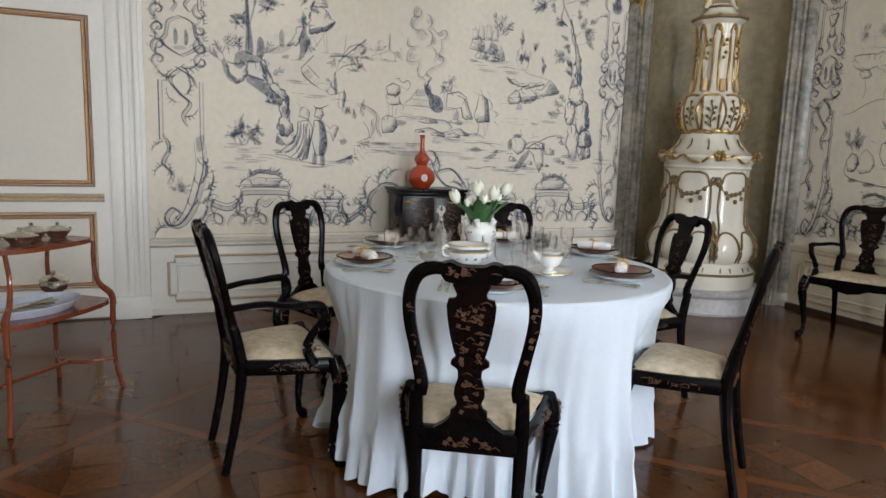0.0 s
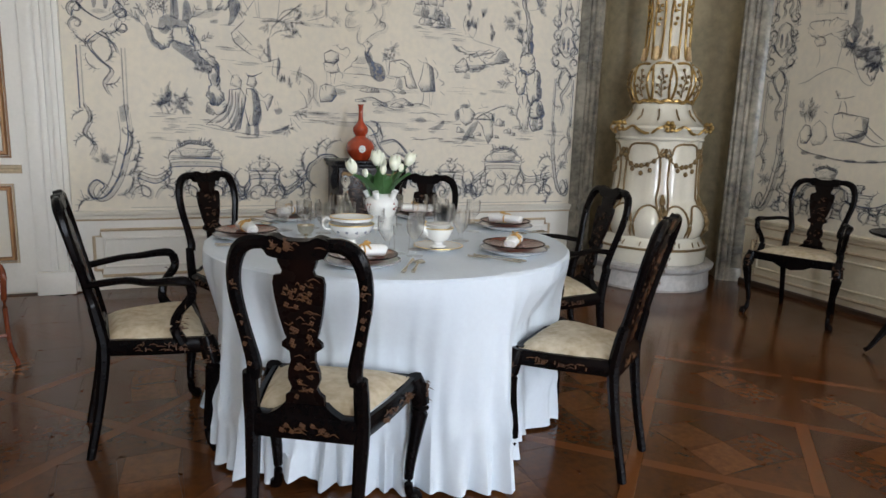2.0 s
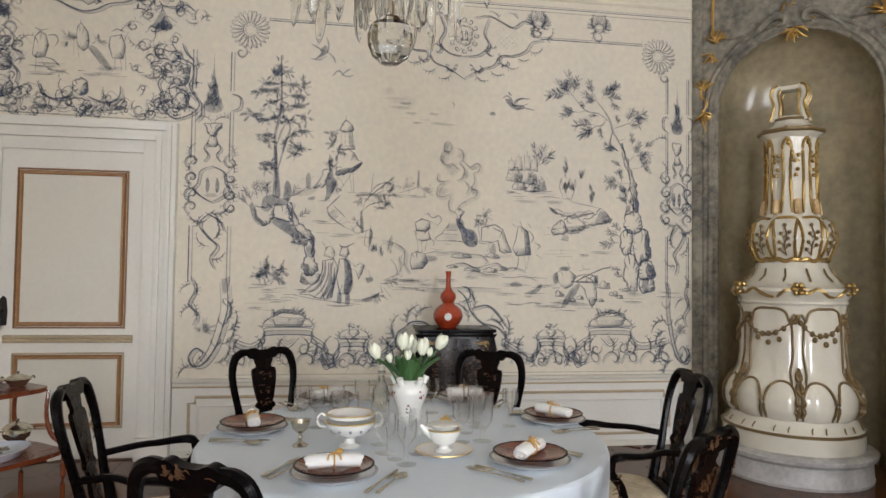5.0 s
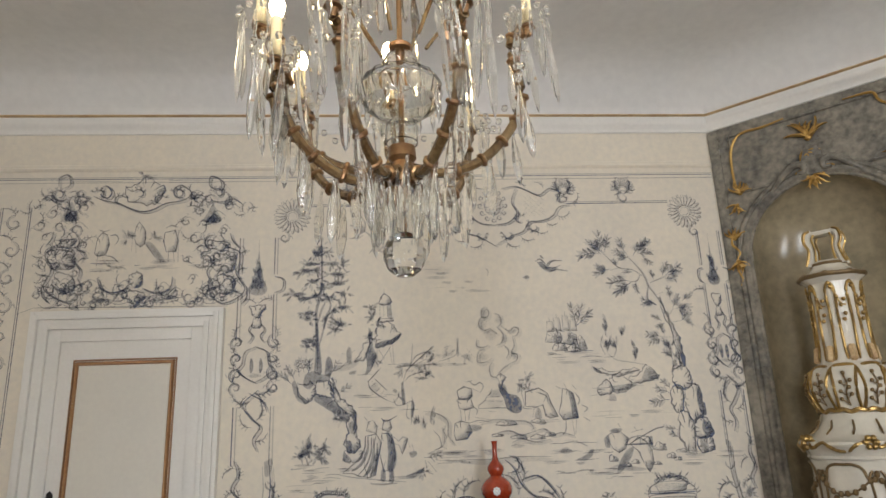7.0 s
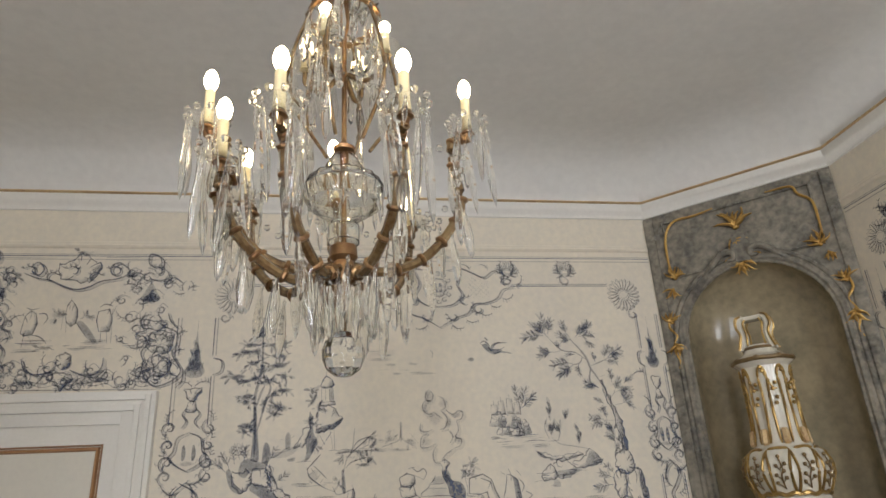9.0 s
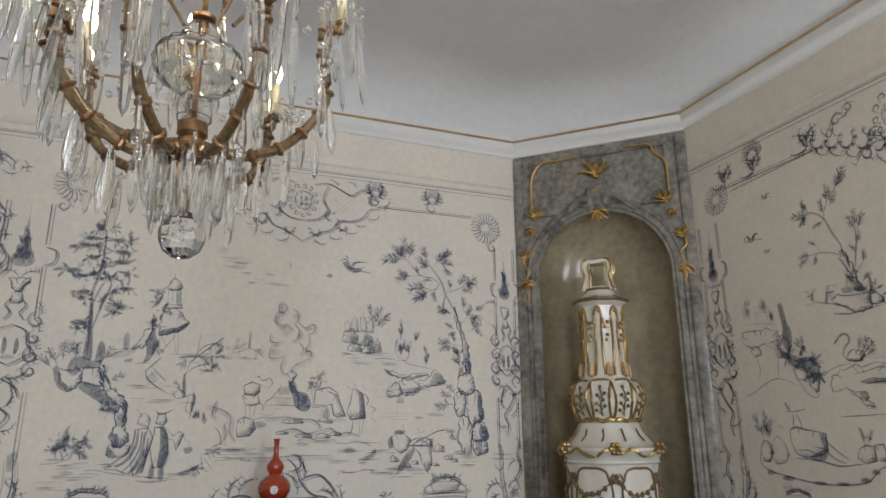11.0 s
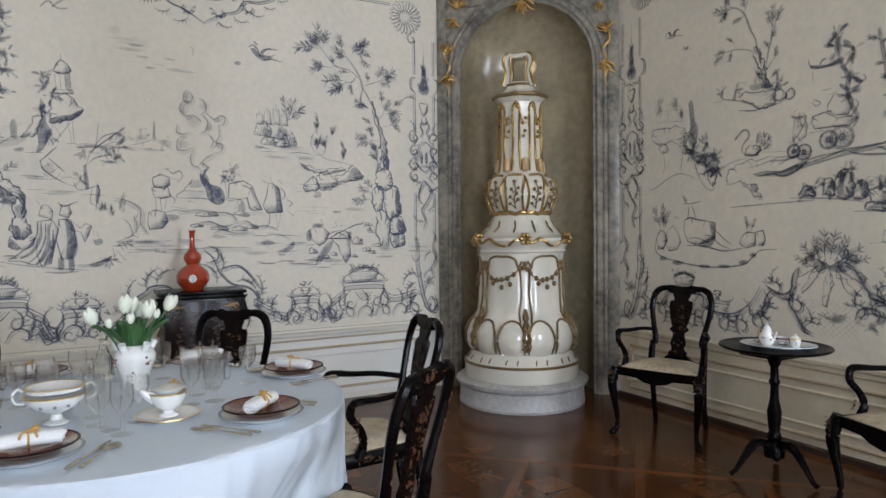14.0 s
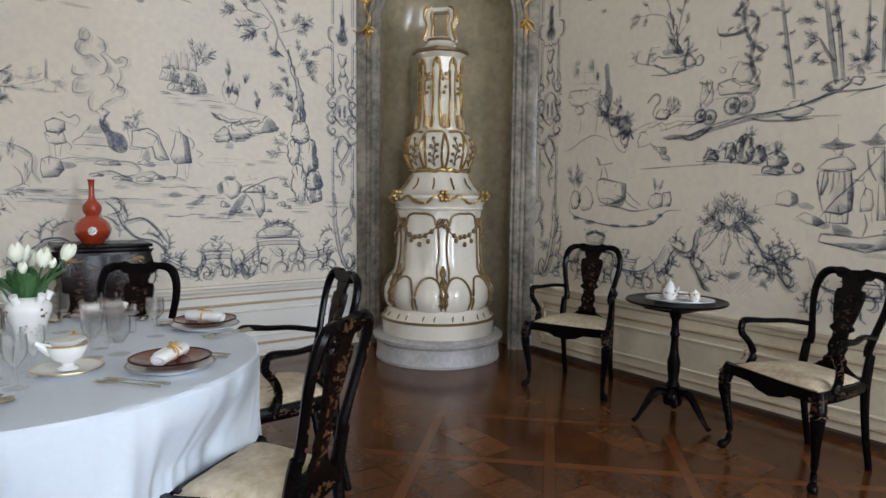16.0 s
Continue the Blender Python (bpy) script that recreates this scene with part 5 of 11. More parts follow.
# heads: place across, place in depth, height, size, lean
for x, y, h, size, lean in ((-0.135, -0.02, 0.105, 0.9, -0.4), (-0.03, -0.01, 0.14, 0.95, -0.05), (-0.005, 0.03, 0.135, 0.85, 0.1), (0.045, -0.03, 0.12, 0.95, 0.1), (0.115, 0.0, 0.14, 0.9, 0.5), (0.02, 0.07, 0.115, 0.8, 0.0), (-0.015, -0.06, 0.105, 0.55, 0.0), (0.075, -0.03, 0.115, 0.5, 0.1), (-0.085, -0.03, 0.09, 0.5, -0.2)):
    tip = Vector((x, y, h))
    part("stem", tube(bmesh.new(), [(x * 0.35, y * 0.4, -0.01), (x * 0.6, y * 0.7, h * 0.5), tip], [0.0045, 0.004, 0.004], 6), M_LEAF, tulips)
    tilt_m = Matrix.Rotation(lean, 3, "Y")
    for j in range(6):
        b = math.pi * j / 3 + rnd.uniform(-0.12, 0.12)
        bm = bmesh.new()
        g = []
        for t in range(8):
            q = t / 7
            rr = 0.027 * size * (math.sin(math.pi * min(0.94, q * 0.72 + 0.12)) + (0.22 * q ** 4 if j % 2 else 0.08 * q ** 4))
            wd = math.sin(math.pi * (0.10 + 0.88 * q)) ** 0.6
            g.append([bm.verts.new(tip + tilt_m @ Vector((rr * math.cos(b + w * wd), rr * math.sin(b + w * wd), (0.070 + 0.006 * (j % 2)) * size * q - 0.004))) for w in (-0.7, -0.35, 0, 0.35, 0.7)])
        for p, q in zip(g, g[1:]):
            for t in range(4):
                bm.faces.new((p[t], p[t + 1], q[t + 1], q[t]))
        part("petal", bm, M_PETAL, tulips)
for a, l, out, wide in ((3.35, 0.13, 0.13, 0.030), (3.0, 0.12, 0.09, 0.026), (4.5, 0.13, 0.035, 0.034), (4.2, 0.15, 0.05, 0.026), (5.0, 0.12, 0.05, 0.028), (0.1, 0.15, 0.09, 0.028), (5.9, 0.14, 0.11, 0.024), (1.4, 0.14, 0.06, 0.03), (2.2, 0.13, 0.08, 0.028)):
    bm = bmesh.new()
    g = []
    for t in range(10):
        q = t / 9
        p = Vector((0.02 + out * q ** 1.2, 0, -0.012 + l * (q - 0.18 * q ** 3)))
        w = wide * 1.25 * math.sin(math.pi * (0.10 + 0.89 * q)) ** 0.75
        g.append([bm.verts.new(Matrix.Rotation(a, 3, "Z") @ (p + Vector((-c * c * 0.010, c * w, c * c * 0.008)))) for c in (-1, -0.5, 0, 0.5, 1)])
    for p, q in zip(g, g[1:]):
        for t in range(4):
            bm.faces.new((p[t], p[t + 1], q[t + 1], q[t]))
    part("leaf", bm, M_LEAF, tulips)

# ---- lacquer cabinet and red gourd vase ----
cab = thing("lacquer_cabinet", pose(1.775, 4.57, 0), "small black lacquer cabinet with gilded doors on a low stand", "cabinet")
part("body", boxed(-0.25, 0.25, -0.165, 0.185, 0.42, 0.915, bevel=0.006), M_CAB, cab)
part("top", boxed(-0.285, 0.285, -0.195, 0.2, 0.945, 0.968, bevel=0.006), M_LACQUER, cab)
part("top_moulding", boxed(-0.27, 0.27, -0.18, 0.192, 0.915, 0.945, bevel=0.010), M_LACQUER, cab)
part("stand", boxed(-0.27, 0.27, -0.18, 0.192, 0.34, 0.42, bevel=0.008), M_LACQUER, cab)
for sx in (-1, 1):
    for y in (-0.15, 0.16):
        part("leg", tube(bmesh.new(), [(sx * 0.24, y, 0.36), (sx * 0.25, y - 0.01, 0.2), (sx * 0.235, y, 0.06), (sx * 0.245, y - 0.01, 0.0)], [0.028, 0.022, 0.016, 0.022], 8), M_LACQUER, cab)
    d = part("door", boxed(min(sx * 0.004, sx * 0.235), max(sx * 0.004, sx * 0.235), -0.175, -0.165, 0.44, 0.90, bevel=0.003), M_CAB, cab)
    bm = bmesh.new()
    for z, s in ((0.875, -1), (0.465, 1)):
        tube(bm, [(sx * 0.225, -0.178, z + s * 0.05), (sx * 0.222, -0.178, z), (sx * 0.16, -0.178, z)], [0.004, 0.010, 0.004], 6, n=3)
        tube(bm, [(sx * 0.215, -0.178, z + s * 0.03), (sx * 0.19, -0.178, z + s * 0.012)], [0.008, 0.003], 6, n=1)
        tube(bm, [(sx * 0.222, -0.178, z), (sx * 0.17, -0.179, z + s * 0.012), (sx * 0.11, -0.178, z + s * 0.004)], [0.009, 0.007, 0.002], 6)
        part("corner_mount", bm, M_CAB_GILT, d, "gilded corner mount")
        bm = bmesh.new()
    rr = random.Random(sx + 5)
    bm = chinoiserie(bmesh.new(), 0.07, 0.5, 0.84, lambda u, z, sx=sx: (sx * 0.12 + u, -0.177, z), rr, 110)
    tagged(part("door_gilding", bm, M_CHINOISERIE, d, "gold landscape painting"), kind="stuff")
    bm = bmesh.new()
    slab(bm, [(0, 0.80), (0.035, 0.78), (0.05, 0.85), (0.03, 0.93), (0.05, 0.96), (0.0, 0.955)] if sx > 0 else [(0, 0.80), (-0.035, 0.78), (-0.05, 0.85), (-0.03, 0.93), (-0.05, 0.96), (0.0, 0.955)], 0.02, pose(sx * 0.255, -0.12, -0.03))
    part("side_bracket", bm, M_LACQUER, cab, "carved side bracket")
    part("side_mount", tube(bmesh.new(), [(sx * 0.252, -0.05, 0.7), (sx * 0.275, -0.02, 0.66), (sx * 0.275, 0.04, 0.66), (sx * 0.252, 0.07, 0.7)], [0.006] * 4, 6), M_CAB_GILT, cab)
gourd = thing("gourd_vase", pose(1.73, 4.56, 0.968), "oxblood red double-gourd vase with a white flower", "vase")
part("body", revolve(bmesh.new(), [(0, 0), (0.062, 0), (0.066, 0.01), (0.085, 0.03), (0.108, 0.065), (0.112, 0.095), (0.10, 0.13), (0.07, 0.160), (0.046, 0.174), (0.040, 0.183), (0.052, 0.20), (0.060, 0.222), (0.057, 0.245), (0.040, 0.268), (0.024, 0.285), (0.0185, 0.31), (0.0165, 0.36), (0.019, 0.405), (0.024, 0.418), (0.019, 0.418), (0.012, 0.39), (0, 0.36)], 40), M_REDVASE, gourd)
bm = bmesh.new()
for k in range(9):
    a = 2 * math.pi * k / 8
    u, v = (0.018 * math.cos(a), 0.02 * math.sin(a)) if k < 8 else (0, 0)
    t = -math.pi / 2 - 0.15 + u / 0.11
    ball(bm, (0.112 * math.cos(t), 0.112 * math.sin(t), 0.085 + v), 0.010, 7, 5)
part("painted_flower", bm, M_PORCELAIN, gourd)

# ---- tripod tea table with tray ----
tri = thing("tripod_table", pose(4.36, 1.95, 0), "dark lacquered tripod table with a round top", "table")
part("tabletop", revolve(bmesh.new(), [(0, 0.70), (0.25, 0.70), (0.275, 0.707), (0.283, 0.715), (0.28, 0.722), (0.272, 0.72), (0.262, 0.716), (0, 0.716)], 48), M_LACQUER, tri)
part("bracket", boxed(-0.14, 0.14, -0.12, 0.12, 0.665, 0.70, bevel=0.01), M_LACQUER, tri)
part("column", revolve(bmesh.new(), [(0, 0.10), (0.05, 0.11), (0.055, 0.15), (0.04, 0.19), (0.03, 0.20), (0.04, 0.22), (0.028, 0.25), (0.034, 0.30), (0.038, 0.36), (0.024, 0.42), (0.02, 0.50), (0.03, 0.52), (0.022, 0.54), (0.02, 0.60), (0.03, 0.62), (0.04, 0.655), (0.05, 0.67), (0, 0.67)], 24), M_LACQUER, tri)
for k in range(3):
    a = math.radians(152 + 120 * k)
    c, s = math.cos(a), math.sin(a)
    part("leg", tube(bmesh.new(), [(0.03 * c, 0.03 * s, 0.18), (0.10 * c, 0.10 * s, 0.19), (0.165 * c, 0.165 * s, 0.11), (0.215 * c, 0.215 * s, 0.035), (0.24 * c, 0.24 * s, 0.018)], [0.03, 0.034, 0.024, 0.017, 0.019], 8, flat=0.7), M_LACQUER, tri)
tray = thing("porcelain_tray", pose(4.36, 1.93, 0.7175, 0, 0, 118), "oval white porcelain tray with a painted edge", "tray")
bm = revolve(bmesh.new(), [(0, 0.004), (0.12, 0.004), (0.125, 0), (0.13, 0.004), (0.19, 0.013), (0.188, 0.016), (0.126, 0.009), (0, 0.008)], 40)
bmesh.ops.scale(bm, vec=(1.0, 0.75, 1), verts=bm.verts)
part("dish", bm, M_PORCELAIN, tray)
bm = revolve(bmesh.new(), [(0.180, 0.0118), (0.1915, 0.0135), (0.1905, 0.017), (0.180, 0.0150)], 40)
bmesh.ops.scale(bm, vec=(1.0, 0.75, 1), verts=bm.verts)
part("rim", bm, M_BLUEWHITE, tray, "pale blue rim")
TT = pose(4.36, 1.93, 0.7265, 0, 0, 118)
pot = thing("teapot", TT @ pose(0.05, 0.03, 0, 0, 0, 150), "small white porcelain coffee pot with a lid", "teapot")
part("body", revolve(bmesh.new(), [(0, 0), (0.024, 0), (0.036, 0.015), (0.042, 0.035), (0.038, 0.058), (0.026, 0.072), (0.02, 0.09), (0, 0.09)], 24), M_PORCELAIN, pot)
part("lid", revolve(bmesh.new(), [(0.02, 0.09), (0.018, 0.096), (0.008, 0.106), (0.004, 0.11), (0.007, 0.118), (0, 0.123)], 20), M_PORCELAIN, pot)
part("spout", tube(bmesh.new(), [(0.03, 0, 0.035), (0.05, 0, 0.055), (0.056, 0, 0.08)], [0.008, 0.006, 0.004], 8), M_PORCELAIN, pot)
bm = bmesh.new()
rt = random.Random(21)
for k in range(26):
    a, z = rt.uniform(0, 6.28), rt.uniform(0.02, 0.062)
    r = float(np.interp(z, [0.015, 0.035, 0.058, 0.072], [0.036, 0.042, 0.038, 0.026]))
    ball(bm, (r * math.cos(a), r * math.sin(a), z), rt.uniform(0.003, 0.006), 6, 4)
part("painted_blossoms", bm, M_FLORAL, pot, "dark red painted blossoms")
part("foot_ring", revolve(bmesh.new(), [(0.023, 0.001), (0.027, 0.003), (0.026, 0.008), (0.022, 0.006)], 24), M_GOLD_RIM, pot)
part("handle", tube(bmesh.new(), [(-0.02, 0, 0.075), (-0.048, 0, 0.075), (-0.055, 0, 0.045), (-0.034, 0, 0.025)], [0.004] * 4, 8), M_GOLD_RIM, pot)
cup = thing("tea_cup", TT @ pose(-0.015, -0.03, 0), "painted porcelain tea cup on its saucer", "cup")
part("saucer", revolve(bmesh.new(), [(0, 0.002), (0.025, 0.002), (0.045, 0.010), (0.044, 0.012), (0, 0.005)], 24), M_PORCELAIN, cup)
part("bowl", revolve(bmesh.new(), [(0, 0.006), (0.014, 0.006), (0.026, 0.022), (0.031, 0.04), (0.029, 0.04), (0, 0.012)], 24), M_PORCELAIN, cup)
part("band", revolve(bmesh.new(), [(0.022, 0.016), (0.0315, 0.036), (0.0300, 0.0365), (0.021, 0.017)], 24), M_FLORAL, cup, "dark painted band")
sug = thing("sugar_pot", TT @ pose(-0.085, 0.02, 0), "small white porcelain sugar pot with a lid", "pot")
part("body", revolve(bmesh.new(), [(0, 0), (0.02, 0), (0.028, 0.02), (0.026, 0.042), (0, 0.042)], 22), M_PORCELAIN, sug)
part("lid", revolve(bmesh.new(), [(0.027, 0.042), (0.02, 0.052), (0.006, 0.058), (0.007, 0.066), (0, 0.07)], 22), M_PORCELAIN, sug)
bm = bmesh.new()
for k in range(16):
    a, z = rt.uniform(0, 6.28), rt.uniform(0.012, 0.036)
    ball(bm, (0.0265 * math.cos(a), 0.0265 * math.sin(a), z), rt.uniform(0.003, 0.005), 6, 4)
part("painted_blossoms", bm, M_FLORAL, sug, "dark red painted blossoms")
part("lid_band", revolve(bmesh.new(), [(0.0265, 0.041), (0.0285, 0.043), (0.0275, 0.047), (0.025, 0.046)], 22), M_GOLD_RIM, sug)
sau = thing("saucer", TT @ pose(0.09, -0.035, 0), "small porcelain saucer with a painted rim", "saucer")
part("dish", revolve(bmesh.new(), [(0, 0.002), (0.02, 0.002), (0.036, 0.009), (0.035, 0.011), (0, 0.005)], 22), M_PORCELAIN, sau)
part("rim", revolve(bmesh.new(), [(0.033, 0.008), (0.0368, 0.0095), (0.0355, 0.0118), (0.033, 0.0105)], 22), M_FLORAL, sau)

# ---- mahogany serving table with silver ----
SM = pose(-0.74, 3.14, 0, 0, 0, 53)
serv = thing("serving_table", SM @ Matrix.Diagonal((0.68, 0.82, 1, 1)), "two-tier red mahogany serving table with splayed legs", "table")
def tier(w, d, z, t):
    pts = [(-w, -d * 0.7), (-w * 0.5, -d), (w * 0.5, -d), (w, -d * 0.75), (w + 0.02, -d * 0.2), (w, d * 0.75), (w * 0.5, d), (-w * 0.5, d), (-w, d * 0.7)]
    out = smooth_path(pts + pts[:1], 4)[:-1]
    return slab(bmesh.new(), [tuple(p) for p in out], t, pose(0, 0, z, -90))
part("upper_tier", tier(0.36, 0.20, 0.775, 0.022), M_MAHOGANY, serv)
part("lower_tier", tier(0.46, 0.25, 0.455, 0.022), M_MAHOGANY, serv)
for sx in (-1, 1):
    for sy in (-1, 1):
        part("leg", tube(bmesh.new(), [(sx * 0.36, sy * 0.165, 0.77), (sx * 0.345, sy * 0.17, 0.66), (sx * 0.37, sy * 0.185, 0.56), (sx * 0.44, sy * 0.215, 0.50), (sx * 0.455, sy * 0.225, 0.44)], [0.013, 0.014, 0.016, 0.02, 0.018], 8, n=4), M_MAHOGANY, serv)
        part("leg", tube(bmesh.new(), [(sx * 0.45, sy * 0.222, 0.46), (sx * 0.445, sy * 0.22, 0.3), (sx * 0.455, sy * 0.225, 0.12), (sx * 0.49, sy * 0.245, 0.0)], [0.019, 0.016, 0.014, 0.016], 8, n=4), M_MAHOGANY, serv)
for sx in (-1, 1):
    part("stretcher", tube(bmesh.new(), [(sx * 0.45, -0.222, 0.16), (sx * 0.30, -0.08, 0.155), (sx * 0.30, 0.08, 0.155), (sx * 0.45, 0.222, 0.16)], [0.010] * 4, 8), M_MAHOGANY, serv)
part("stretcher", tube(bmesh.new(), [(-0.32, 0, 0.155), (0.32, 0, 0.155)], [0.010] * 2, 8, n=1), M_MAHOGANY, serv)
for i, (x, y, w, h) in enumerate(((0.17, 0.0, 0.055, 0.05), (0.05, 0.03, 0.06, 0.055), (-0.07, -0.03, 0.065, 0.05), (-0.19, 0.02, 0.055, 0.06))):
    box_s = thing("silver_dish", SM @ pose(x, y, 0.787, 0, 0, 20 * i), "tarnished silver lidded dish on the serving table", "dish", "table silver")
    part("bowl", revolve(bmesh.new(), [(0, 0), (w * 0.6, 0), (w * 0.65, 0.006), (w * 0.95, h * 0.55), (w * 1.15, h * 0.75), (w * 1.1, h * 0.8), (0, h * 0.6)], 28, lobes=8, depth=0.06), M_SILVER, box_s)
    part("lid", revolve(bmesh.new(), [(w * 1.0, h * 0.8), (w * 0.7, h * 1.05), (w * 0.2, h * 1.2), (w * 0.12, h * 1.3), (w * 0.16, h * 1.45), (0, h * 1.55)], 28, lobes=8, depth=0.05), M_SILVER, box_s)
    for s in (-1, 1):
        part("handle", tube(bmesh.new(), [(s * w * 1.1, 0, h * 0.7), (s * w * 1.4, 0, h * 0.85), (s * w * 1.5, 0, h * 0.6)], [0.004] * 3, 6), M_SILVER, box_s)
up = SM @ pose(0.23, 0.10, 0.467)
sb = thing("silver_tureen", up, "small covered silver tureen on the lower tier", "tureen")
part("body", revolve(bmesh.new(), [(0, 0), (0.03, 0), (0.022, 0.012), (0.025, 0.02), (0.058, 0.045), (0.066, 0.07), (0.06, 0.085), (0.068, 0.09), (0.06, 0.095), (0, 0.09)], 28), M_SILVER, sb)
part("lid", revolve(bmesh.new(), [(0.064, 0.093), (0.05, 0.108), (0.02, 0.118), (0.01, 0.125), (0.012, 0.135), (0, 0.14)], 28), M_SILVER, sb)
for s in (-1, 1):
    part("handle", tube(bmesh.new(), [(s * 0.06, 0, 0.08), (s * 0.085, 0, 0.085), (s * 0.09, 0, 0.065)], [0.004] * 3, 6), M_SILVER, sb)
oval = thing("serving_tray", SM @ pose(-0.02, -0.03, 0.467), "large pale blue-white porcelain serving tray", "tray")
bm = revolve(bmesh.new(), [(0, 0.006), (0.26, 0.006), (0.27, 0), (0.28, 0.006), (0.335, 0.04), (0.331, 0.043), (0.274, 0.014), (0, 0.012)], 48)
bmesh.ops.scale(bm, vec=(0.70, 0.46, 1), verts=bm.verts)
part("dish", bm, M_BLUEWHITE, oval)
for k in range(4):
    t = SM @ pose(0.02 + 0.05 * k - 0.1, -0.03 + 0.02 * k, 0.484, 0, 0, 60 + 12 * k)
    bm = tube(bmesh.new(), [(0, -0.12, 0), (0, -0.02, 0.004), (0, 0.05, 0.004)], [0.007, 0.005, 0.004], 8)
    tube(bm, [(0, 0.05, 0.004), (0, 0.08, 0.003), (0, 0.12, 0.003)], [0.004, 0.019, 0.010], 8, flat=0.35)
    single("serving_spoon", bm, M_SILVER, t, "large old silver spoon lying in the tray", "spoon", "serving spoons")


# ---- chandelier ----
CH = pose(1.031, 0.941, 0, 0, 0, 3)
chand = thing("chandelier", CH, "lit brass and crystal chandelier with hanging glass drops", "chandelier")
part("finial_ball", revolve(bmesh.new(), [(0, 1.775), (0.018, 1.778), (0.034, 1.79), (0.0425, 1.81), (0.0435, 1.83), (0.036, 1.85), (0.02, 1.864), (0, 1.868)], 12), M_GLASS, chand, "faceted crystal ball", smooth=False)
part("ball_hook", tube(bmesh.new(), [(0, 0, 1.866), (0.004, 0, 1.88), (0, 0, 1.93)], [0.002] * 3, 6), M_BRASS, chand)
part("hub", revolve(bmesh.new(), [(0, 1.915), (0.008, 1.93), (0.012, 1.96), (0.006, 1.965), (0.026, 1.975), (0.03, 2.0), (0.022, 2.02), (0.03, 2.03), (0.028, 2.055), (0.012, 2.06), (0, 2.06)], 20), M_BRASS, chand, "dark brass hub")
part("stem", revolve(bmesh.new(), [(0.006, 2.05), (0.006, 2.62), (0.012, 2.64), (0.012, 2.9), (0.02, 2.93), (0.006, 2.95), (0.006, Z_CEIL)], 12), M_BRASS, chand)
part("glass_cup", revolve(bmesh.new(), [(0.02, 2.062), (0.034, 2.064), (0.036, 2.10), (0.028, 2.115), (0.026, 2.112), (0.033, 2.10), (0.031, 2.068), (0.02, 2.066)], 20), M_GLASS, chand)
part("glass_bowl", revolve(bmesh.new(), [(0.012, 2.118), (0.05, 2.13), (0.082, 2.155), (0.09, 2.19), (0.078, 2.215), (0.074, 2.213), (0.086, 2.19), (0.078, 2.158), (0.048, 2.134), (0.012, 2.122)], 32, lobes=16, depth=0.06), M_GLASS, chand, "fluted glass bowl")
part("glass_ball", revolve(bmesh.new(), [(0.008, 2.21), (0.035, 2.225), (0.042, 2.25), (0.03, 2.275), (0.01, 2.285)], 20), M_GLASS, chand)
part("brass_collar", revolve(bmesh.new(), [(0.006, 2.285), (0.024, 2.29), (0.026, 2.298), (0.008, 2.312), (0.006, 2.32)], 16), M_BRASS, chand)
part("upper_bowl", revolve(bmesh.new(), [(0.012, 2.50), (0.05, 2.515), (0.075, 2.545), (0.07, 2.56), (0.046, 2.522), (0.012, 2.506)], 28, lobes=14, depth=0.06), M_GLASS, chand)
part("crown_ring", revolve(bmesh.new(), [(0.085, 2.66), (0.092, 2.665), (0.092, 2.675), (0.085, 2.68), (0.08, 2.67), (0.085, 2.66)], 28), M_BRASS, chand)
part("crown_bowl", revolve(bmesh.new(), [(0.012, 2.69), (0.05, 2.70), (0.085, 2.73), (0.08, 2.745), (0.045, 2.712), (0.012, 2.70)], 28, lobes=14, depth=0.06), M_GLASS, chand)
part("ceiling_rose", revolve(bmesh.new(), [(0, Z_CEIL - 0.09), (0.02, Z_CEIL - 0.085), (0.06, Z_CEIL - 0.03), (0.075, Z_CEIL - 0.003), (0, Z_CEIL - 0.003)], 24), M_BRASS, chand)

drop_bm = revolve(bmesh.new(), [(0, 0), (0.0045, -0.008), (0.003, -0.016), (0.0085, -0.05), (0.0115, -0.085), (0.007, -0.12), (0, -0.135)], 6)
DROP = mesh_from("crystal_drop", drop_bm, M_DROP, False)
drop_bm = revolve(bmesh.new(), [(0, 0), (0.004, -0.006), (0.0025, -0.012), (0.0055, -0.03), (0.0065, -0.05), (0, -0.075)], 6)
DROP_S = mesh_from("small_drop", drop_bm, M_DROP, False)
BEAD = mesh_from("glass_bead", ball(bmesh.new(), (0, 0, 0), 0.0085, 6, 4), M_DROP, False)
COLLAR = mesh_from("bead_collar", revolve(bmesh.new(), [(0.0115, -0.006), (0.0155, -0.0035), (0.017, 0), (0.0155, 0.0035), (0.0115, 0.006)], 8), M_BRASS, False)
pan_bm = revolve(bmesh.new(), [(0, -0.004), (0.016, -0.002), (0.034, 0.006), (0.045, 0.016), (0.043, 0.018), (0.032, 0.010), (0, 0.002)], 24, lobes=8, depth=0.12)
PAN = mesh_from("drip_pan", pan_bm, M_DROP)
SOCKET = mesh_from("socket", revolve(bmesh.new(), [(0, -0.03), (0.006, -0.028), (0.010, -0.012), (0.017, -0.008), (0.014, 0.0), (0, 0.0)], 14), M_BRASS)
CANDLE = mesh_from("candle_sleeve", revolve(bmesh.new(), [(0, 0), (0.0125, 0), (0.0125, 0.008), (0.011, 0.012), (0.011, 0.085), (0.0095, 0.088), (0, 0.088)], 14), M_CANDLE)
FLAME = mesh_from("bulb", revolve(bmesh.new(), [(0, 0.0), (0.009, 0.002), (0.015, 0.016), (0.0165, 0.028), (0.012, 0.045), (0.005, 0.054), (0, 0.057)], 14), M_BULB)


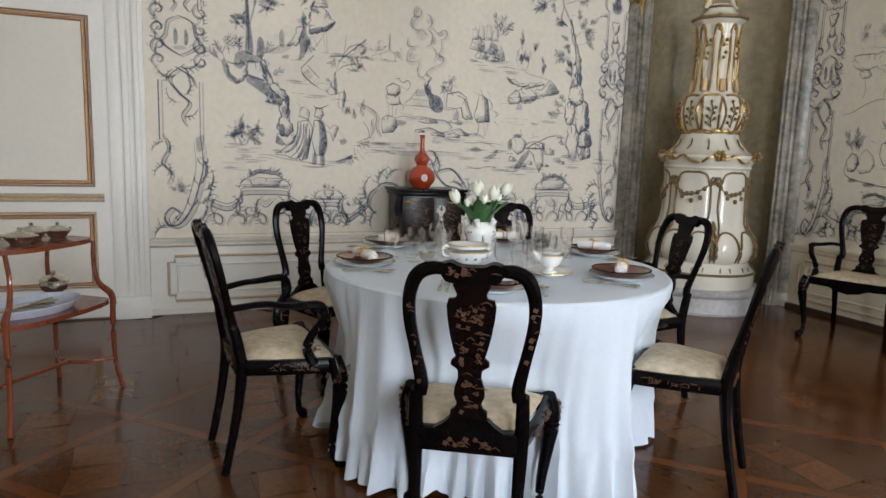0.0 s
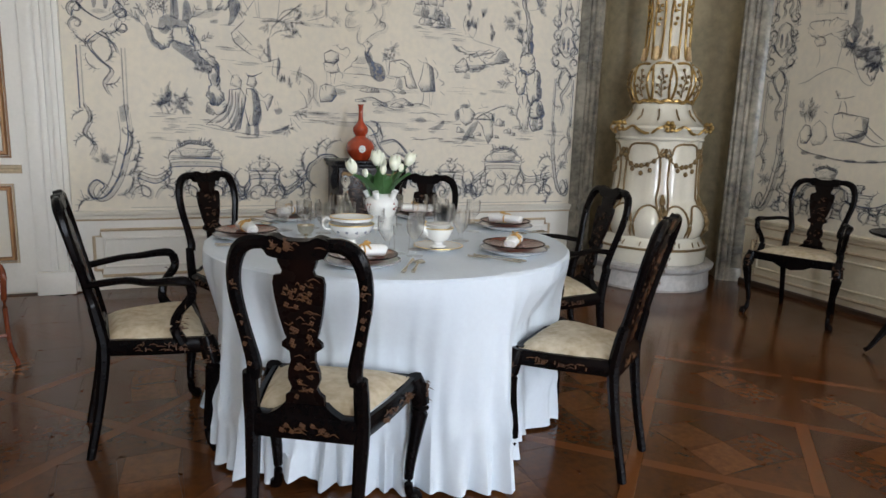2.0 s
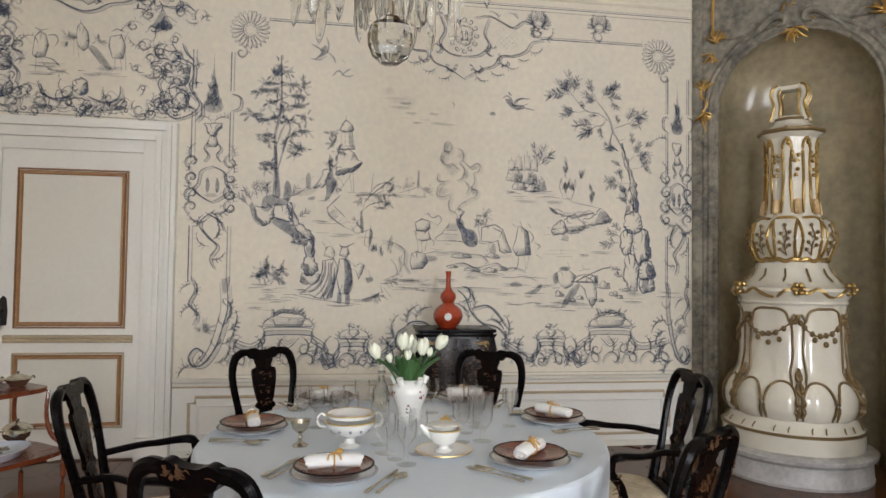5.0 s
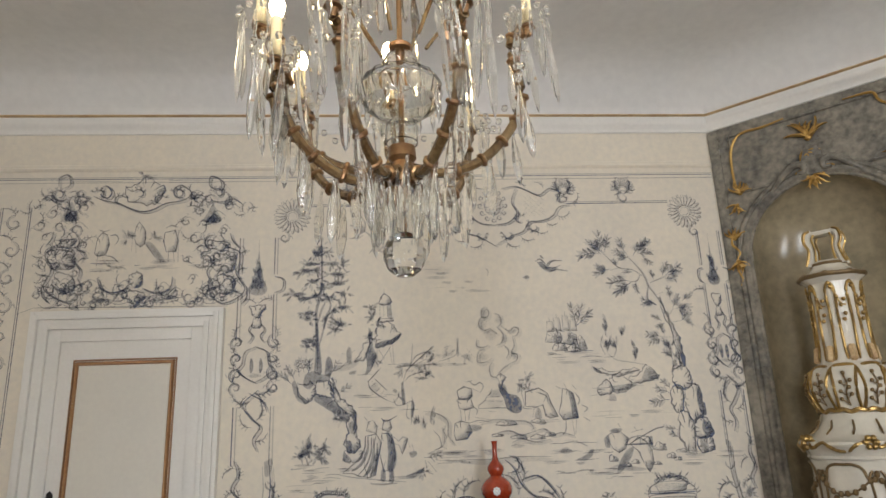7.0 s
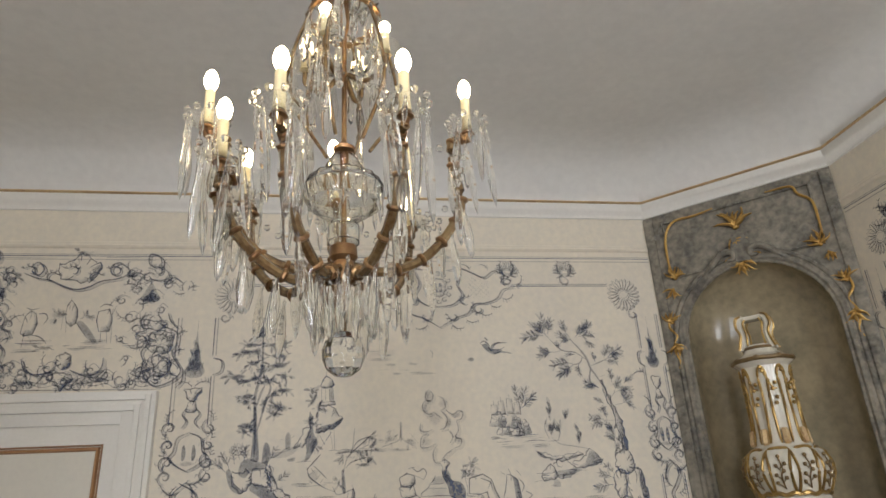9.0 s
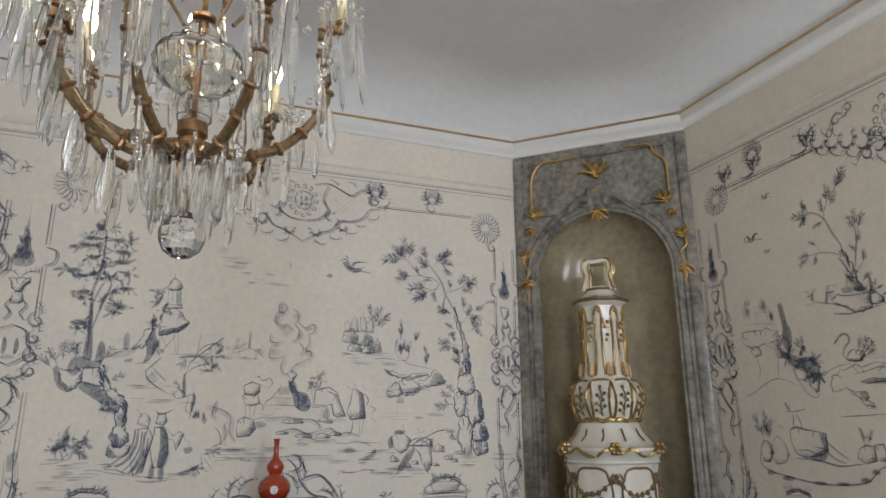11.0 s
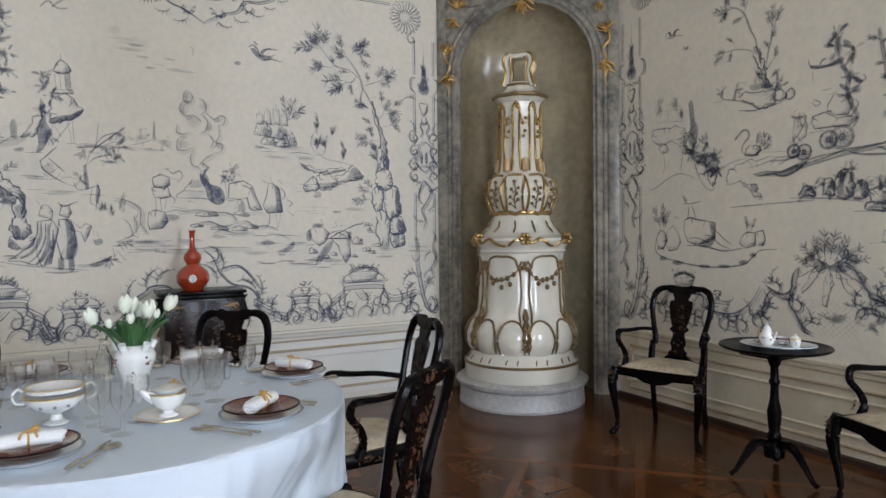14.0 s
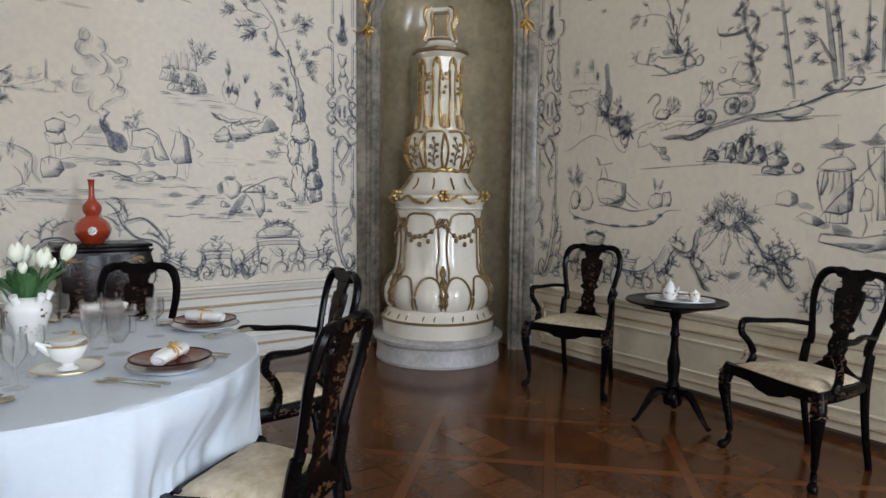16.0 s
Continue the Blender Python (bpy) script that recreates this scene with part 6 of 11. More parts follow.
def child(name, me, parent, m, label=""):
    ob = new(name, me)
    ob.parent = parent
    ob.matrix_basis = m
    return tagged(ob, label)


rnd = random.Random(21)
ARMS = [(0, 2.365, 0.295), (180, 2.335, 0.30), (92, 2.345, 0.29), (-70, 2.225, 0.285), (-118, 2.215, 0.29), (143, 2.235, 0.285), (48, 2.20, 0.28), (-160, 2.20, 0.27)]
for deg, zp, rp in ARMS:
    a = radians(deg)
    up = zp > 2.3
    c, s = math.cos(a), math.sin(a)
    P = lambda r, z: (r * c, r * s, z)
    low = 1.995 if up else 1.965
    path = [P(0.02, 2.01), P(0.09, low + 0.005), P(0.17, low + 0.035), P(0.235, low + 0.105), P(0.268, (low + zp) / 2), P(rp - 0.045, zp - 0.055), P(rp - 0.02, zp - 0.02), P(rp, zp - 0.022)] if up else [P(0.02, 2.0), P(0.10, low), P(0.19, low + 0.04), P(0.245, low + 0.11), P(0.262, zp - 0.06), P(rp - 0.03, zp - 0.03), P(rp, zp - 0.025)]
    arm_ob = part("arm", tube(bmesh.new(), path, [0.0108] * len(path), 8, n=5), M_ARM, chand, "curved amber glass arm")
    sp = smooth_path(path, 6)
    for i in range(4, len(sp) - 2, 4):
        child("bead_collar", COLLAR, arm_ob, Matrix.Translation(sp[i]) @ Vector(sp[i + 1] - sp[i - 1]).to_track_quat("Z", "Y").to_matrix().to_4x4())
    for i in range(4, len(sp) - 3, 5):
        child("crystal_drop", DROP, arm_ob, Matrix.Translation(Vector(sp[i]) + Vector((rnd.uniform(-0.006, 0.006), rnd.uniform(-0.006, 0.006), -0.012))) @ pose(0, 0, 0, rnd.uniform(-5, 5), rnd.uniform(-5, 5), rnd.uniform(0, 90)))
    child("socket", SOCKET, chand, pose(*P(rp, zp)))
    pan = child("drip_pan", PAN, chand, pose(*P(rp, zp + 0.002)), "cut glass drip pan")
    for j in range(10):
        b = 2 * math.pi * j / 10 + 0.2
        long = rnd.uniform(1.1, 1.8) if j % 2 == 0 else 1.0
        child("small_drop" if j % 2 else "crystal_drop", DROP_S if j % 2 else DROP, pan, pose(0.043 * math.cos(b), 0.043 * math.sin(b), 0.012, rnd.uniform(-6, 6), rnd.uniform(-6, 6), rnd.uniform(0, 90)) @ Matrix.Diagonal((0.9, 0.9, long, 1)))
        child("glass_bead", BEAD, pan, pose(0.047 * math.cos(b + 0.35), 0.047 * math.sin(b + 0.35), 0.022))
    can = child("candle_sleeve", CANDLE, chand, pose(*P(rp, zp + 0.006)))
    child("bulb", FLAME, can, pose(0, 0, 0.088), "lit candle bulb")
# upper tier of small lights
for k in range(4):
    a = math.pi / 4 + math.pi / 2 * k + 0.3
    c, s = math.cos(a), math.sin(a)
    part("upper_arm", tube(bmesh.new(), [(0.01 * c, 0.01 * s, 2.50), (0.06 * c, 0.06 * s, 2.47), (0.10 * c, 0.10 * s, 2.50), (0.105 * c, 0.105 * s, 2.535)], [0.007] * 4, 8), M_ARM, chand)
    child("drip_pan", PAN, chand, pose(0.105 * c, 0.105 * s, 2.54) @ Matrix.Diagonal((0.8, 0.8, 1, 1)))
    can = child("candle_sleeve", CANDLE, chand, pose(0.105 * c, 0.105 * s, 2.544) @ Matrix.Diagonal((0.9, 0.9, 0.6, 1)))
    child("bulb", FLAME, can, pose(0, 0, 0.088), "lit candle bulb")
# tall brass frame rods with drops
for k in range(6):
    a = math.pi / 3 * k + 0.15
    c, s = math.cos(a), math.sin(a)
    rod = part("frame_rod", tube(bmesh.new(), [(0.06 * c, 0.06 * s, 2.30), (0.13 * c, 0.13 * s, 2.42), (0.12 * c, 0.12 * s, 2.55), (0.085 * c, 0.085 * s, 2.67), (0.05 * c, 0.05 * s, 2.80), (0.02 * c, 0.02 * s, 2.92)], [0.0045] * 6, 6), M_ARM, chand, "amber glass frame rod")
    for r, z in ((0.12, 2.40), (0.13, 2.46), (0.12, 2.54), (0.09, 2.66), (0.05, 2.8)):
        child("crystal_drop", DROP, rod, pose(r * c, r * s, z - 0.01, rnd.uniform(-4, 4), rnd.uniform(-4, 4), rnd.uniform(0, 90)))
        child("glass_bead", BEAD, rod, pose(r * c, r * s, z))
# rings of drops under the hub and crown
for ring, z, n, me, nm in ((0.06, 1.985, 10, DROP, "crystal_drop"), (0.10, 2.0, 12, DROP, "crystal_drop"), (0.035, 1.95, 8, DROP_S, "small_drop"), (0.09, 2.665, 14, DROP, "crystal_drop"), (0.085, 2.19, 12, DROP_S, "small_drop"), (0.075, 2.54, 10, DROP, "crystal_drop")):
    for k in range(n):
        a = 2 * math.pi * (k + rnd.uniform(-0.2, 0.2)) / n
        child(nm, me, chand, pose(ring * math.cos(a), ring * math.sin(a), z, rnd.uniform(-4, 4), rnd.uniform(-4, 4), rnd.uniform(0, 90)))
# loose swags of beads between neighbouring arms
for k in range(8):
    a0, a1 = 2 * math.pi * k / 8, 2 * math.pi * (k + 1) / 8
    for i in range(1, 8):
        f = i / 8
        a = a0 + (a1 - a0) * f
        r = 0.285 - 0.03 * math.sin(math.pi * f)
        zz = (2.33 if k % 2 == 0 else 2.21) * (1 - f) + (2.21 if k % 2 == 0 else 2.33) * f - 0.10 * math.sin(math.pi * f)
        child("glass_bead", BEAD, chand, pose(r * math.cos(a), r * math.sin(a), zz))
        if i == 4:
            child("crystal_drop", DROP, chand, pose(r * math.cos(a), r * math.sin(a), zz - 0.01))


# ---- wall paintings: thin brush strokes laid on the plaster ----
TONE = (0.78, 0.50, 0.26)


class Ink:
    """Collects brush strokes (u along the wall, z up), each point with its own thickness of paint."""

    def __init__(self, seed):
        self.v, self.f, self.d, self.r, self.n = [], [], [], random.Random(seed), 0

    def lift(self):
        self.n += 1
        return 0.0014 + 0.0024 * ((self.n * 0.618) % 1)

    def stroke(self, pts, w, tone=0, taper=True, n=5):
        p = smooth_path(pts, n) if n > 1 and len(pts) > 2 else np.array(pts, float)
        d = np.gradient(p, axis=0)
        d /= np.linalg.norm(d, axis=1)[:, None] + 1e-9
        q = np.linspace(0, 1, len(p))
        wide = w * (np.sin(math.pi * (0.08 + 0.84 * q)) ** 0.7 if taper else np.ones(len(p))) * 0.5
        nx, nz = -d[:, 1] * wide, d[:, 0] * wide
        lift, base = self.lift(), len(self.v)
        c = TONE[tone] if isinstance(tone, int) else tone
        a, b = self.r.uniform(0.6, 1.05), self.r.uniform(0.6, 1.05)
        for i, ((u, z), x, y) in enumerate(zip(p, nx, nz)):
            self.v += [(float(u + x), -lift, float(z + y)), (float(u - x), -lift, float(z - y))]
            e = c * (a + (b - a) * q[i])
            self.d += [e, e * 0.85]
        for i in range(len(p) - 1):
            j = base + 2 * i
            self.f.append((j, j + 2, j + 3, j + 1))

    def wash(self, u, z, a, b, tone=2, turn=0.0, rough=0.22):
        """A soft blot of thin colour that fades out."""
        c = (TONE[tone] if isinstance(tone, int) else tone) * 0.9
        n, base, lift = 14, len(self.v), self.lift()
        self.v.append((u, -lift, z))
        self.d.append(c)
        for ring, e in ((0.6, c * 0.75), (1.0, 0.0)):
            for j in range(n):
                t = 2 * math.pi * j / n
                q = ring * (1 + self.r.uniform(-rough, rough))
                x, y = a * math.cos(t) * q, b * math.sin(t) * q
                self.v.append((u + x * math.cos(turn) - y * math.sin(turn), -lift, z + x * math.sin(turn) + y * math.cos(turn)))
                self.d.append(e)
        for j in range(n):
            i = (j + 1) % n
            self.f.append((base, base + 1 + j, base + 1 + i))
            self.f.append((base + 1 + j, base + 1 + n + j, base + 1 + n + i, base + 1 + i))

    def form(self, pts, w=0.006, tone=0, sh=0.5, deep=0.55, close=True, n=4):
        """A contour with a soft shade that runs inwards from its lower right side."""
        q = list(pts) + ([pts[0]] if close else [])
        p = np.array(smooth_path(q, n) if len(q) > 2 else q, float)
        size = float(np.ptp(p, axis=0).mean())
        p = p + np.array([[self.r.gauss(0, 1), self.r.gauss(0, 1)] for _ in p]) * min(0.008, 0.035 * size)
        if close:
            p[-1] = p[0]
        c = p.mean(axis=0)
        t = np.gradient(p, axis=0)
        t /= np.linalg.norm(t, axis=1)[:, None] + 1e-9
        nrm = np.stack([t[:, 1], -t[:, 0]], 1)
        out = np.sign(np.sum(nrm * (p - c), axis=1).mean()) or 1.0
        lit = np.clip((nrm * out) @ np.array([0.80, -0.60]), -0.1, 1) + 0.1
        inner, base, lift = p + (c - p) * deep * np.array([[self.r.uniform(0.6, 1.25)] for _ in p]), len(self.v), self.lift()
        for a, b, e in zip(p, inner, lit):
            self.v += [(float(a[0]), -lift, float(a[1])), (float(b[0]), -lift, float(b[1]))]
            self.d += [float(sh * e), 0.0]
        for i in range(len(p) - 1):
            j = base + 2 * i
            self.f.append((j, j + 2, j + 3, j + 1))
        third = max(2, len(p) // 3)
        for a in range(0, len(p) - 1, third):
            self.stroke([tuple(x) for x in p[a:a + third + 1]], w * self.r.uniform(0.8, 1.5), tone, n=1)
        for i in range(1, len(p), 2):
            if lit[i] < 0.35 and self.r.random() < 0.6:
                continue
            a, b = p[i], p[i] + (c - p[i]) * self.r.uniform(0.25, 0.7) + np.array([0.0, -0.08 * size])
            self.stroke([tuple(a), tuple((a + b) / 2 + self.r.gauss(0, 0.03) * size), tuple(b)], w * 0.9, tone * self.r.uniform(0.5, 0.95) if not isinstance(tone, int) else tone, n=2)

    def done(self, name, wall, m, label=""):
        me = bpy.data.meshes.new(name)
        me.from_pydata(self.v, [], self.f)
        # strokes on the east wall get the ink copy darkened for shade
        me.materials.append(M_INK_SHADE if wall is wall_east else M_INK)
        me.attributes.new("pigment", 'FLOAT', 'POINT').data.foreach_set("value", self.d)
        ob = new(name, me)
        ob.parent = wall
        ob.matrix_basis = m
        return tagged(ob, label)


def ring(u, z, a, b, n=8, r=None, rough=0.0, a0=0.0, a1=2 * math.pi):
    last = n if abs(a1 - a0) > 6.2 else n - 1
    return [(u + a * math.cos(a0 + (a1 - a0) * i / last) * (1 + (r.uniform(-rough, rough) if r else 0)), z + b * math.sin(a0 + (a1 - a0) * i / last) * (1 + (r.uniform(-rough, rough) if r else 0))) for i in range(n)]


def leaf(k, x, y, l, d, wide=0.3, tone=None):
    b = k.r.uniform(-0.18, 0.18)
    k.stroke([(x, y), (x + l * 0.5 * math.cos(d + b), y + l * 0.5 * math.sin(d + b)), (x + l * math.cos(d), y + l * math.sin(d))], l * wide, k.r.choice((0.62, 0.48, 0.36, 0.26)) if tone is None else tone, n=2)


def leaves(k, u, z, a, b, n, tone=(0, 1, 1, 2), size=0.035, lean=None):
    k.wash(u, z, a, b, 0.14)
    for _ in range(n):
        t, q = k.r.uniform(0, 2 * math.pi), math.sqrt(k.r.random())
        d = (lean if lean is not None else k.r.uniform(0, math.pi)) + k.r.uniform(-0.5, 0.5)
        leaf(k, u + a * q * math.cos(t), z + b * q * math.sin(t), size * k.r.uniform(0.5, 1.2), d, 0.34, TONE[k.r.choice(tone)] * 0.9)


def twig(k, u, z, a, l, n=7, bend=0.3, size=0.4):
    """A twig with almond leaves in pairs along it and one at the tip."""
    pts = [(u + l * f * math.cos(a + bend * f), z + l * f * math.sin(a + bend * f)) for f in (0, 0.5, 1)]
    k.stroke(pts, 0.005, 0, n=3)
    for i in range(n):
        f = 0.35 + 0.65 * i / (n - 1)
        x, y = u + l * f * math.cos(a + bend * f), z + l * f * math.sin(a + bend * f)
        for sd in (-1, 1):
            leaf(k, x, y, l * size * k.r.uniform(0.7, 1.15), a + bend * f + sd * k.r.uniform(0.5, 1.0), 0.28)
    leaf(k, pts[-1][0], pts[-1][1], l * size, a + bend, 0.28)


def curl(k, u, z, s, turn=0.0, flip=1, w=0.006, tone=0, barbs=True, turns=1.25):
    """A C-scroll that winds in, shaded between its two lines, with acanthus barbs outside."""
    pts = []
    for i in range(12):
        a = turn + flip * i / 11 * turns * 2 * math.pi
        r = s * (1 - 0.85 * (i / 11) ** 0.75)
        pts.append((u + r * math.cos(a), z + r * math.sin(a)))
    k.stroke([(u + (x - u) * 0.88, z + (y - z) * 0.88) for x, y in pts[:10]], s * 0.24, 0.22, n=2)
    k.stroke(pts, w, 0.64, n=3)
    k.stroke([(u + (x - u) * 0.76, z + (y - z) * 0.76) for x, y in pts[:9]], w * 0.7, 0.5, n=2)
    if barbs:
        for i in range(0, 8, 2):
            x, y = pts[i]
            dx, dy = (x - u) / s, (y - z) / s
            q, t = k.r.uniform(0.22, 0.5) * s, flip * 0.9
            k.stroke([(x, y), (x + (dx + dy * t * 0.4) * q * 0.7, y + (dy - dx * t * 0.4) * q * 0.7), (x + (dx - dy * t) * q, y + (dy + dx * t) * q)], max(0.005, s * 0.10), k.r.choice((0.6, 0.45, 0.35)), n=2)


def frond(k, u, z, l, turn, flip=1, tone=1):
    """A curling acanthus leaf with lobes on its outer side."""
    p = lambda f: (u + l * f * math.cos(turn + flip * f * 1.1), z + l * f * math.sin(turn + flip * f * 1.1))
    k.stroke([p(f) for f in (0, 0.3, 0.6, 0.85, 1.0)], 0.006, 0.65)
    if l > 0.13:
        k.stroke([p(f) for f in (0, 0.3, 0.6, 0.85)], l * 0.16, 0.24)
    for i in range(5):
        f = 0.2 + 0.74 * i / 4
        x, y = p(f)
        a = turn + flip * f * 1.4
        for sd in (-1, 1):
            leaf(k, x, y, l * (0.34 - 0.2 * f) * k.r.uniform(0.8, 1.15), a + sd * k.r.uniform(0.6, 0.95), 0.3)


def ground_lines(k, u0, u1, z, rows=4, gap=0.02, tone=(1, 1, 2, 0)):
    for i in range(rows):
        u = u0 + k.r.uniform(0, 0.15) * (u1 - u0)
        while u < u1:
            l = k.r.uniform(0.05, 0.24)
            y = z - i * gap + k.r.uniform(-0.006, 0.006)
            k.stroke([(u, y), (u + l * 0.4, y + k.r.uniform(-0.004, 0.008)), (min(u + l, u1 + 0.03), y + k.r.uniform(-0.006, 0.006))], k.r.uniform(0.004, 0.007), TONE[k.r.choice(tone)] * 0.9, n=3)
            if k.r.random() < 0.4:
                k.wash(u + l * 0.5, y - 0.008, l * 0.5, 0.012, 0.28)
            u += l + k.r.uniform(0.03, 0.2)


def rock(k, u, z, a, b, hatch=4):
    """A rounded boulder: contour, shaded side and a few clefts."""
    pts = [(u - a * k.r.uniform(0.9, 1.05), z)] + [(u + a * math.cos(t) * k.r.uniform(0.78, 1.12), z + b * (0.25 + 0.75 * math.sin(t)) * k.r.uniform(0.72, 1.12)) for t in (2.8, 2.35, 1.9, 1.5, 1.1, 0.7, 0.3)] + [(u + a, z - b * 0.05), (u + a * 0.3, z - b * 0.06)]
    k.form(pts, 0.006, 0.62, 0.5, 0.75, n=2)
    for i in range(max(2, hatch // 2)):
        x = u + a * k.r.uniform(-0.4, 0.6)
        k.stroke([(x, z + b * k.r.uniform(0.7, 0.9)), (x + a * 0.12, z + b * 0.45), (x - a * 0.05, z + b * k.r.uniform(0.05, 0.2))], 0.005, 0.5, n=3)
    k.wash(u + a * 0.4, z + b * 0.25, a * 0.55, b * 0.4, 0.3)


def trunk(k, pts, w):
    """Bark: two uneven outlines, a shaded side and short strokes across."""
    p = smooth_path(pts, 6)
    d = np.gradient(p, axis=0)
    d /= np.linalg.norm(d, axis=1)[:, None] + 1e-9
    side = np.stack([-d[:, 1], d[:, 0]], 1)
    side *= np.sign((side @ np.array([0.9, -0.4]))[:, None] + 1e-9)
    rough = np.array([[k.r.uniform(0.75, 1.2)] for _ in p])
    k.stroke([tuple(x) for x in p], w * 0.9, 0.2, n=1)
    k.stroke([tuple(x) for x in p + side * w * 0.25], w * 0.5, 0.3, n=1)
    for sd in (-0.5, 0.5):
        k.stroke([tuple(x) for x in p + side * rough * w * sd], 0.006, 0.68, False, n=1)
    for x, s_ in zip(p[::2], side[::2]):
        a, b = x - s_ * w * 0.1, x + s_ * w * 0.42
        k.stroke([tuple(a), ((a + b) / 2)[0:2].tolist(), (float(b[0]), float(b[1]) + 0.012)], 0.005, 0.5, n=2)


def bird(k, u, z, s):
    k.form([(u - s * 0.5, z + s * 0.02), (u, z + s * 0.14), (u + s * 0.45, z + s * 0.06), (u + s * 0.1, z - s * 0.08)], s * 0.04, 0.75, 0.9, 0.9)
    k.stroke([(u + s * 0.4, z + s * 0.04), (u + s * 0.9, z - s * 0.06), (u + s * 1.1, z - s * 0.14)], s * 0.08, 0.6)
    for sd, l in ((-0.6, 0.8), (1, 0.9)):
        for j in range(6):
            k.stroke([(u + 0.06 * j * s * sd, z + s * 0.08), (u + sd * l * s * (0.3 + 0.06 * j), z + s * (0.34 + 0.03 * j)), (u + sd * l * s * (0.45 + 0.11 * j), z + s * (0.52 - 0.03 * j))], s * 0.09, k.r.choice((0.75, 0.5)), n=3)
    k.stroke([(u - s * 0.48, z), (u - s * 0.66, z + s * 0.26), (u - s * 0.52, z + s * 0.4), (u - s * 0.72, z + s * 0.46)], s * 0.06, 0.75)


def urn(k, u, z, s, flame=True):
    prof = [(0.28, 0), (0.10, 0.12), (0.14, 0.3), (0.42, 0.52), (0.46, 0.68), (0.30, 0.78), (0.38, 0.86)]
    k.form([(u + s * r, z + s * h) for r, h in prof] + [(u - s * r, z + s * h) for r, h in prof[::-1]], 0.005, 0.7, 0.7, 0.8)
    for h, r in ((0.0, 0.3), (0.86, 0.4), (0.5, 0.4), (0.58, 0.42)):
        k.stroke([(u - s * r, z + s * h), (u + s * r, z + s * h)], 0.005, 0.6, n=1)
    if flame:
        k.wash(u, z + s * 1.6, s * 0.36, s * 0.9, 0.4)
        for i in range(34):
            f = k.r.random()
            x, y = u + s * 0.42 * (1 - f) * k.r.uniform(-1, 1), z + s * (0.95 + 1.5 * f)
            leaf(k, x, y, s * 0.36, math.pi / 2 + (u - x) / s * 0.8, 0.26)
        k.stroke([(u, z + s * 1.0), (u, z + s * 3.0)], s * 0.06, 0.7)


def basket(k, u, z, s):
    k.form([(u - s * 0.7, z), (u + s * 0.7, z), (u + s * 0.85, z + s * 0.3), (u + s, z + s * 0.55), (u - s, z + s * 0.55), (u - s * 0.85, z + s * 0.3)], 0.006, 0.6, 0.45, 0.8, n=2)
    for i in range(15):
        f = -1 + 2 * i / 14
        k.stroke([(u + f * s * 0.7, z), (u + f * s * 0.95, z + s * 0.5)], 0.004, 0.45, n=1)
    for j in range(6):
        h, q = 0.09 * j + 0.04, 0.72 + 0.055 * j
        k.stroke([(u - s * q, z + s * h), (u + s * q, z + s * h)], 0.004, 0.5, n=1)
    for i in range(17):
        x = u + s * (-0.85 + 1.7 * i / 16)
        y = z + s * (0.66 + 0.28 * math.sin(math.pi * i / 16) * k.r.uniform(0.5, 1.1))
        k.form(ring(x, y, s * 0.12, s * 0.11, 7), 0.005, 0.65, 0.6, 0.8)
    for i in range(18):
        x = u + s * k.r.uniform(-1, 1)
        leaf(k, x, z + s * k.r.uniform(0.7, 1.0), s * 0.24, math.pi / 2 - (x - u) / s, 0.32)


def shell(k, u, z, s, a0=0.0, a1=math.pi, n=15):
    for i in range(n):
        a = a0 + (a1 - a0) * i / (n - 1)
        e = (a1 - a0) / n * 0.45
        P = lambda q, t: (u + s * q * math.cos(t), z + s * q * math.sin(t))
        k.form([P(0.35, a - e * 0.5), P(0.8, a - e), P(1.0, a), P(0.8, a + e), P(0.35, a + e * 0.5)], 0.0045, 0.55, 0.5, 0.8, n=2)
    for q in (0.34, 0.24):
        k.stroke([(u + s * q * math.cos(a0 + (a1 - a0) * i / 7), z + s * q * math.sin(a0 + (a1 - a0) * i / 7)) for i in range(8)], 0.005, 0.6, n=2)


def medallion(k, u, z, s):
    k.form(ring(u, z, s * 0.56, s * 0.64, 12), 0.006, 0.7, 0.35, 0.3, n=3)
    k.stroke(ring(u, z, s * 0.47, s * 0.54, 12) + [(u + s * 0.47, z)], 0.004, 0.5, False, n=2)
    for du in (-0.15, 0.15):
        k.form([(u + du * s - s * 0.07, z - s * 0.28), (u + du * s + s * 0.08, z - s * 0.28), (u + du * s + s * 0.04, z + s * 0.22), (u + du * s - s * 0.04, z + s * 0.22)], 0.005, 0.7, 0.9, 0.9)
    k.wash(u, z - s * 0.3, s * 0.4, s * 0.08, 0.45)
    for i in range(12):
        a = 2 * math.pi * i / 12
        curl(k, u + s * 0.82 * math.cos(a), z + s * 0.98 * math.sin(a), s * 0.22, a + 2.2, 1 if math.cos(a) > 0 else -1, 0.005)


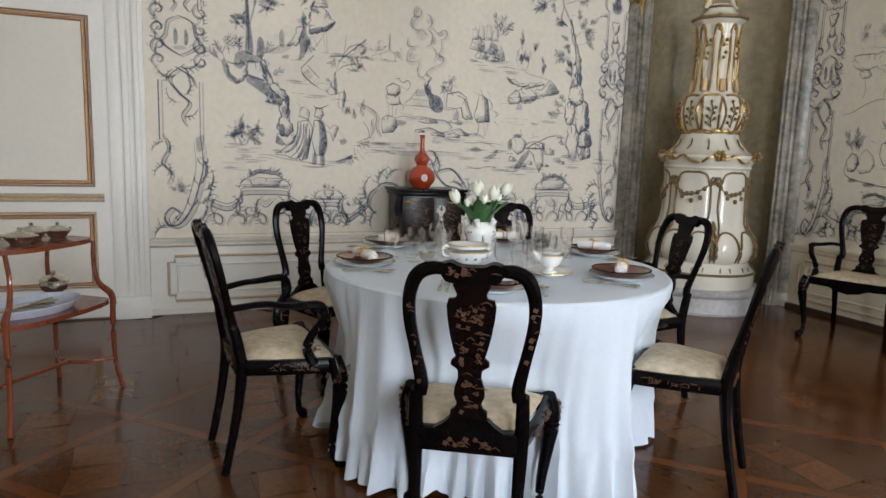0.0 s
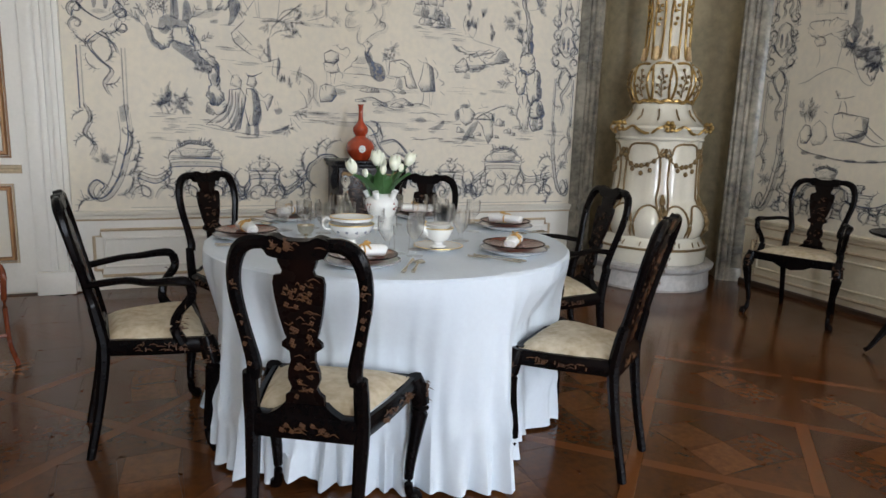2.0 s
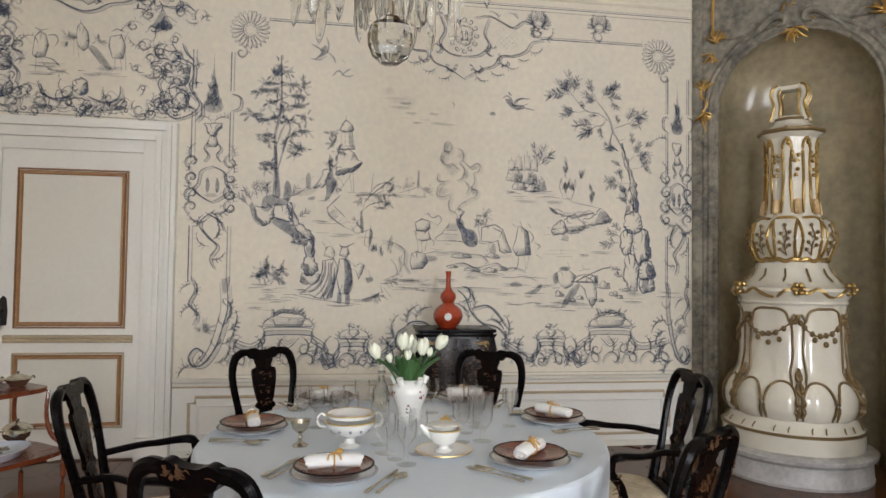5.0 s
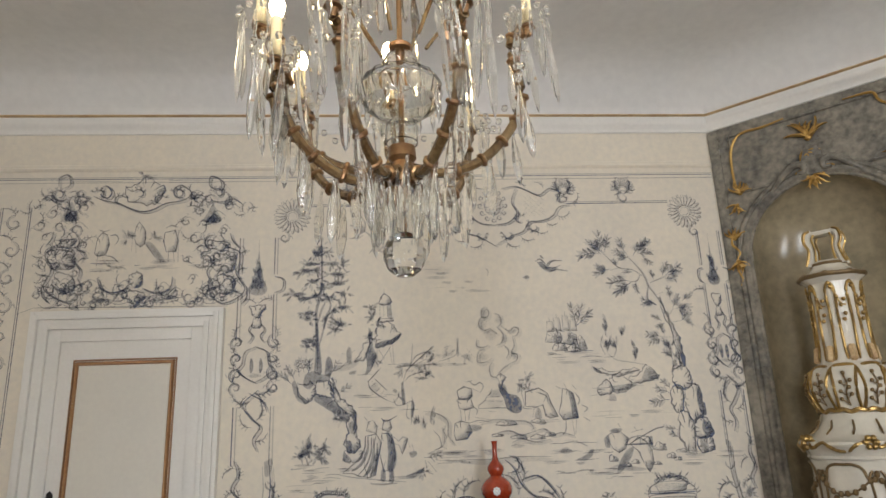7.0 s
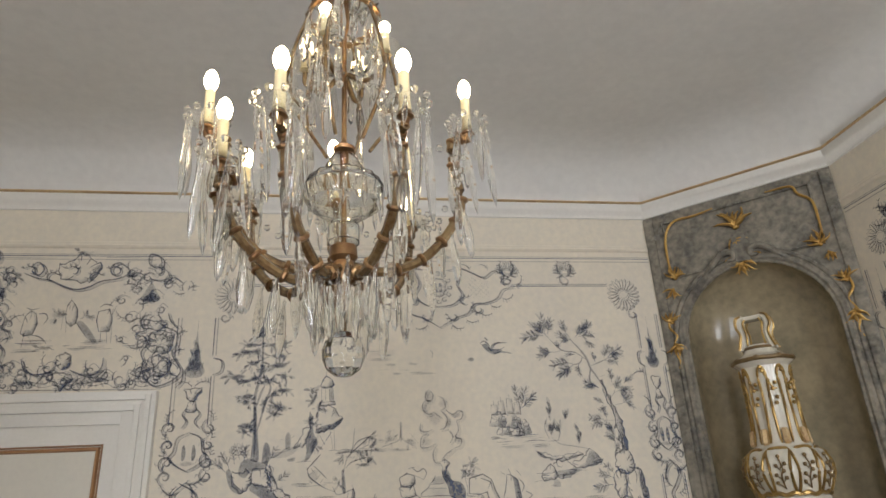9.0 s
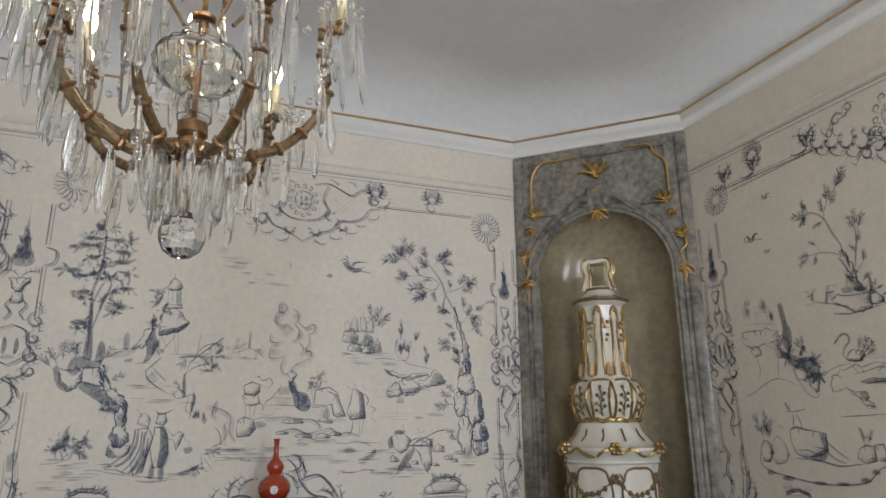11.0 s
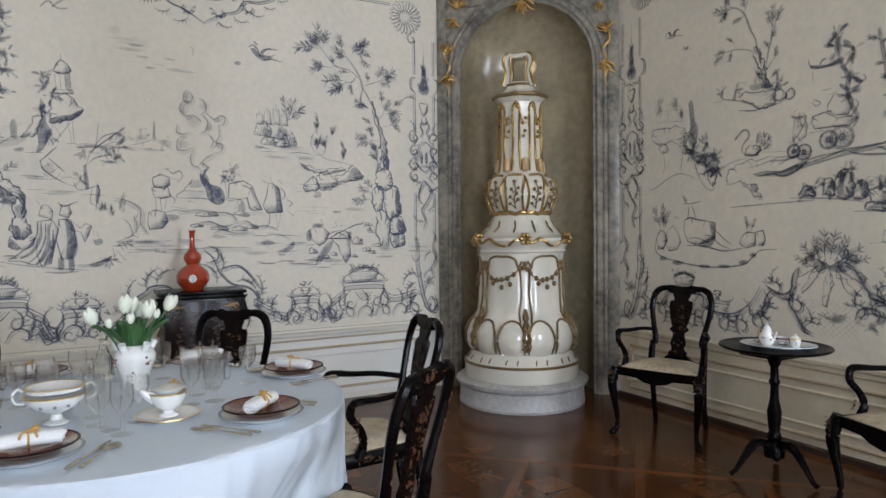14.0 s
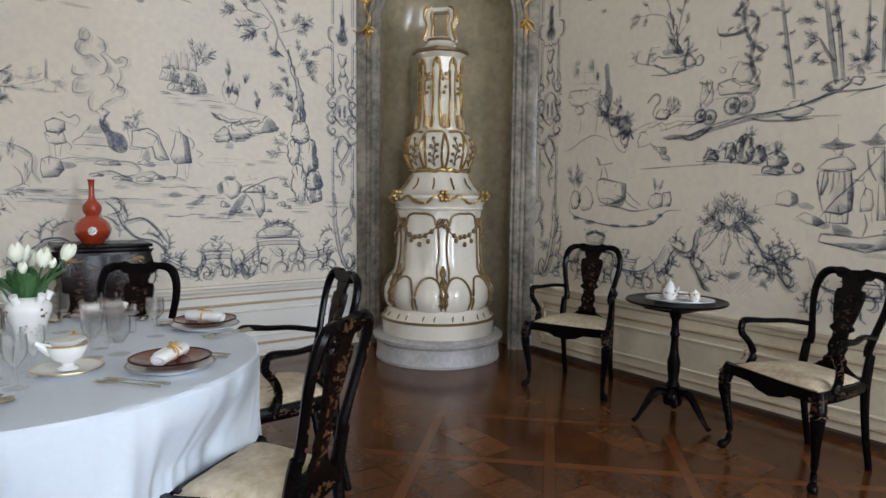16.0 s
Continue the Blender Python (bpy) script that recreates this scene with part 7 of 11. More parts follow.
def chain(k, u0, u1, z, s, step=0.22, up=1):
    """A run of counter-turning scrolls and acanthus along a border."""
    n = max(2, round((u1 - u0) / step))
    for i in range(n):
        u = u0 + (u1 - u0) * (i + 0.5) / n
        fl = 1 if u > (u0 + u1) / 2 else -1
        q, alt = s * k.r.uniform(0.7, 1.15), k.r.uniform(-0.25, 0.25) * s
        curl(k, u, z + alt, q, math.pi / 2 * up * fl + k.r.uniform(-0.7, 0.7), fl if i % 2 else -fl)
        frond(k, u + fl * q * 0.6, z + q * 0.4 * up, q * 1.3, (0.3 if fl > 0 else math.pi - 0.3) + k.r.uniform(-0.5, 0.5), fl * up)
        frond(k, u - fl * q * 0.5, z - q * 0.3 * up, q * 1.0, (math.pi - 0.5 if fl > 0 else 0.5) + k.r.uniform(-0.5, 0.5), -fl * up)
        curl(k, u + step * 0.45, z - q * 0.5 * up, q * 0.42, k.r.uniform(0, 6), -fl)
        k.stroke([(u - step * 0.5, z - q * 0.5 * up), (u - step * 0.1, z - q * 0.95 * up), (u + step * 0.5, z - q * 0.6 * up)], 0.006, 0.55)


def lace(k, u0, u1, z0, z1, n, s=0.05):
    """Rocaille filling: small scrolls, acanthus and drops spread evenly over a band."""
    for i in range(n):
        u = u0 + (u1 - u0) * ((i * 0.618034 + k.r.uniform(-0.03, 0.03)) % 1)
        z = z0 + (z1 - z0) * (i + k.r.random()) / n if z1 - z0 > u1 - u0 else z0 + (z1 - z0) * k.r.random()
        q = s * k.r.uniform(0.6, 1.2)
        fl = 1 if i % 2 else -1
        curl(k, u, z, q, k.r.uniform(0, 6.28), fl, 0.006)
        frond(k, u, z, q * 1.9, k.r.uniform(0, 6.28), fl)
        k.stroke([(u - q, z - q * 0.4), (u + q * 0.2, z + q * k.r.uniform(0.6, 1.2)), (u + q * 1.4, z + q * 0.2)], 0.006, 0.55)


def net(k, u0, z0, nu, nz, s, lean=0.0):
    for i in range(nu):
        for j in range(nz):
            x, y = u0 + s * i + lean * j * s, z0 + s * j
            k.stroke([(x, y), (x + s, y + s)], 0.004, 0.45, n=1)
            k.stroke([(x + s, y), (x, y + s)], 0.004, 0.45, n=1)


def pads(k, spots, tone=0.42, size=0.05, lean=None):
    """Soft pads of foliage: a fading wash under small dabs."""
    for u, z, a, b in spots:
        for _ in range(3):
            k.wash(u + k.r.uniform(-0.5, 0.5) * a, z + k.r.uniform(-0.4, 0.4) * b, a * k.r.uniform(0.55, 0.8), b * k.r.uniform(0.6, 0.9), tone * k.r.uniform(0.6, 1.0))
        n = int(8 + 900 * a * b)
        for _ in range(n):
            t, q = k.r.uniform(0, 2 * math.pi), math.sqrt(k.r.random())
            d = t if lean is None else lean + k.r.uniform(-0.5, 0.5)
            leaf(k, u + a * q * math.cos(t), z + b * q * math.sin(t), size * k.r.uniform(0.5, 1.1), d, 0.4, tone * k.r.uniform(0.5, 1.35))


def tone_in(k, pts, tone, edge=0.7):
    """A filled patch of even paint, a little thinner at its edge."""
    p = [tuple(map(float, q)) for q in smooth_path(list(pts) + [pts[0]], 3)[:-1]]
    lift, base, n = k.lift(), len(k.v), len(p)
    cu, cz = sum(q[0] for q in p) / n, sum(q[1] for q in p) / n
    k.v.append((cu, -lift, cz))
    k.d.append(tone)
    for u, z in p:
        k.v.append((u, -lift, z))
        k.d.append(tone * edge * k.r.uniform(0.7, 1.1))
    for j in range(n):
        k.f.append((base, base + 1 + j, base + 1 + (j + 1) % n))


def lines(k, w, tone, *runs):
    for r in runs:
        k.stroke(r, w, tone * k.r.uniform(0.85, 1.1), n=4 if len(r) > 2 else 1)


def bold(k, pts, wide=0.012, gap=0.026):
    """A doubled scroll line with a wash between."""
    k.stroke(pts, wide, 0.7)
    k.stroke([(x + gap * 0.5, z - gap * 0.3) for x, z in pts], gap, 0.26)
    k.stroke([(x + gap, z - gap * 0.6) for x, z in pts], 0.007, 0.55)


def volute(k, u, z, s, turn, fl):
    """A clean C-scroll that winds in at one end, with three small leaves on its back."""
    pts = [(u + fl * s * (1 - 0.11 * i) * math.cos(turn + 0.62 * i), z + s * (1 - 0.11 * i) * math.sin(turn + 0.62 * i)) for i in range(8)]
    bold(k, pts, 0.010, 0.018)
    for i in (0, 1, 2, 3):
        x, y = pts[i]
        d = math.atan2(y - z, x - u)
        for e in (-0.5, 0.1):
            leaf(k, x, y, s * 0.55, d + e, 0.34, 0.5)


def border(k, u, z0, z1, w, side_=1):
    """Upright border strip: spire and urn over a medallion, scrolled acanthus, and a large scroll at the foot."""
    m = side_ * w / 0.125
    def at(*pts):
        return [(u + m * x, z) for x, z in pts]
    for dx, c in ((-0.15, 0.7), (-0.125, 0.4), (0.125, 0.7), (0.148, 0.4)):
        for a, b in ((1.28, 1.70), (2.20, 2.56), (2.72, 3.02)):
            k.stroke(at((dx, a), (dx, b)), 0.009, c, False, n=1)
    # spire, urn
    tone_in(k, at((0, 2.92), (-0.02, 2.78), (-0.05, 2.66), (-0.075, 2.60), (-0.04, 2.555), (0.04, 2.555), (0.075, 2.60), (0.05, 2.66), (0.02, 2.78)), 0.5)
    pads(k, [(u, 2.62, 0.06, 0.06), (u, 2.74, 0.03, 0.08)], 0.4, 0.05, 1.57)
    k.stroke(at((0, 2.9), (0, 3.0)), 0.007, 0.5, n=1)
    k.form(at((-0.06, 2.47), (0.06, 2.47), (0.04, 2.41), (0.02, 2.38), (-0.02, 2.38), (-0.04, 2.41)), 0.009, 0.65, 0.8, 0.8)
    k.form(at((-0.025, 2.37), (0.025, 2.37), (0.035, 2.30), (-0.035, 2.30)), 0.008, 0.6, 0.7, 0.8)
    for sd in (-1, 1):
        bold(k, at((sd * 0.03, 2.33), (sd * 0.06, 2.28), (sd * 0.03, 2.23), (sd * 0.06, 2.18)), 0.009, 0.016)
        bold(k, at((sd * 0.13, 2.70), (sd * 0.19, 2.68), (sd * 0.19, 2.60), (sd * 0.13, 2.57)), 0.010, 0.018)
        frond(k, u + m * sd * 0.13, 2.50, 0.12, 1.57 + sd * 0.6, sd)
        # frame of the medallion
        bold(k, at((0, 2.15), (sd * 0.08, 2.11), (sd * 0.10, 2.02), (sd * 0.13, 1.97), (sd * 0.06, 1.91), (0, 1.88)), 0.011, 0.02)
        for z, s in ((2.18, 0.07), (2.06, 0.06), (1.94, 0.07), (1.84, 0.065)):
            curl(k, u + m * sd * 0.14, z, s, 1.57 * sd, sd, 0.009)
            frond(k, u + m * sd * 0.15, z + 0.03, 0.11, 1.57 - sd * 0.8, sd)
    for dx in (-0.03, 0.04):
        k.stroke(at((dx, 2.06), (dx + 0.004, 2.0), (dx, 1.95)), 0.03, 0.7, n=2)
    k.wash(u, 1.93, 0.06, 0.02, 0.35)
    # acanthus below it
    bold(k, at((0.03, 1.82), (-0.08, 1.72), (-0.02, 1.62), (0.05, 1.55), (0.0, 1.46), (0.03, 1.38)), 0.012, 0.022)
    bold(k, at((-0.04, 1.80), (0.06, 1.74), (0.10, 1.66)), 0.010, 0.018)
    for x, z, l, a, fl in ((0.0, 1.80, 0.16, -0.6, 1), (-0.03, 1.74, 0.14, 3.9, -1), (0.02, 1.60, 0.14, 0.3, 1), (-0.01, 1.55, 0.13, 3.4, -1), (0.0, 1.46, 0.12, -0.7, 1), (0.05, 1.70, 0.11, 0.9, 1), (-0.08, 1.68, 0.1, 2.4, -1)):
        frond(k, u + m * x, z, l, a if m > 0 else math.pi - a, fl if m > 0 else -fl)
    tone_in(k, at((0.09, 1.30), (0.15, 1.32), (0.14, 1.22), (0.10, 1.20)), 0.4)
    bold(k, at((-0.13, 1.32), (-0.10, 1.22), (-0.14, 1.12), (-0.08, 1.04), (-0.11, 0.96)), 0.012, 0.022)
    for z, a in ((1.26, 2.6), (1.18, 0.4), (1.10, 2.8), (1.02, 0.5)):
        frond(k, u - m * 0.11, z, 0.11, a if m > 0 else math.pi - a, 1)
    pads(k, [(u - m * 0.03, 0.92, 0.05, 0.06)], 0.36, 0.05)
    # large scroll at the foot
    foot = at((0.13, 1.28), (0.14, 1.10), (0.11, 0.96), (0.06, 0.80), (-0.02, 0.68), (-0.10, 0.66), (-0.13, 0.73), (-0.08, 0.79), (-0.03, 0.75), (-0.06, 0.71))
    bold(k, foot, 0.014, 0.030)
    k.stroke([(x - m * 0.05, z - 0.01) for x, z in foot[:7]], 0.010, 0.6)
    for x, z in foot[1:6]:
        for sd in (-1, 1):
            k.stroke([(x, z), (x + sd * 0.03, z + 0.03), (x + sd * 0.035, z + 0.06)], 0.014, 0.5, n=3)
    for x, z, l, a in ((0.13, 1.0, 0.16, 0.5), (0.14, 0.92, 0.16, 0.1), (0.10, 0.82, 0.18, 0.0), (-0.1, 0.66, 0.14, 2.8), (0.05, 0.68, 0.2, -0.1)):
        frond(k, u + m * x, z, l, a if m > 0 else math.pi - a, 1)


NW = pose(0, YN, 0)
EW = pose(XE, 0, 0, 0, 0, -90)
Z0 = Z_DADO + 0.03


def motif(name, wall, m, seed, draw, label="", every=None):
    k = Ink(seed)
    draw(k)
    return k.done(name, wall, m, label)


def north(name, seed, draw, label=""):
    return motif(name, wall_north, NW, seed, draw, label)


def east(name, seed, draw, label=""):
    return motif(name, wall_east, EW, seed, draw, label)


# north wall: landscape panel between scrolled borders
def f(k):
    k.stroke([(0.435, 1.948), (0.435, 2.141), (0.428, 2.27), (0.421, 2.4), (0.444, 2.509), (0.462, 2.619), (0.463, 2.792), (0.454, 3.019)], 0.022, 0.6, n=4)
    tone_in(k, [(0.41, 1.934), (0.418, 2.141), (0.411, 2.304), (0.436, 2.305), (0.452, 2.142), (0.469, 1.936)], 0.62)
    lines(k, 0.018, 0.55, [(0.448, 2.142), (0.478, 2.264), (0.51, 2.378), (0.533, 2.466), (0.497, 2.559)], [(0.431, 2.305), (0.462, 2.419), (0.491, 2.481)], [(0.51, 2.378), (0.559, 2.423), (0.609, 2.443)], [(0.431, 2.141), (0.389, 2.165), (0.347, 2.172)], [(0.527, 2.361), (0.57, 2.328), (0.604, 2.312)], [(0.417, 2.374), (0.367, 2.397)])
    pads(k, [(0.452, 2.922, 0.039, 0.06), (0.402, 2.872, 0.053, 0.031), (0.499, 2.89, 0.043, 0.026), (0.383, 2.797, 0.066, 0.026), (0.53, 2.792, 0.084, 0.026), (0.334, 2.733, 0.082, 0.03), (0.422, 2.747, 0.04, 0.04), (0.57, 2.707, 0.097, 0.031), (0.628, 2.789, 0.022, 0.062), (0.386, 2.649, 0.06, 0.03), (0.584, 2.634, 0.101, 0.031), (0.484, 2.594, 0.057, 0.035), (0.263, 2.556, 0.073, 0.034), (0.356, 2.518, 0.09, 0.026), (0.431, 2.53, 0.052, 0.03), (0.641, 2.554, 0.048, 0.026), (0.524, 2.513, 0.056, 0.034), (0.631, 2.44, 0.07, 0.026), (0.342, 2.401, 0.062, 0.031), (0.555, 2.41, 0.039, 0.026), (0.372, 2.35, 0.047, 0.03), (0.494, 2.338, 0.026, 0.039), (0.608, 2.308, 0.077, 0.034), (0.571, 2.263, 0.039, 0.03), (0.376, 2.186, 0.065, 0.034), (0.356, 2.138, 0.034, 0.021)], 0.46, 0.045)
    tone_in(k, [(0.49, 1.919), (0.5, 2.032), (0.525, 2.058), (0.551, 1.999), (0.536, 1.903)], 0.6)
north("painted_conifer", 1, f, "blue-grey painted conifer")
def f(k):
    k.form([(0.275, 1.861), (0.298, 1.768), (0.365, 1.718), (0.414, 1.749), (0.43, 1.814), (0.399, 1.869), (0.346, 1.85)], 0.009, 0.75, 0.5, 0.35)
    tone_in(k, [(0.242, 1.86), (0.266, 1.887), (0.293, 1.819), (0.319, 1.756), (0.373, 1.723), (0.349, 1.705), (0.29, 1.733), (0.26, 1.792)], 0.55)
    k.form([(0.418, 1.78), (0.433, 1.87), (0.499, 1.872), (0.542, 1.826), (0.561, 1.745), (0.489, 1.751)], 0.009, 0.7, 0.35, 0.3)
    tone_in(k, [(0.344, 1.923), (0.402, 1.951), (0.486, 1.919), (0.536, 1.929), (0.512, 1.868), (0.42, 1.857), (0.38, 1.813), (0.329, 1.846)], 0.5)
    tone_in(k, [(0.418, 1.78), (0.489, 1.764), (0.553, 1.731), (0.608, 1.681), (0.664, 1.626), (0.682, 1.575), (0.645, 1.557), (0.593, 1.612), (0.525, 1.653), (0.457, 1.699), (0.415, 1.732)], 0.6)
    k.form([(0.52, 1.886), (0.549, 1.895), (0.58, 1.81), (0.624, 1.733), (0.68, 1.683), (0.728, 1.628), (0.716, 1.576), (0.673, 1.614), (0.617, 1.664), (0.574, 1.723), (0.539, 1.8)], 0.009, 0.75, 0.75, 0.7)
    lines(k, 0.009, 0.6, [(0.564, 1.783), (0.614, 1.802)], [(0.591, 1.724), (0.649, 1.742)], [(0.642, 1.665), (0.701, 1.692)], [(0.512, 1.696), (0.549, 1.723)], [(0.584, 1.637), (0.617, 1.673)])
    k.form([(0.653, 1.57), (0.715, 1.614), (0.734, 1.537), (0.727, 1.477), (0.757, 1.417), (0.733, 1.347), (0.666, 1.347), (0.647, 1.432), (0.663, 1.501)], 0.009, 0.7, 0.7, 0.6)
    tone_in(k, [(0.647, 1.424), (0.69, 1.424), (0.7, 1.343), (0.662, 1.342)], 0.7)
    tone_in(k, [(0.666, 1.553), (0.72, 1.571), (0.739, 1.494), (0.689, 1.476)], 0.45)
    k.form([(0.637, 1.316), (0.649, 1.355), (0.717, 1.347), (0.78, 1.344), (0.756, 1.287), (0.693, 1.274), (0.642, 1.286)], 0.008, 0.6, 0.4, 0.5)
    tone_in(k, [(0.625, 1.286), (0.637, 1.342), (0.671, 1.321), (0.693, 1.278)], 0.5)
    for u, z, a in ((0.238, 1.86, 2.2), (0.262, 1.891, 1.9), (0.299, 1.913, 1.6), (0.335, 1.94, 1.7), (0.361, 1.924, 1.2), (0.393, 1.942, 1.9), (0.536, 1.921, 0.8), (0.59, 1.775, 0.4)):
        twig(k, u, z, a, 0.09, 4, 0.2, 0.45)
    pads(k, [(0.344, 1.351, 0.052, 0.052), (0.38, 1.407, 0.039, 0.069), (0.431, 1.356, 0.05, 0.055), (0.493, 1.387, 0.021, 0.052), (0.32, 1.325, 0.038, 0.029), (0.457, 1.305, 0.059, 0.021)], 0.42, 0.045)
    for u0, u1, z in ((0.243, 0.5, 1.262), (0.293, 0.626, 1.233), (0.315, 0.69, 1.186), (0.378, 0.586, 1.156), (0.214, 0.378, 1.121)):
        ground_lines(k, u0, u1, z, 2, 0.02)
    pads(k, [(0.619, 1.578, 0.034, 0.026), (0.576, 1.603, 0.026, 0.021)], 0.3, 0.05)
north("painted_gnarled_trunk", 2, f, "painted gnarled tree root and bush")
def f(k):
    k.form([(0.908, 2.457), (0.954, 2.543), (1.012, 2.471), (0.96, 2.451)], 0.009, 0.7, 0.8, 0.9, n=2)
    lines(k, 0.007, 0.6, [(0.954, 2.543), (0.953, 2.582)], [(0.917, 2.449), (0.919, 2.343)], [(0.947, 2.446), (0.949, 2.353)], [(0.977, 2.447), (0.979, 2.355)], [(1.003, 2.453), (1.01, 2.347)])
    k.form([(0.902, 2.338), (1.023, 2.343), (1.023, 2.317), (0.911, 2.308)], 0.008, 0.7, 0.8, 0.8, n=1)
    tone_in(k, [(0.973, 2.442), (1.004, 2.444), (1.01, 2.352), (0.979, 2.35)], 0.4)
    k.form([(0.902, 2.308), (0.997, 2.311), (1.037, 2.252), (1.077, 2.218), (1.035, 2.164), (0.949, 2.134), (0.889, 2.123), (0.879, 2.193)], 0.009, 0.65, 0.6, 0.4)
    tone_in(k, [(0.884, 2.141), (0.948, 2.169), (1.017, 2.181), (1.081, 2.223), (1.048, 2.16), (0.958, 2.126), (0.889, 2.106)], 0.6)
    lines(k, 0.009, 0.65, [(0.983, 2.135), (1.008, 1.983)], [(1.013, 2.145), (1.021, 1.983)], [(0.906, 2.098), (0.947, 2.025)], [(0.892, 1.966), (0.997, 2.118)], [(0.977, 1.982), (1.038, 1.984)])
    tone_in(k, [(0.83, 2.278), (0.857, 2.227), (0.863, 2.114), (0.89, 2.062), (0.866, 1.983), (0.832, 1.93), (0.799, 1.911), (0.814, 1.981), (0.804, 2.068), (0.837, 2.139), (0.827, 2.217)], 0.6)
    pads(k, [(0.859, 2.354, 0.026, 0.031), (0.849, 2.428, 0.018, 0.031), (0.89, 2.298, 0.026, 0.03), (0.832, 2.2, 0.022, 0.04), (0.873, 2.027, 0.026, 0.04)], 0.42, 0.05)
    k.form([(0.845, 2.157), (0.794, 2.146), (0.762, 2.066), (0.712, 2.013), (0.763, 2.01), (0.805, 2.042)], 0.007, 0.5, 0.5, 0.6)
    lines(k, 0.009, 0.55, [(0.527, 1.942), (0.594, 1.957), (0.652, 2.002), (0.703, 2.021)], [(0.773, 1.91), (0.849, 1.939)])
    tone_in(k, [(0.655, 2.089), (0.675, 2.129), (0.697, 2.09), (0.69, 2.008), (0.661, 2.007)], 0.45)
    lines(k, 0.007, 0.55, [(0.651, 2.071), (0.621, 2.079)], [(0.697, 2.082), (0.723, 2.1)], [(0.669, 2.011), (0.661, 1.994)], [(0.69, 2.012), (0.695, 1.99)])
    tone_in(k, [(0.675, 1.933), (0.73, 1.944), (0.722, 1.917), (0.68, 1.916)], 0.45)
    for run in ([(0.817, 1.851), (0.867, 1.904), (0.918, 1.958)], [(0.821, 1.868), (0.835, 1.808), (0.891, 1.757), (0.957, 1.715)], [(0.868, 1.878), (0.92, 1.828), (0.964, 1.785)]):
        k.stroke(run, 0.010, 0.65)
    for run in ([(0.839, 1.817), (0.877, 1.848)], [(0.878, 1.774), (0.916, 1.814)], [(0.851, 1.86), (0.873, 1.826)], [(0.913, 1.749), (0.938, 1.784)], [(0.862, 1.756), (0.836, 1.773)], [(0.957, 1.715), (1.017, 1.691)]):
        k.stroke(run, 0.008, 0.55, n=1)
    k.wash(*(0.869, 1.809, 0.044, 0.044), 0.25)
north("painted_pagoda", 3, f, "painted pavilion on a rock with ladder")
def f(k):
    tone_in(k, [(1.071, 1.832), (1.088, 1.841), (1.104, 1.693), (1.078, 1.683)], 0.6)
    lines(k, 0.010, 0.55, [(1.084, 1.815), (1.109, 1.912), (1.151, 1.983), (1.17, 2.142)], [(1.126, 1.938), (1.186, 1.993), (1.307, 2.094)], [(1.101, 1.85), (1.152, 1.895), (1.274, 1.925)], [(1.169, 1.966), (1.273, 2.013)], [(1.151, 1.983), (1.202, 2.046), (1.298, 2.076)])
    lines(k, 0.008, 0.55, [(1.008, 1.725), (1.035, 1.673), (1.078, 1.674), (1.13, 1.693), (1.165, 1.703)], [(1.151, 1.729), (1.165, 1.668), (1.149, 1.589), (1.142, 1.527)], [(0.744, 1.667), (0.85, 1.665)], [(0.739, 1.909), (0.846, 1.913)])
    tone_in(k, [(1.151, 1.711), (1.174, 1.668), (1.158, 1.58), (1.14, 1.597)], 0.6)
    lines(k, 0.007, 0.5, [(1.121, 1.684), (1.11, 1.588), (1.15, 1.562)])
    pads(k, [(1.272, 2.066, 0.04, 0.026), (1.299, 1.997, 0.035, 0.026), (1.275, 1.908, 0.044, 0.031), (1.204, 1.95, 0.035, 0.026), (1.082, 1.937, 0.022, 0.035), (1.24, 1.871, 0.034, 0.021), (1.051, 1.752, 0.013, 0.03)], 0.26, 0.05)
    for x, z, h in ((1.176, 1.519, 0.053), (1.238, 1.485, 0.079), (1.308, 1.513, 0.141), (1.39, 1.33, 0.185), (1.194, 1.528, 0.035)):
        k.wash(x, z + h * 0.5, 0.024, h * 0.5, 0.2)
        for j in range(9):
            leaf(k, x + k.r.uniform(-0.018, 0.018) * (1 - j / 11), z + h * j / 10, 0.04, math.pi / 2 + k.r.uniform(-0.5, 0.5), 0.2, 0.28)
    lines(k, 0.008, 0.55, [(1.308, 1.478), (1.353, 1.426), (1.363, 1.356), (1.319, 1.338)], [(1.363, 1.356), (1.407, 1.339)])
    ground_lines(k, *(1.016, 1.168, 1.977), 2, 0.02)
    ground_lines(k, *(1.168, 1.454, 1.988), 2, 0.02)
    lines(k, 0.007, 0.4, [(1.366, 1.99), (1.432, 2.01), (1.511, 2.048), (1.518, 2.164)], [(1.52, 2.048), (1.619, 1.989)], [(1.591, 2.086), (1.655, 2.008)], [(1.413, 2.098), (1.474, 2.118)])
    tone_in(k, [(1.518, 2.173), (1.532, 2.164), (1.529, 2.04), (1.511, 2.039)], 0.35)
    pads(k, [(1.44, 2.046, 0.054, 0.031), (1.587, 2.028, 0.053, 0.031)], 0.16, 0.05)
north("painted_bare_tree", 4, f, "painted slender tree, reeds and far roofs")
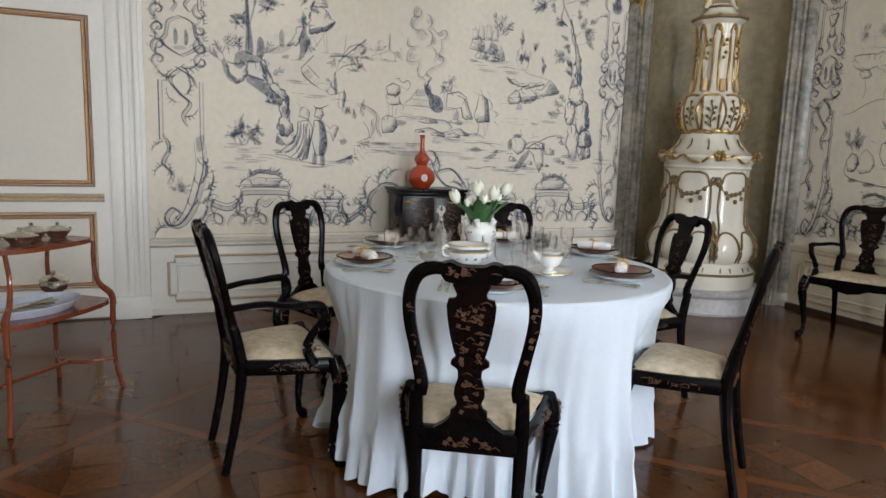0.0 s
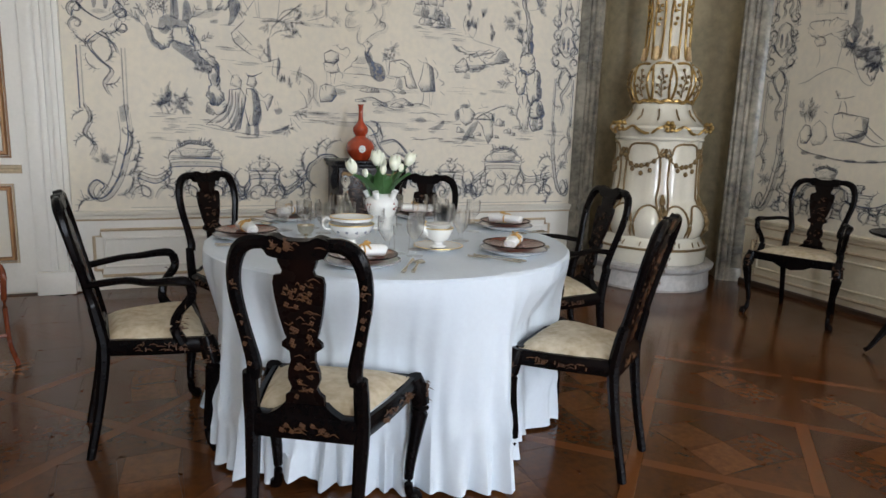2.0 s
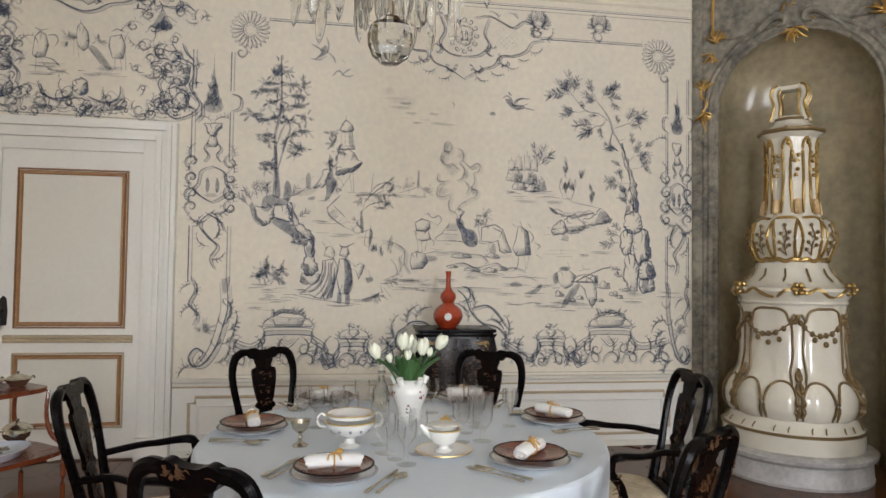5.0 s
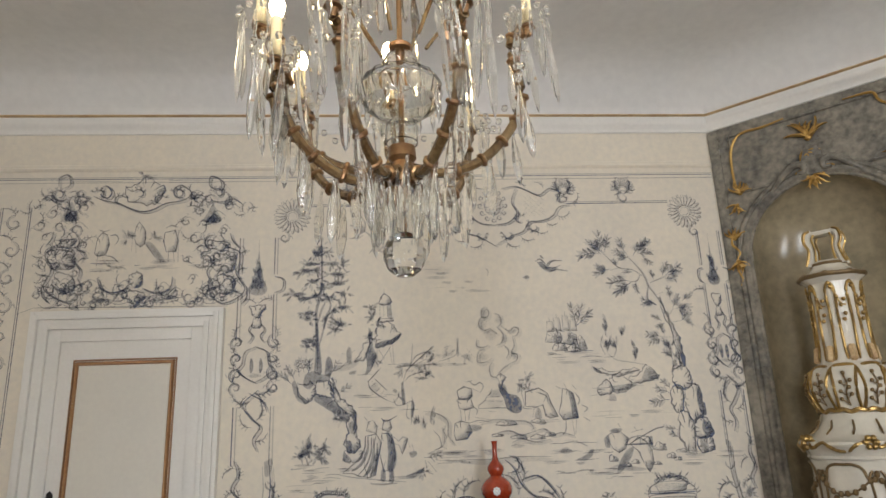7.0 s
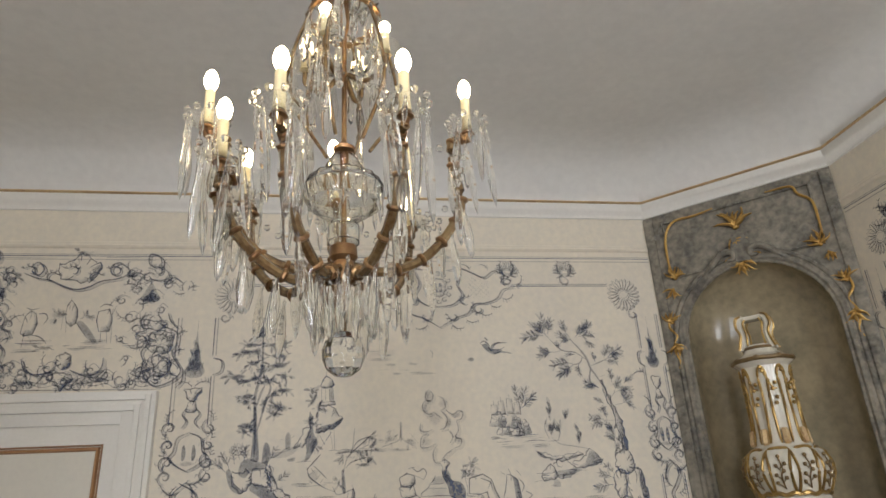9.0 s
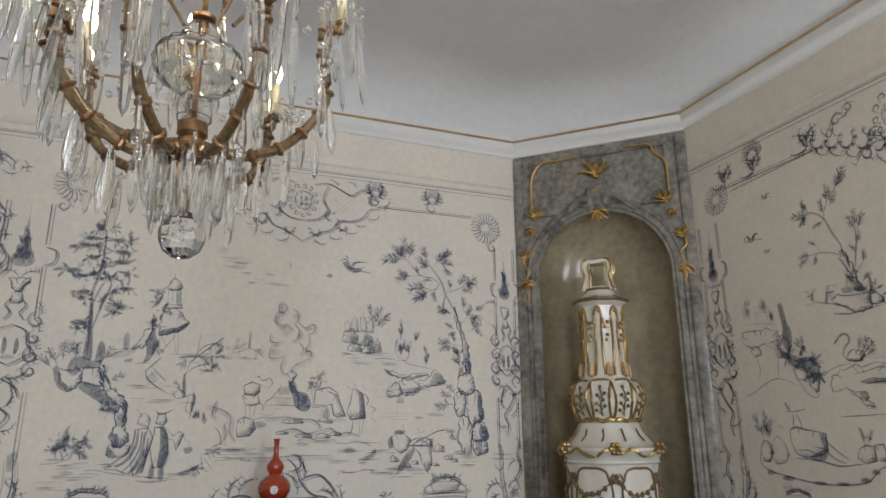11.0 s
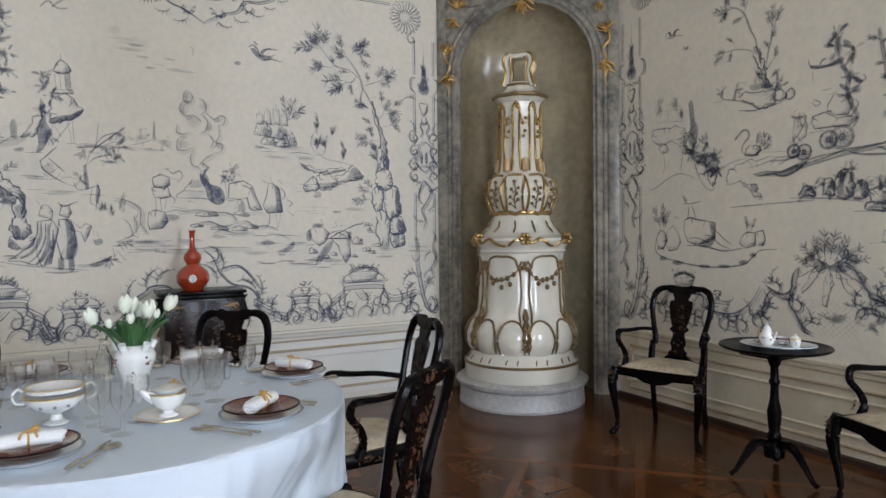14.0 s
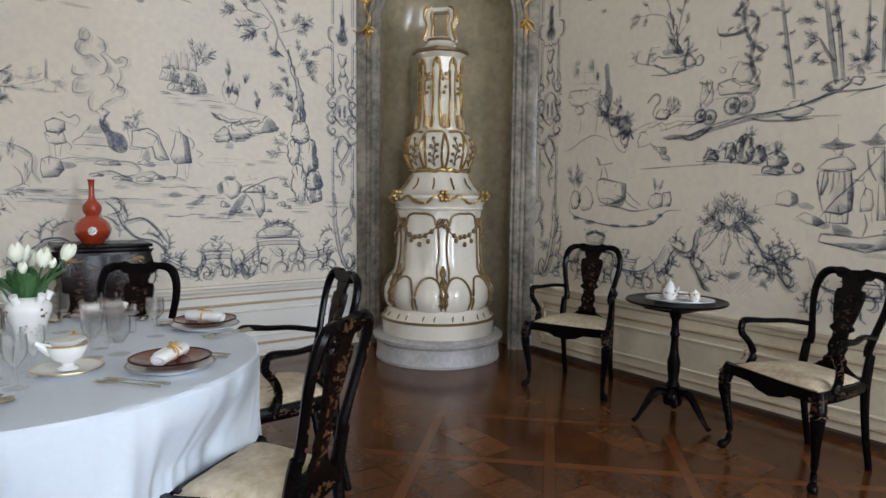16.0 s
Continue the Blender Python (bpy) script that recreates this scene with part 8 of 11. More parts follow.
def f(k):
    # two plain draped forms, one with a long train
    k.form([(0.807, 1.495), (0.818, 1.565), (0.856, 1.574), (0.883, 1.523), (0.876, 1.47)], 0.007, 0.6, 0.5, 0.7, n=1)
    k.form([(0.799, 1.452), (0.876, 1.47), (0.907, 1.393), (0.888, 1.289), (0.864, 1.168), (0.822, 1.159), (0.778, 1.245)], 0.009, 0.7, 0.6, 0.5, n=1)
    for run, w, c in (([(0.799, 1.452), (0.792, 1.374), (0.751, 1.296), (0.689, 1.244), (0.627, 1.196)], 0.012, 0.7), ([(0.816, 1.452), (0.81, 1.348), (0.761, 1.253), (0.694, 1.209)], 0.022, 0.6), ([(0.842, 1.444), (0.836, 1.332), (0.795, 1.236), (0.737, 1.175)], 0.012, 0.65), ([(0.859, 1.436), (0.853, 1.306), (0.821, 1.211), (0.779, 1.167)], 0.026, 0.62), ([(0.885, 1.401), (0.879, 1.28), (0.856, 1.176)], 0.014, 0.7), ([(0.87, 1.332), (0.855, 1.228), (0.83, 1.163)], 0.018, 0.55), ([(0.627, 1.196), (0.703, 1.192), (0.754, 1.171), (0.839, 1.159)], 0.010, 0.6)):
        k.stroke(run, w, c)
    k.form([(0.926, 1.497), (0.938, 1.567), (0.981, 1.568), (0.995, 1.507), (0.97, 1.472)], 0.007, 0.65, 0.7, 0.8, n=1)
    lines(k, 0.009, 0.65, [(0.916, 1.584), (0.942, 1.558), (0.985, 1.568), (1.036, 1.595)], [(0.788, 1.599), (0.814, 1.565)])
    k.form([(0.918, 1.471), (0.97, 1.481), (1.005, 1.42), (1.025, 1.29), (1, 1.212), (0.932, 1.203), (0.904, 1.332)], 0.009, 0.7, 0.4, 0.5, n=1)
    tone_in(k, [(0.953, 1.472), (0.987, 1.472), (1.014, 1.403), (1.029, 1.291), (1.005, 1.204), (0.958, 1.203), (0.964, 1.333)], 0.65)
    tone_in(k, [(0.91, 1.211), (0.94, 1.212), (0.942, 1.134), (0.908, 1.134)], 0.55)
    tone_in(k, [(0.97, 1.212), (1, 1.212), (1.006, 1.126), (0.972, 1.125)], 0.6)
    k.form([(0.987, 1.455), (1.04, 1.412), (1.082, 1.439), (1.118, 1.413), (1.101, 1.352), (1.067, 1.317), (1.049, 1.369), (0.997, 1.394)], 0.008, 0.6, 0.6, 0.5, n=1)
    lines(k, 0.007, 0.5, [(1.118, 1.413), (1.127, 1.361)], [(0.884, 1.497), (0.926, 1.506)], [(1.144, 1.388), (1.158, 1.327)])
    tone_in(k, [(1.119, 1.326), (1.171, 1.336), (1.18, 1.305), (1.137, 1.287)], 0.5)
    lines(k, 0.014, 0.55, [(0.831, 1.116), (0.925, 1.108), (1.032, 1.113)], [(0.882, 1.138), (0.976, 1.125)])
    lines(k, 0.008, 0.5, [(0.585, 1.191), (0.754, 1.158), (1.097, 1.118)], [(0.42, 1.139), (0.523, 1.14)], [(0.318, 1.079), (0.421, 1.071)])
north("painted_robed_pair", 5, f, "painted plain draped shapes with a train")
def f(k):
    for run in ([(1.233, 1.284), (1.329, 1.285)], [(1.267, 1.311), (1.376, 1.356)], [(1.259, 1.258), (1.322, 1.18)], [(1.242, 1.267), (1.251, 1.206)], [(1.096, 1.161), (1.182, 1.179), (1.234, 1.214)], [(1.217, 1.197), (1.296, 1.162)], [(1.312, 1.25), (1.276, 1.293)]):
        k.stroke(run, 0.011, 0.6, n=3)
    tone_in(k, [(1.096, 1.152), (1.161, 1.187), (1.234, 1.214), (1.209, 1.17), (1.14, 1.144)], 0.45)
    pads(k, [(1.311, 1.307, 0.035, 0.018), (1.217, 1.188, 0.044, 0.022)], 0.3, 0.05)
    ground_lines(k, *(0.967, 1.183, 1.161), 2, 0.02)
    ground_lines(k, *(1.355, 1.532, 1.269), 2, 0.02)
north("painted_shrubs", 6, f, "painted grassy bank")
def f(k):
    for run in ([(1.762, 2.415), (1.73, 2.396), (1.722, 2.342), (1.758, 2.325), (1.785, 2.362), (1.766, 2.406)], [(1.767, 2.335), (1.713, 2.323), (1.696, 2.269), (1.733, 2.225), (1.787, 2.237)], [(1.821, 2.364), (1.867, 2.339), (1.877, 2.276), (1.841, 2.248)], [(1.877, 2.258), (1.933, 2.215), (1.978, 2.244), (2.015, 2.227), (1.997, 2.181), (1.961, 2.171)], [(1.961, 2.171), (1.971, 2.099), (1.944, 2.044), (1.99, 2.028), (1.981, 1.982), (1.936, 1.963)], [(1.679, 2.161), (1.671, 2.107), (1.716, 2.091), (1.77, 2.11)], [(1.726, 2.082), (1.681, 2.054), (1.673, 1.982), (1.727, 1.975), (1.79, 2.003)], [(1.936, 1.963), (1.873, 1.925), (1.828, 1.879)], [(1.79, 1.977), (1.764, 1.931), (1.774, 1.869), (1.819, 1.852)], [(1.841, 2.248), (1.887, 2.195), (1.87, 2.123), (1.825, 2.103)], [(1.787, 2.237), (1.842, 2.194)], [(1.888, 2.105), (1.926, 2.053), (1.899, 1.998)]):
        k.stroke(run, 0.010, 0.42, n=4)
        k.stroke([(u + 0.012, z - 0.012) for u, z in run], 0.035, 0.14, n=3)
    for u, z, a, b in ((1.749, 2.361, 0.041, 0.041), (1.723, 2.27, 0.045, 0.045), (1.96, 2.207, 0.045, 0.027), (1.963, 2.018, 0.031, 0.036), (1.717, 2.019, 0.045, 0.036), (1.859, 2.302, 0.036, 0.036), (1.897, 2.151, 0.036, 0.036), (1.787, 2.192, 0.063, 0.063)):
        k.wash(u, z, a, b, 0.2)
north("painted_smoke", 7, f, "painted curling smoke")
def f(k):
    k.form([(1.806, 1.852), (1.846, 1.88), (1.892, 1.854), (1.865, 1.826), (1.852, 1.772), (1.834, 1.772), (1.833, 1.826)], 0.008, 0.6, 0.8, 0.8, n=1)
    tone_in(k, [(1.825, 1.763), (1.866, 1.773), (1.902, 1.729), (1.966, 1.712), (1.999, 1.659), (1.995, 1.597), (1.95, 1.578), (1.886, 1.612), (1.862, 1.692)], 0.72, 0.85)
    tone_in(k, [(1.82, 1.807), (1.874, 1.8), (1.893, 1.738), (1.848, 1.719)], 0.6)
    for run in ([(1.775, 1.771), (1.758, 1.734), (1.731, 1.716)], [(1.731, 1.716), (1.713, 1.68), (1.669, 1.652), (1.66, 1.625)], [(1.731, 1.707), (1.83, 1.709)], [(1.713, 1.68), (1.858, 1.674)], [(1.66, 1.625), (1.877, 1.621), (1.941, 1.578)], [(1.625, 1.563), (1.751, 1.538)], [(1.741, 1.6), (1.796, 1.597)]):
        k.stroke(run, 0.008, 0.55, n=3)
    tone_in(k, [(1.748, 1.752), (1.82, 1.763), (1.839, 1.71), (1.758, 1.708)], 0.25)
    k.wash(*(1.795, 1.655, 0.09, 0.045), 0.14)
    # plain draped form with a horn, on a rock
    k.form([(1.507, 1.764), (1.559, 1.792), (1.613, 1.775), (1.623, 1.713), (1.579, 1.686), (1.516, 1.693)], 0.009, 0.65, 0.6, 0.6, n=1)
    k.form([(1.499, 1.693), (1.605, 1.704), (1.624, 1.634), (1.562, 1.615), (1.509, 1.631)], 0.008, 0.6, 0.5, 0.5, n=1)
    lines(k, 0.009, 0.6, [(1.522, 1.623), (1.528, 1.525)], [(1.553, 1.623), (1.559, 1.535)], [(1.598, 1.633), (1.581, 1.544)], [(1.595, 1.837), (1.64, 1.803), (1.684, 1.822), (1.707, 1.787), (1.677, 1.741)], [(1.622, 1.776), (1.676, 1.75)], [(1.568, 1.827), (1.621, 1.838)], [(1.606, 1.651), (1.651, 1.616), (1.643, 1.581)])
    k.form([(1.479, 1.516), (1.519, 1.539), (1.581, 1.518), (1.6, 1.447), (1.565, 1.402), (1.486, 1.401), (1.463, 1.454)], 0.009, 0.65, 0.8, 0.6, n=1)
    lines(k, 0.008, 0.5, [(1.581, 1.518), (1.662, 1.537), (1.752, 1.521)], [(1.6, 1.465), (1.671, 1.484)])
    tone_in(k, [(1.582, 1.509), (1.662, 1.501), (1.68, 1.475), (1.609, 1.456)], 0.4)
    # bent draped form
    k.form([(2.031, 1.642), (2.049, 1.714), (2.122, 1.752), (2.205, 1.736), (2.247, 1.665), (2.263, 1.548), (2.226, 1.529), (2.179, 1.555), (2.16, 1.645), (2.096, 1.625)], 0.009, 0.65, 0.6, 0.5, n=1)
    tone_in(k, [(2.096, 1.572), (2.133, 1.617), (2.152, 1.537), (2.097, 1.536)], 0.4)
    lines(k, 0.008, 0.6, [(2.122, 1.734), (2.196, 1.7), (2.206, 1.646)], [(2.022, 1.642), (2.013, 1.615), (2.078, 1.607)], [(2.096, 1.616), (2.078, 1.544)])
    # standing draped form
    k.form([(2.316, 1.739), (2.363, 1.749), (2.41, 1.705), (2.421, 1.596), (2.44, 1.533), (2.309, 1.521), (2.29, 1.575), (2.317, 1.648)], 0.009, 0.65, 0.7, 0.5, n=1)
    tone_in(k, [(2.372, 1.731), (2.41, 1.705), (2.42, 1.605), (2.44, 1.533), (2.393, 1.532), (2.383, 1.631)], 0.5)
    lines(k, 0.010, 0.6, [(2.279, 1.774), (2.316, 1.748)], [(2.344, 1.794), (2.363, 1.749)], [(2.409, 1.777), (2.438, 1.742)], [(2.419, 1.723), (2.457, 1.669), (2.439, 1.623)], [(2.467, 1.624), (2.514, 1.598), (2.486, 1.57)], [(2.477, 1.533), (2.525, 1.498)], [(2.337, 1.522), (2.329, 1.44), (2.301, 1.404)], [(2.384, 1.523), (2.394, 1.405)], [(2.421, 1.523), (2.404, 1.405)])
    lines(k, 0.008, 0.45, [(2.022, 1.642), (2.002, 1.758), (2.029, 1.831)], [(2.021, 1.75), (2.075, 1.805)], [(2.021, 1.732), (1.975, 1.775)])
    pads(k, [(2.056, 1.832, 0.036, 0.036), (2.002, 1.785, 0.027, 0.027), (2.057, 1.76, 0.022, 0.022)], 0.28, 0.05)
    for run in ([(1.662, 1.519), (1.796, 1.539), (1.932, 1.524), (2.024, 1.516), (2.079, 1.472), (2.061, 1.445)], [(1.771, 1.432), (1.888, 1.452), (1.979, 1.417), (2.07, 1.436)], [(1.907, 1.363), (1.98, 1.39), (2.08, 1.365), (2.209, 1.376)], [(2.08, 1.437), (2.162, 1.456), (2.218, 1.412), (2.301, 1.422), (2.394, 1.396)], [(2.152, 1.519), (2.282, 1.521)]):
        k.stroke(run, 0.010, 0.55)
        k.stroke([(u + 0.01, z - 0.014) for u, z in run], 0.03, 0.2)
    for u, z, a, b in ((1.961, 1.39, 0.062, 0.035), (2.108, 1.383, 0.063, 0.031), (2.116, 1.5, 0.063, 0.031), (1.869, 1.496, 0.09, 0.027), (2.2, 1.402, 0.045, 0.027), (1.798, 1.415, 0.045, 0.022)):
        rock(k, u, z, a, b, 3)
    for u0, u1, z in ((1.355, 1.799, 1.323), (1.889, 2.535, 1.358), (2.11, 2.537, 1.215), (2.164, 2.536, 1.296), (2.212, 2.608, 1.143), (1.312, 1.532, 1.26)):
        ground_lines(k, u0, u1, z, 2, 0.02)
    tone_in(k, [(2.256, 1.286), (2.321, 1.314), (2.368, 1.283), (2.312, 1.264)], 0.45)
    tone_in(k, [(2.373, 1.215), (2.466, 1.252), (2.527, 1.298), (2.518, 1.244), (2.452, 1.207)], 0.5)
    for run in ([(2.279, 1.34), (2.395, 1.351), (2.489, 1.316)], [(2.239, 1.142), (2.323, 1.125), (2.444, 1.144), (2.537, 1.135)]):
        k.stroke(run, 0.010, 0.45)
north("painted_altar_group", 8, f, "painted stepped altar, plain draped shapes and rocks")
def f(k):
    for x, h in ((2.27, 0.06), (2.33, 0.09), (2.40, 0.11), (2.46, 0.07)):
        k.form([(x - 0.025, 2.20), (x - 0.025, 2.22 + h), (x + 0.025, 2.22 + h), (x + 0.03, 2.20)], 0.005, 0.5, 0.5, 0.8, n=1)
        k.stroke([(x, 2.22 + h), (x, 2.25 + h)], 0.01, 0.5, n=1)
    for x, z, a, b in ((2.29, 2.12, 0.07, 0.10), (2.40, 2.10, 0.08, 0.13), (2.50, 2.06, 0.06, 0.10), (2.34, 2.05, 0.06, 0.07), (2.44, 2.04, 0.06, 0.06)):
        rock(k, x, z, a, b, 6)
    for a in (0.5, 1.0, 1.5):
        twig(k, 2.48, 2.24, a, 0.15, 6, 0.2, 0.35)
    ground_lines(k, 2.2, 2.65, 2.03, 3)
north("painted_castle", 9, f, "painted small ruin on a hill")
def f(k):
    k.form([(2.617, 1.755), (2.673, 1.802), (2.721, 1.785), (2.731, 1.721), (2.684, 1.692), (2.617, 1.7)], 0.009, 0.6, 0.6, 0.6)
    k.form([(2.721, 1.803), (2.749, 1.841), (2.816, 1.852), (2.855, 1.807), (2.893, 1.78), (2.855, 1.724), (2.741, 1.712)], 0.009, 0.6, 0.4, 0.4)
    k.form([(2.864, 1.807), (2.96, 1.846), (3.028, 1.913), (3.096, 1.85), (3.106, 1.804), (3.019, 1.792), (2.913, 1.771)], 0.008, 0.55, 0.6, 0.6)
    tone_in(k, [(3.018, 1.894), (3.067, 1.886), (3.106, 1.822), (3.058, 1.793), (2.97, 1.791)], 0.42)
    tone_in(k, [(2.731, 1.758), (2.865, 1.77), (2.942, 1.763), (2.865, 1.733), (2.75, 1.712)], 0.42)
    k.form([(2.587, 1.91), (2.654, 1.884), (2.749, 1.877), (2.921, 1.891), (2.96, 1.865), (2.816, 1.842), (2.673, 1.848)], 0.008, 0.5, 0.5, 0.6)
    tone_in(k, [(2.577, 1.919), (2.634, 1.893), (2.663, 1.857), (2.606, 1.874)], 0.5)
    lines(k, 0.008, 0.45, [(2.577, 1.946), (2.662, 1.958)], [(2.719, 2.014), (2.786, 1.961), (2.912, 1.937), (3.028, 1.913)], [(2.551, 1.689), (2.646, 1.701)], [(2.961, 1.782), (3.116, 1.795)], [(2.674, 1.656), (2.751, 1.648)], [(2.7, 2.005), (2.671, 2.086), (2.699, 2.17)], [(2.767, 1.979), (2.795, 2.054), (2.775, 2.136)])
    tone_in(k, [(2.703, 1.702), (2.741, 1.694), (2.751, 1.648), (2.694, 1.647)], 0.3)
    pads(k, [(2.718, 2.088, 0.028, 0.064), (2.786, 2.081, 0.028, 0.046), (2.852, 2.166, 0.014, 0.023), (2.95, 2.003, 0.023, 0.064), (2.727, 2.227, 0.019, 0.056)], 0.28, 0.06, 1.6)
    ground_lines(k, *(2.555, 3.131, 1.751), 2, 0.02)
    lines(k, 0.008, 0.45, [(2.685, 1.537), (2.694, 1.583)], [(2.647, 1.518), (2.78, 1.52)])
north("painted_rocks", 10, f, "painted rocks and reeds")
def f(k):
    # plain slumped drapery forms beside stones
    k.form([(2.648, 1.372), (2.677, 1.409), (2.762, 1.41), (2.81, 1.356), (2.792, 1.292), (2.725, 1.255), (2.678, 1.282)], 0.009, 0.65, 0.6, 0.5, n=1)
    tone_in(k, [(2.667, 1.418), (2.705, 1.437), (2.771, 1.429), (2.734, 1.401)], 0.6)
    k.form([(2.83, 1.311), (2.887, 1.366), (2.954, 1.34), (2.993, 1.266), (2.984, 1.165), (2.946, 1.101), (2.917, 1.156), (2.878, 1.247)], 0.009, 0.7, 0.6, 0.5, n=1)
    tone_in(k, [(2.689, 1.1), (2.726, 1.191), (2.792, 1.274), (2.849, 1.293), (2.821, 1.219), (2.745, 1.127)], 0.55)
    k.form([(2.772, 1.31), (2.829, 1.365), (2.896, 1.385), (2.964, 1.358), (3.003, 1.313), (2.916, 1.312)], 0.008, 0.6, 0.6, 0.6, n=1)
    tone_in(k, [(2.973, 1.358), (3.002, 1.368), (3.003, 1.285), (2.974, 1.294)], 0.6)
    tone_in(k, [(2.62, 1.363), (2.658, 1.391), (2.668, 1.309), (2.63, 1.299)], 0.6)
    lines(k, 0.010, 0.65, [(2.839, 1.402), (2.934, 1.422)], [(2.867, 1.448), (2.886, 1.412)], [(2.743, 1.474), (2.762, 1.429)], [(2.801, 1.31), (2.916, 1.367), (3.041, 1.423), (3.099, 1.433), (3.108, 1.452)], [(2.642, 1.081), (2.698, 1.091)])
    for u, z, a, b in ((2.678, 1.2, 0.037, 0.041), (2.783, 1.155, 0.032, 0.028), (3.051, 1.267, 0.055, 0.055), (3.139, 1.203, 0.037, 0.041), (3.188, 1.185, 0.032, 0.028), (3.013, 1.157, 0.046, 0.023), (3.226, 1.241, 0.041, 0.028), (2.85, 1.174, 0.032, 0.032)):
        rock(k, u, z, a, b, 3)
    tone_in(k, [(2.632, 1.145), (2.726, 1.173), (2.917, 1.138), (3.013, 1.129), (2.822, 1.119)], 0.35)
    ground_lines(k, *(2.594, 3.023, 1.1), 2, 0.02)
    ground_lines(k, *(2.444, 2.679, 1.144), 2, 0.02)
    ground_lines(k, *(2.442, 2.654, 1.289), 2, 0.02)
north("painted_seated_group", 11, f, "painted plain drapery shapes among stones")
def f(k):
    k.form([(3.311, 1.893), (3.291, 2.06), (3.251, 2.199), (3.211, 2.338), (3.191, 2.44), (3.21, 2.441), (3.25, 2.33), (3.3, 2.192), (3.34, 2.043), (3.341, 1.894)], 0.009, 0.7, 0.9, 0.9)
    lines(k, 0.018, 0.6, [(3.201, 2.422), (3.161, 2.495), (3.121, 2.559), (3.101, 2.633), (3.052, 2.715), (2.983, 2.796)], [(3.121, 2.559), (3.102, 2.446), (3.171, 2.393)])
    lines(k, 0.010, 0.55, [(3.101, 2.624), (3.003, 2.694), (2.887, 2.716), (2.77, 2.84)], [(2.983, 2.796), (2.954, 2.859)], [(2.906, 2.717), (2.81, 2.693)], [(3.062, 2.65), (3.033, 2.602), (2.965, 2.589)], [(3.131, 2.578), (3.219, 2.61), (3.298, 2.642)], [(3.171, 2.477), (3.24, 2.499)], [(3.261, 2.246), (3.359, 2.26)], [(3.301, 2.126), (3.183, 2.132)], [(3.25, 2.293), (3.309, 2.361)])
    for u, z, a, l in ((2.77, 2.84, 2.4, 0.11), (2.76, 2.849, 1.6, 0.141), (2.78, 2.85, 1.2, 0.113), (2.751, 2.839, 3.0, 0.156), (2.741, 2.838, 2.0, 0.12), (2.81, 2.703, 3.3, 0.113), (2.8, 2.693, 2.8, 0.094), (2.877, 2.715, 1.8, 0.064), (2.954, 2.841, 1.9, 0.103), (2.983, 2.796, 2.6, 0.113), (2.983, 2.805, 3.4, 0.075), (3.022, 2.816, 1.0, 0.122), (3.061, 2.837, 0.9, 0.122), (3.12, 2.868, 1.3, 0.083), (3.051, 2.827, 0.2, 0.113), (3.1, 2.811, -1.0, 0.085), (2.975, 2.599, 2.9, 0.15), (2.985, 2.59, 3.6, 0.141), (3.023, 2.601, 4.4, 0.083), (3.003, 2.675, 3.0, 0.066), (2.955, 2.579, 4.0, 0.092), (3.249, 2.631, 1.3, 0.103), (3.278, 2.642, 0.7, 0.125), (3.288, 2.642, 0.1, 0.103), (3.259, 2.622, -0.4, 0.085), (3.17, 2.608, 1.6, 0.066), (3.299, 2.36, 1.0, 0.101), (3.319, 2.361, 0.2, 0.113), (3.289, 2.435, 1.4, 0.085), (3.388, 2.421, 0.7, 0.086), (3.359, 2.26, 0.5, 0.094), (3.369, 2.269, 1.3, 0.094), (3.379, 2.27, -0.3, 0.075), (3.183, 2.132, 2.7, 0.103), (3.192, 2.123, 3.4, 0.103), (3.202, 2.142, 1.6, 0.066), (3.171, 2.393, 2.8, 0.103), (3.152, 2.42, 3.5, 0.085), (3.201, 2.263, 2.6, 0.075), (3.221, 2.245, 3.6, 0.066), (3.242, 2.012, 1.9, 0.094), (3.252, 1.956, 2.2, 0.083)):
        twig(k, u, z, a, l, 5, k.r.uniform(-0.3, 0.3), 0.42)
        k.wash(u + l * 0.6 * math.cos(a), z + l * 0.6 * math.sin(a), l * 0.45, l * 0.35, 0.22)
    pads(k, [(3.262, 1.938, 0.033, 0.056), (3.242, 2.031, 0.024, 0.047)], 0.3, 0.06)
    for run, sh in (([(3.224, 1.788), (3.233, 1.853), (3.292, 1.892), (3.351, 1.875), (3.381, 1.811), (3.371, 1.754), (3.312, 1.716), (3.243, 1.742)], 0.4), ([(3.204, 1.732), (3.263, 1.752), (3.303, 1.706), (3.293, 1.613), (3.274, 1.547), (3.215, 1.546), (3.195, 1.639)], 0.4), ([(3.312, 1.706), (3.381, 1.754), (3.431, 1.728), (3.441, 1.644), (3.451, 1.523), (3.402, 1.494), (3.343, 1.456), (3.313, 1.576), (3.293, 1.641)], 0.7), ([(3.244, 1.538), (3.303, 1.548), (3.343, 1.474), (3.353, 1.381), (3.334, 1.251), (3.265, 1.26), (3.226, 1.371)], 0.4), ([(3.353, 1.456), (3.402, 1.494), (3.452, 1.485), (3.492, 1.411), (3.482, 1.355), (3.413, 1.336), (3.353, 1.363)], 0.9), ([(3.363, 1.335), (3.432, 1.345), (3.482, 1.337), (3.492, 1.253), (3.423, 1.234), (3.364, 1.252)], 0.8)):
        k.form(run, 0.011, 0.75, sh, 0.55)
    tone_in(k, [(3.432, 1.485), (3.482, 1.43), (3.492, 1.374), (3.442, 1.355), (3.412, 1.41)], 0.7)
    tone_in(k, [(3.411, 1.727), (3.441, 1.672), (3.451, 1.532), (3.422, 1.513), (3.402, 1.615)], 0.6)
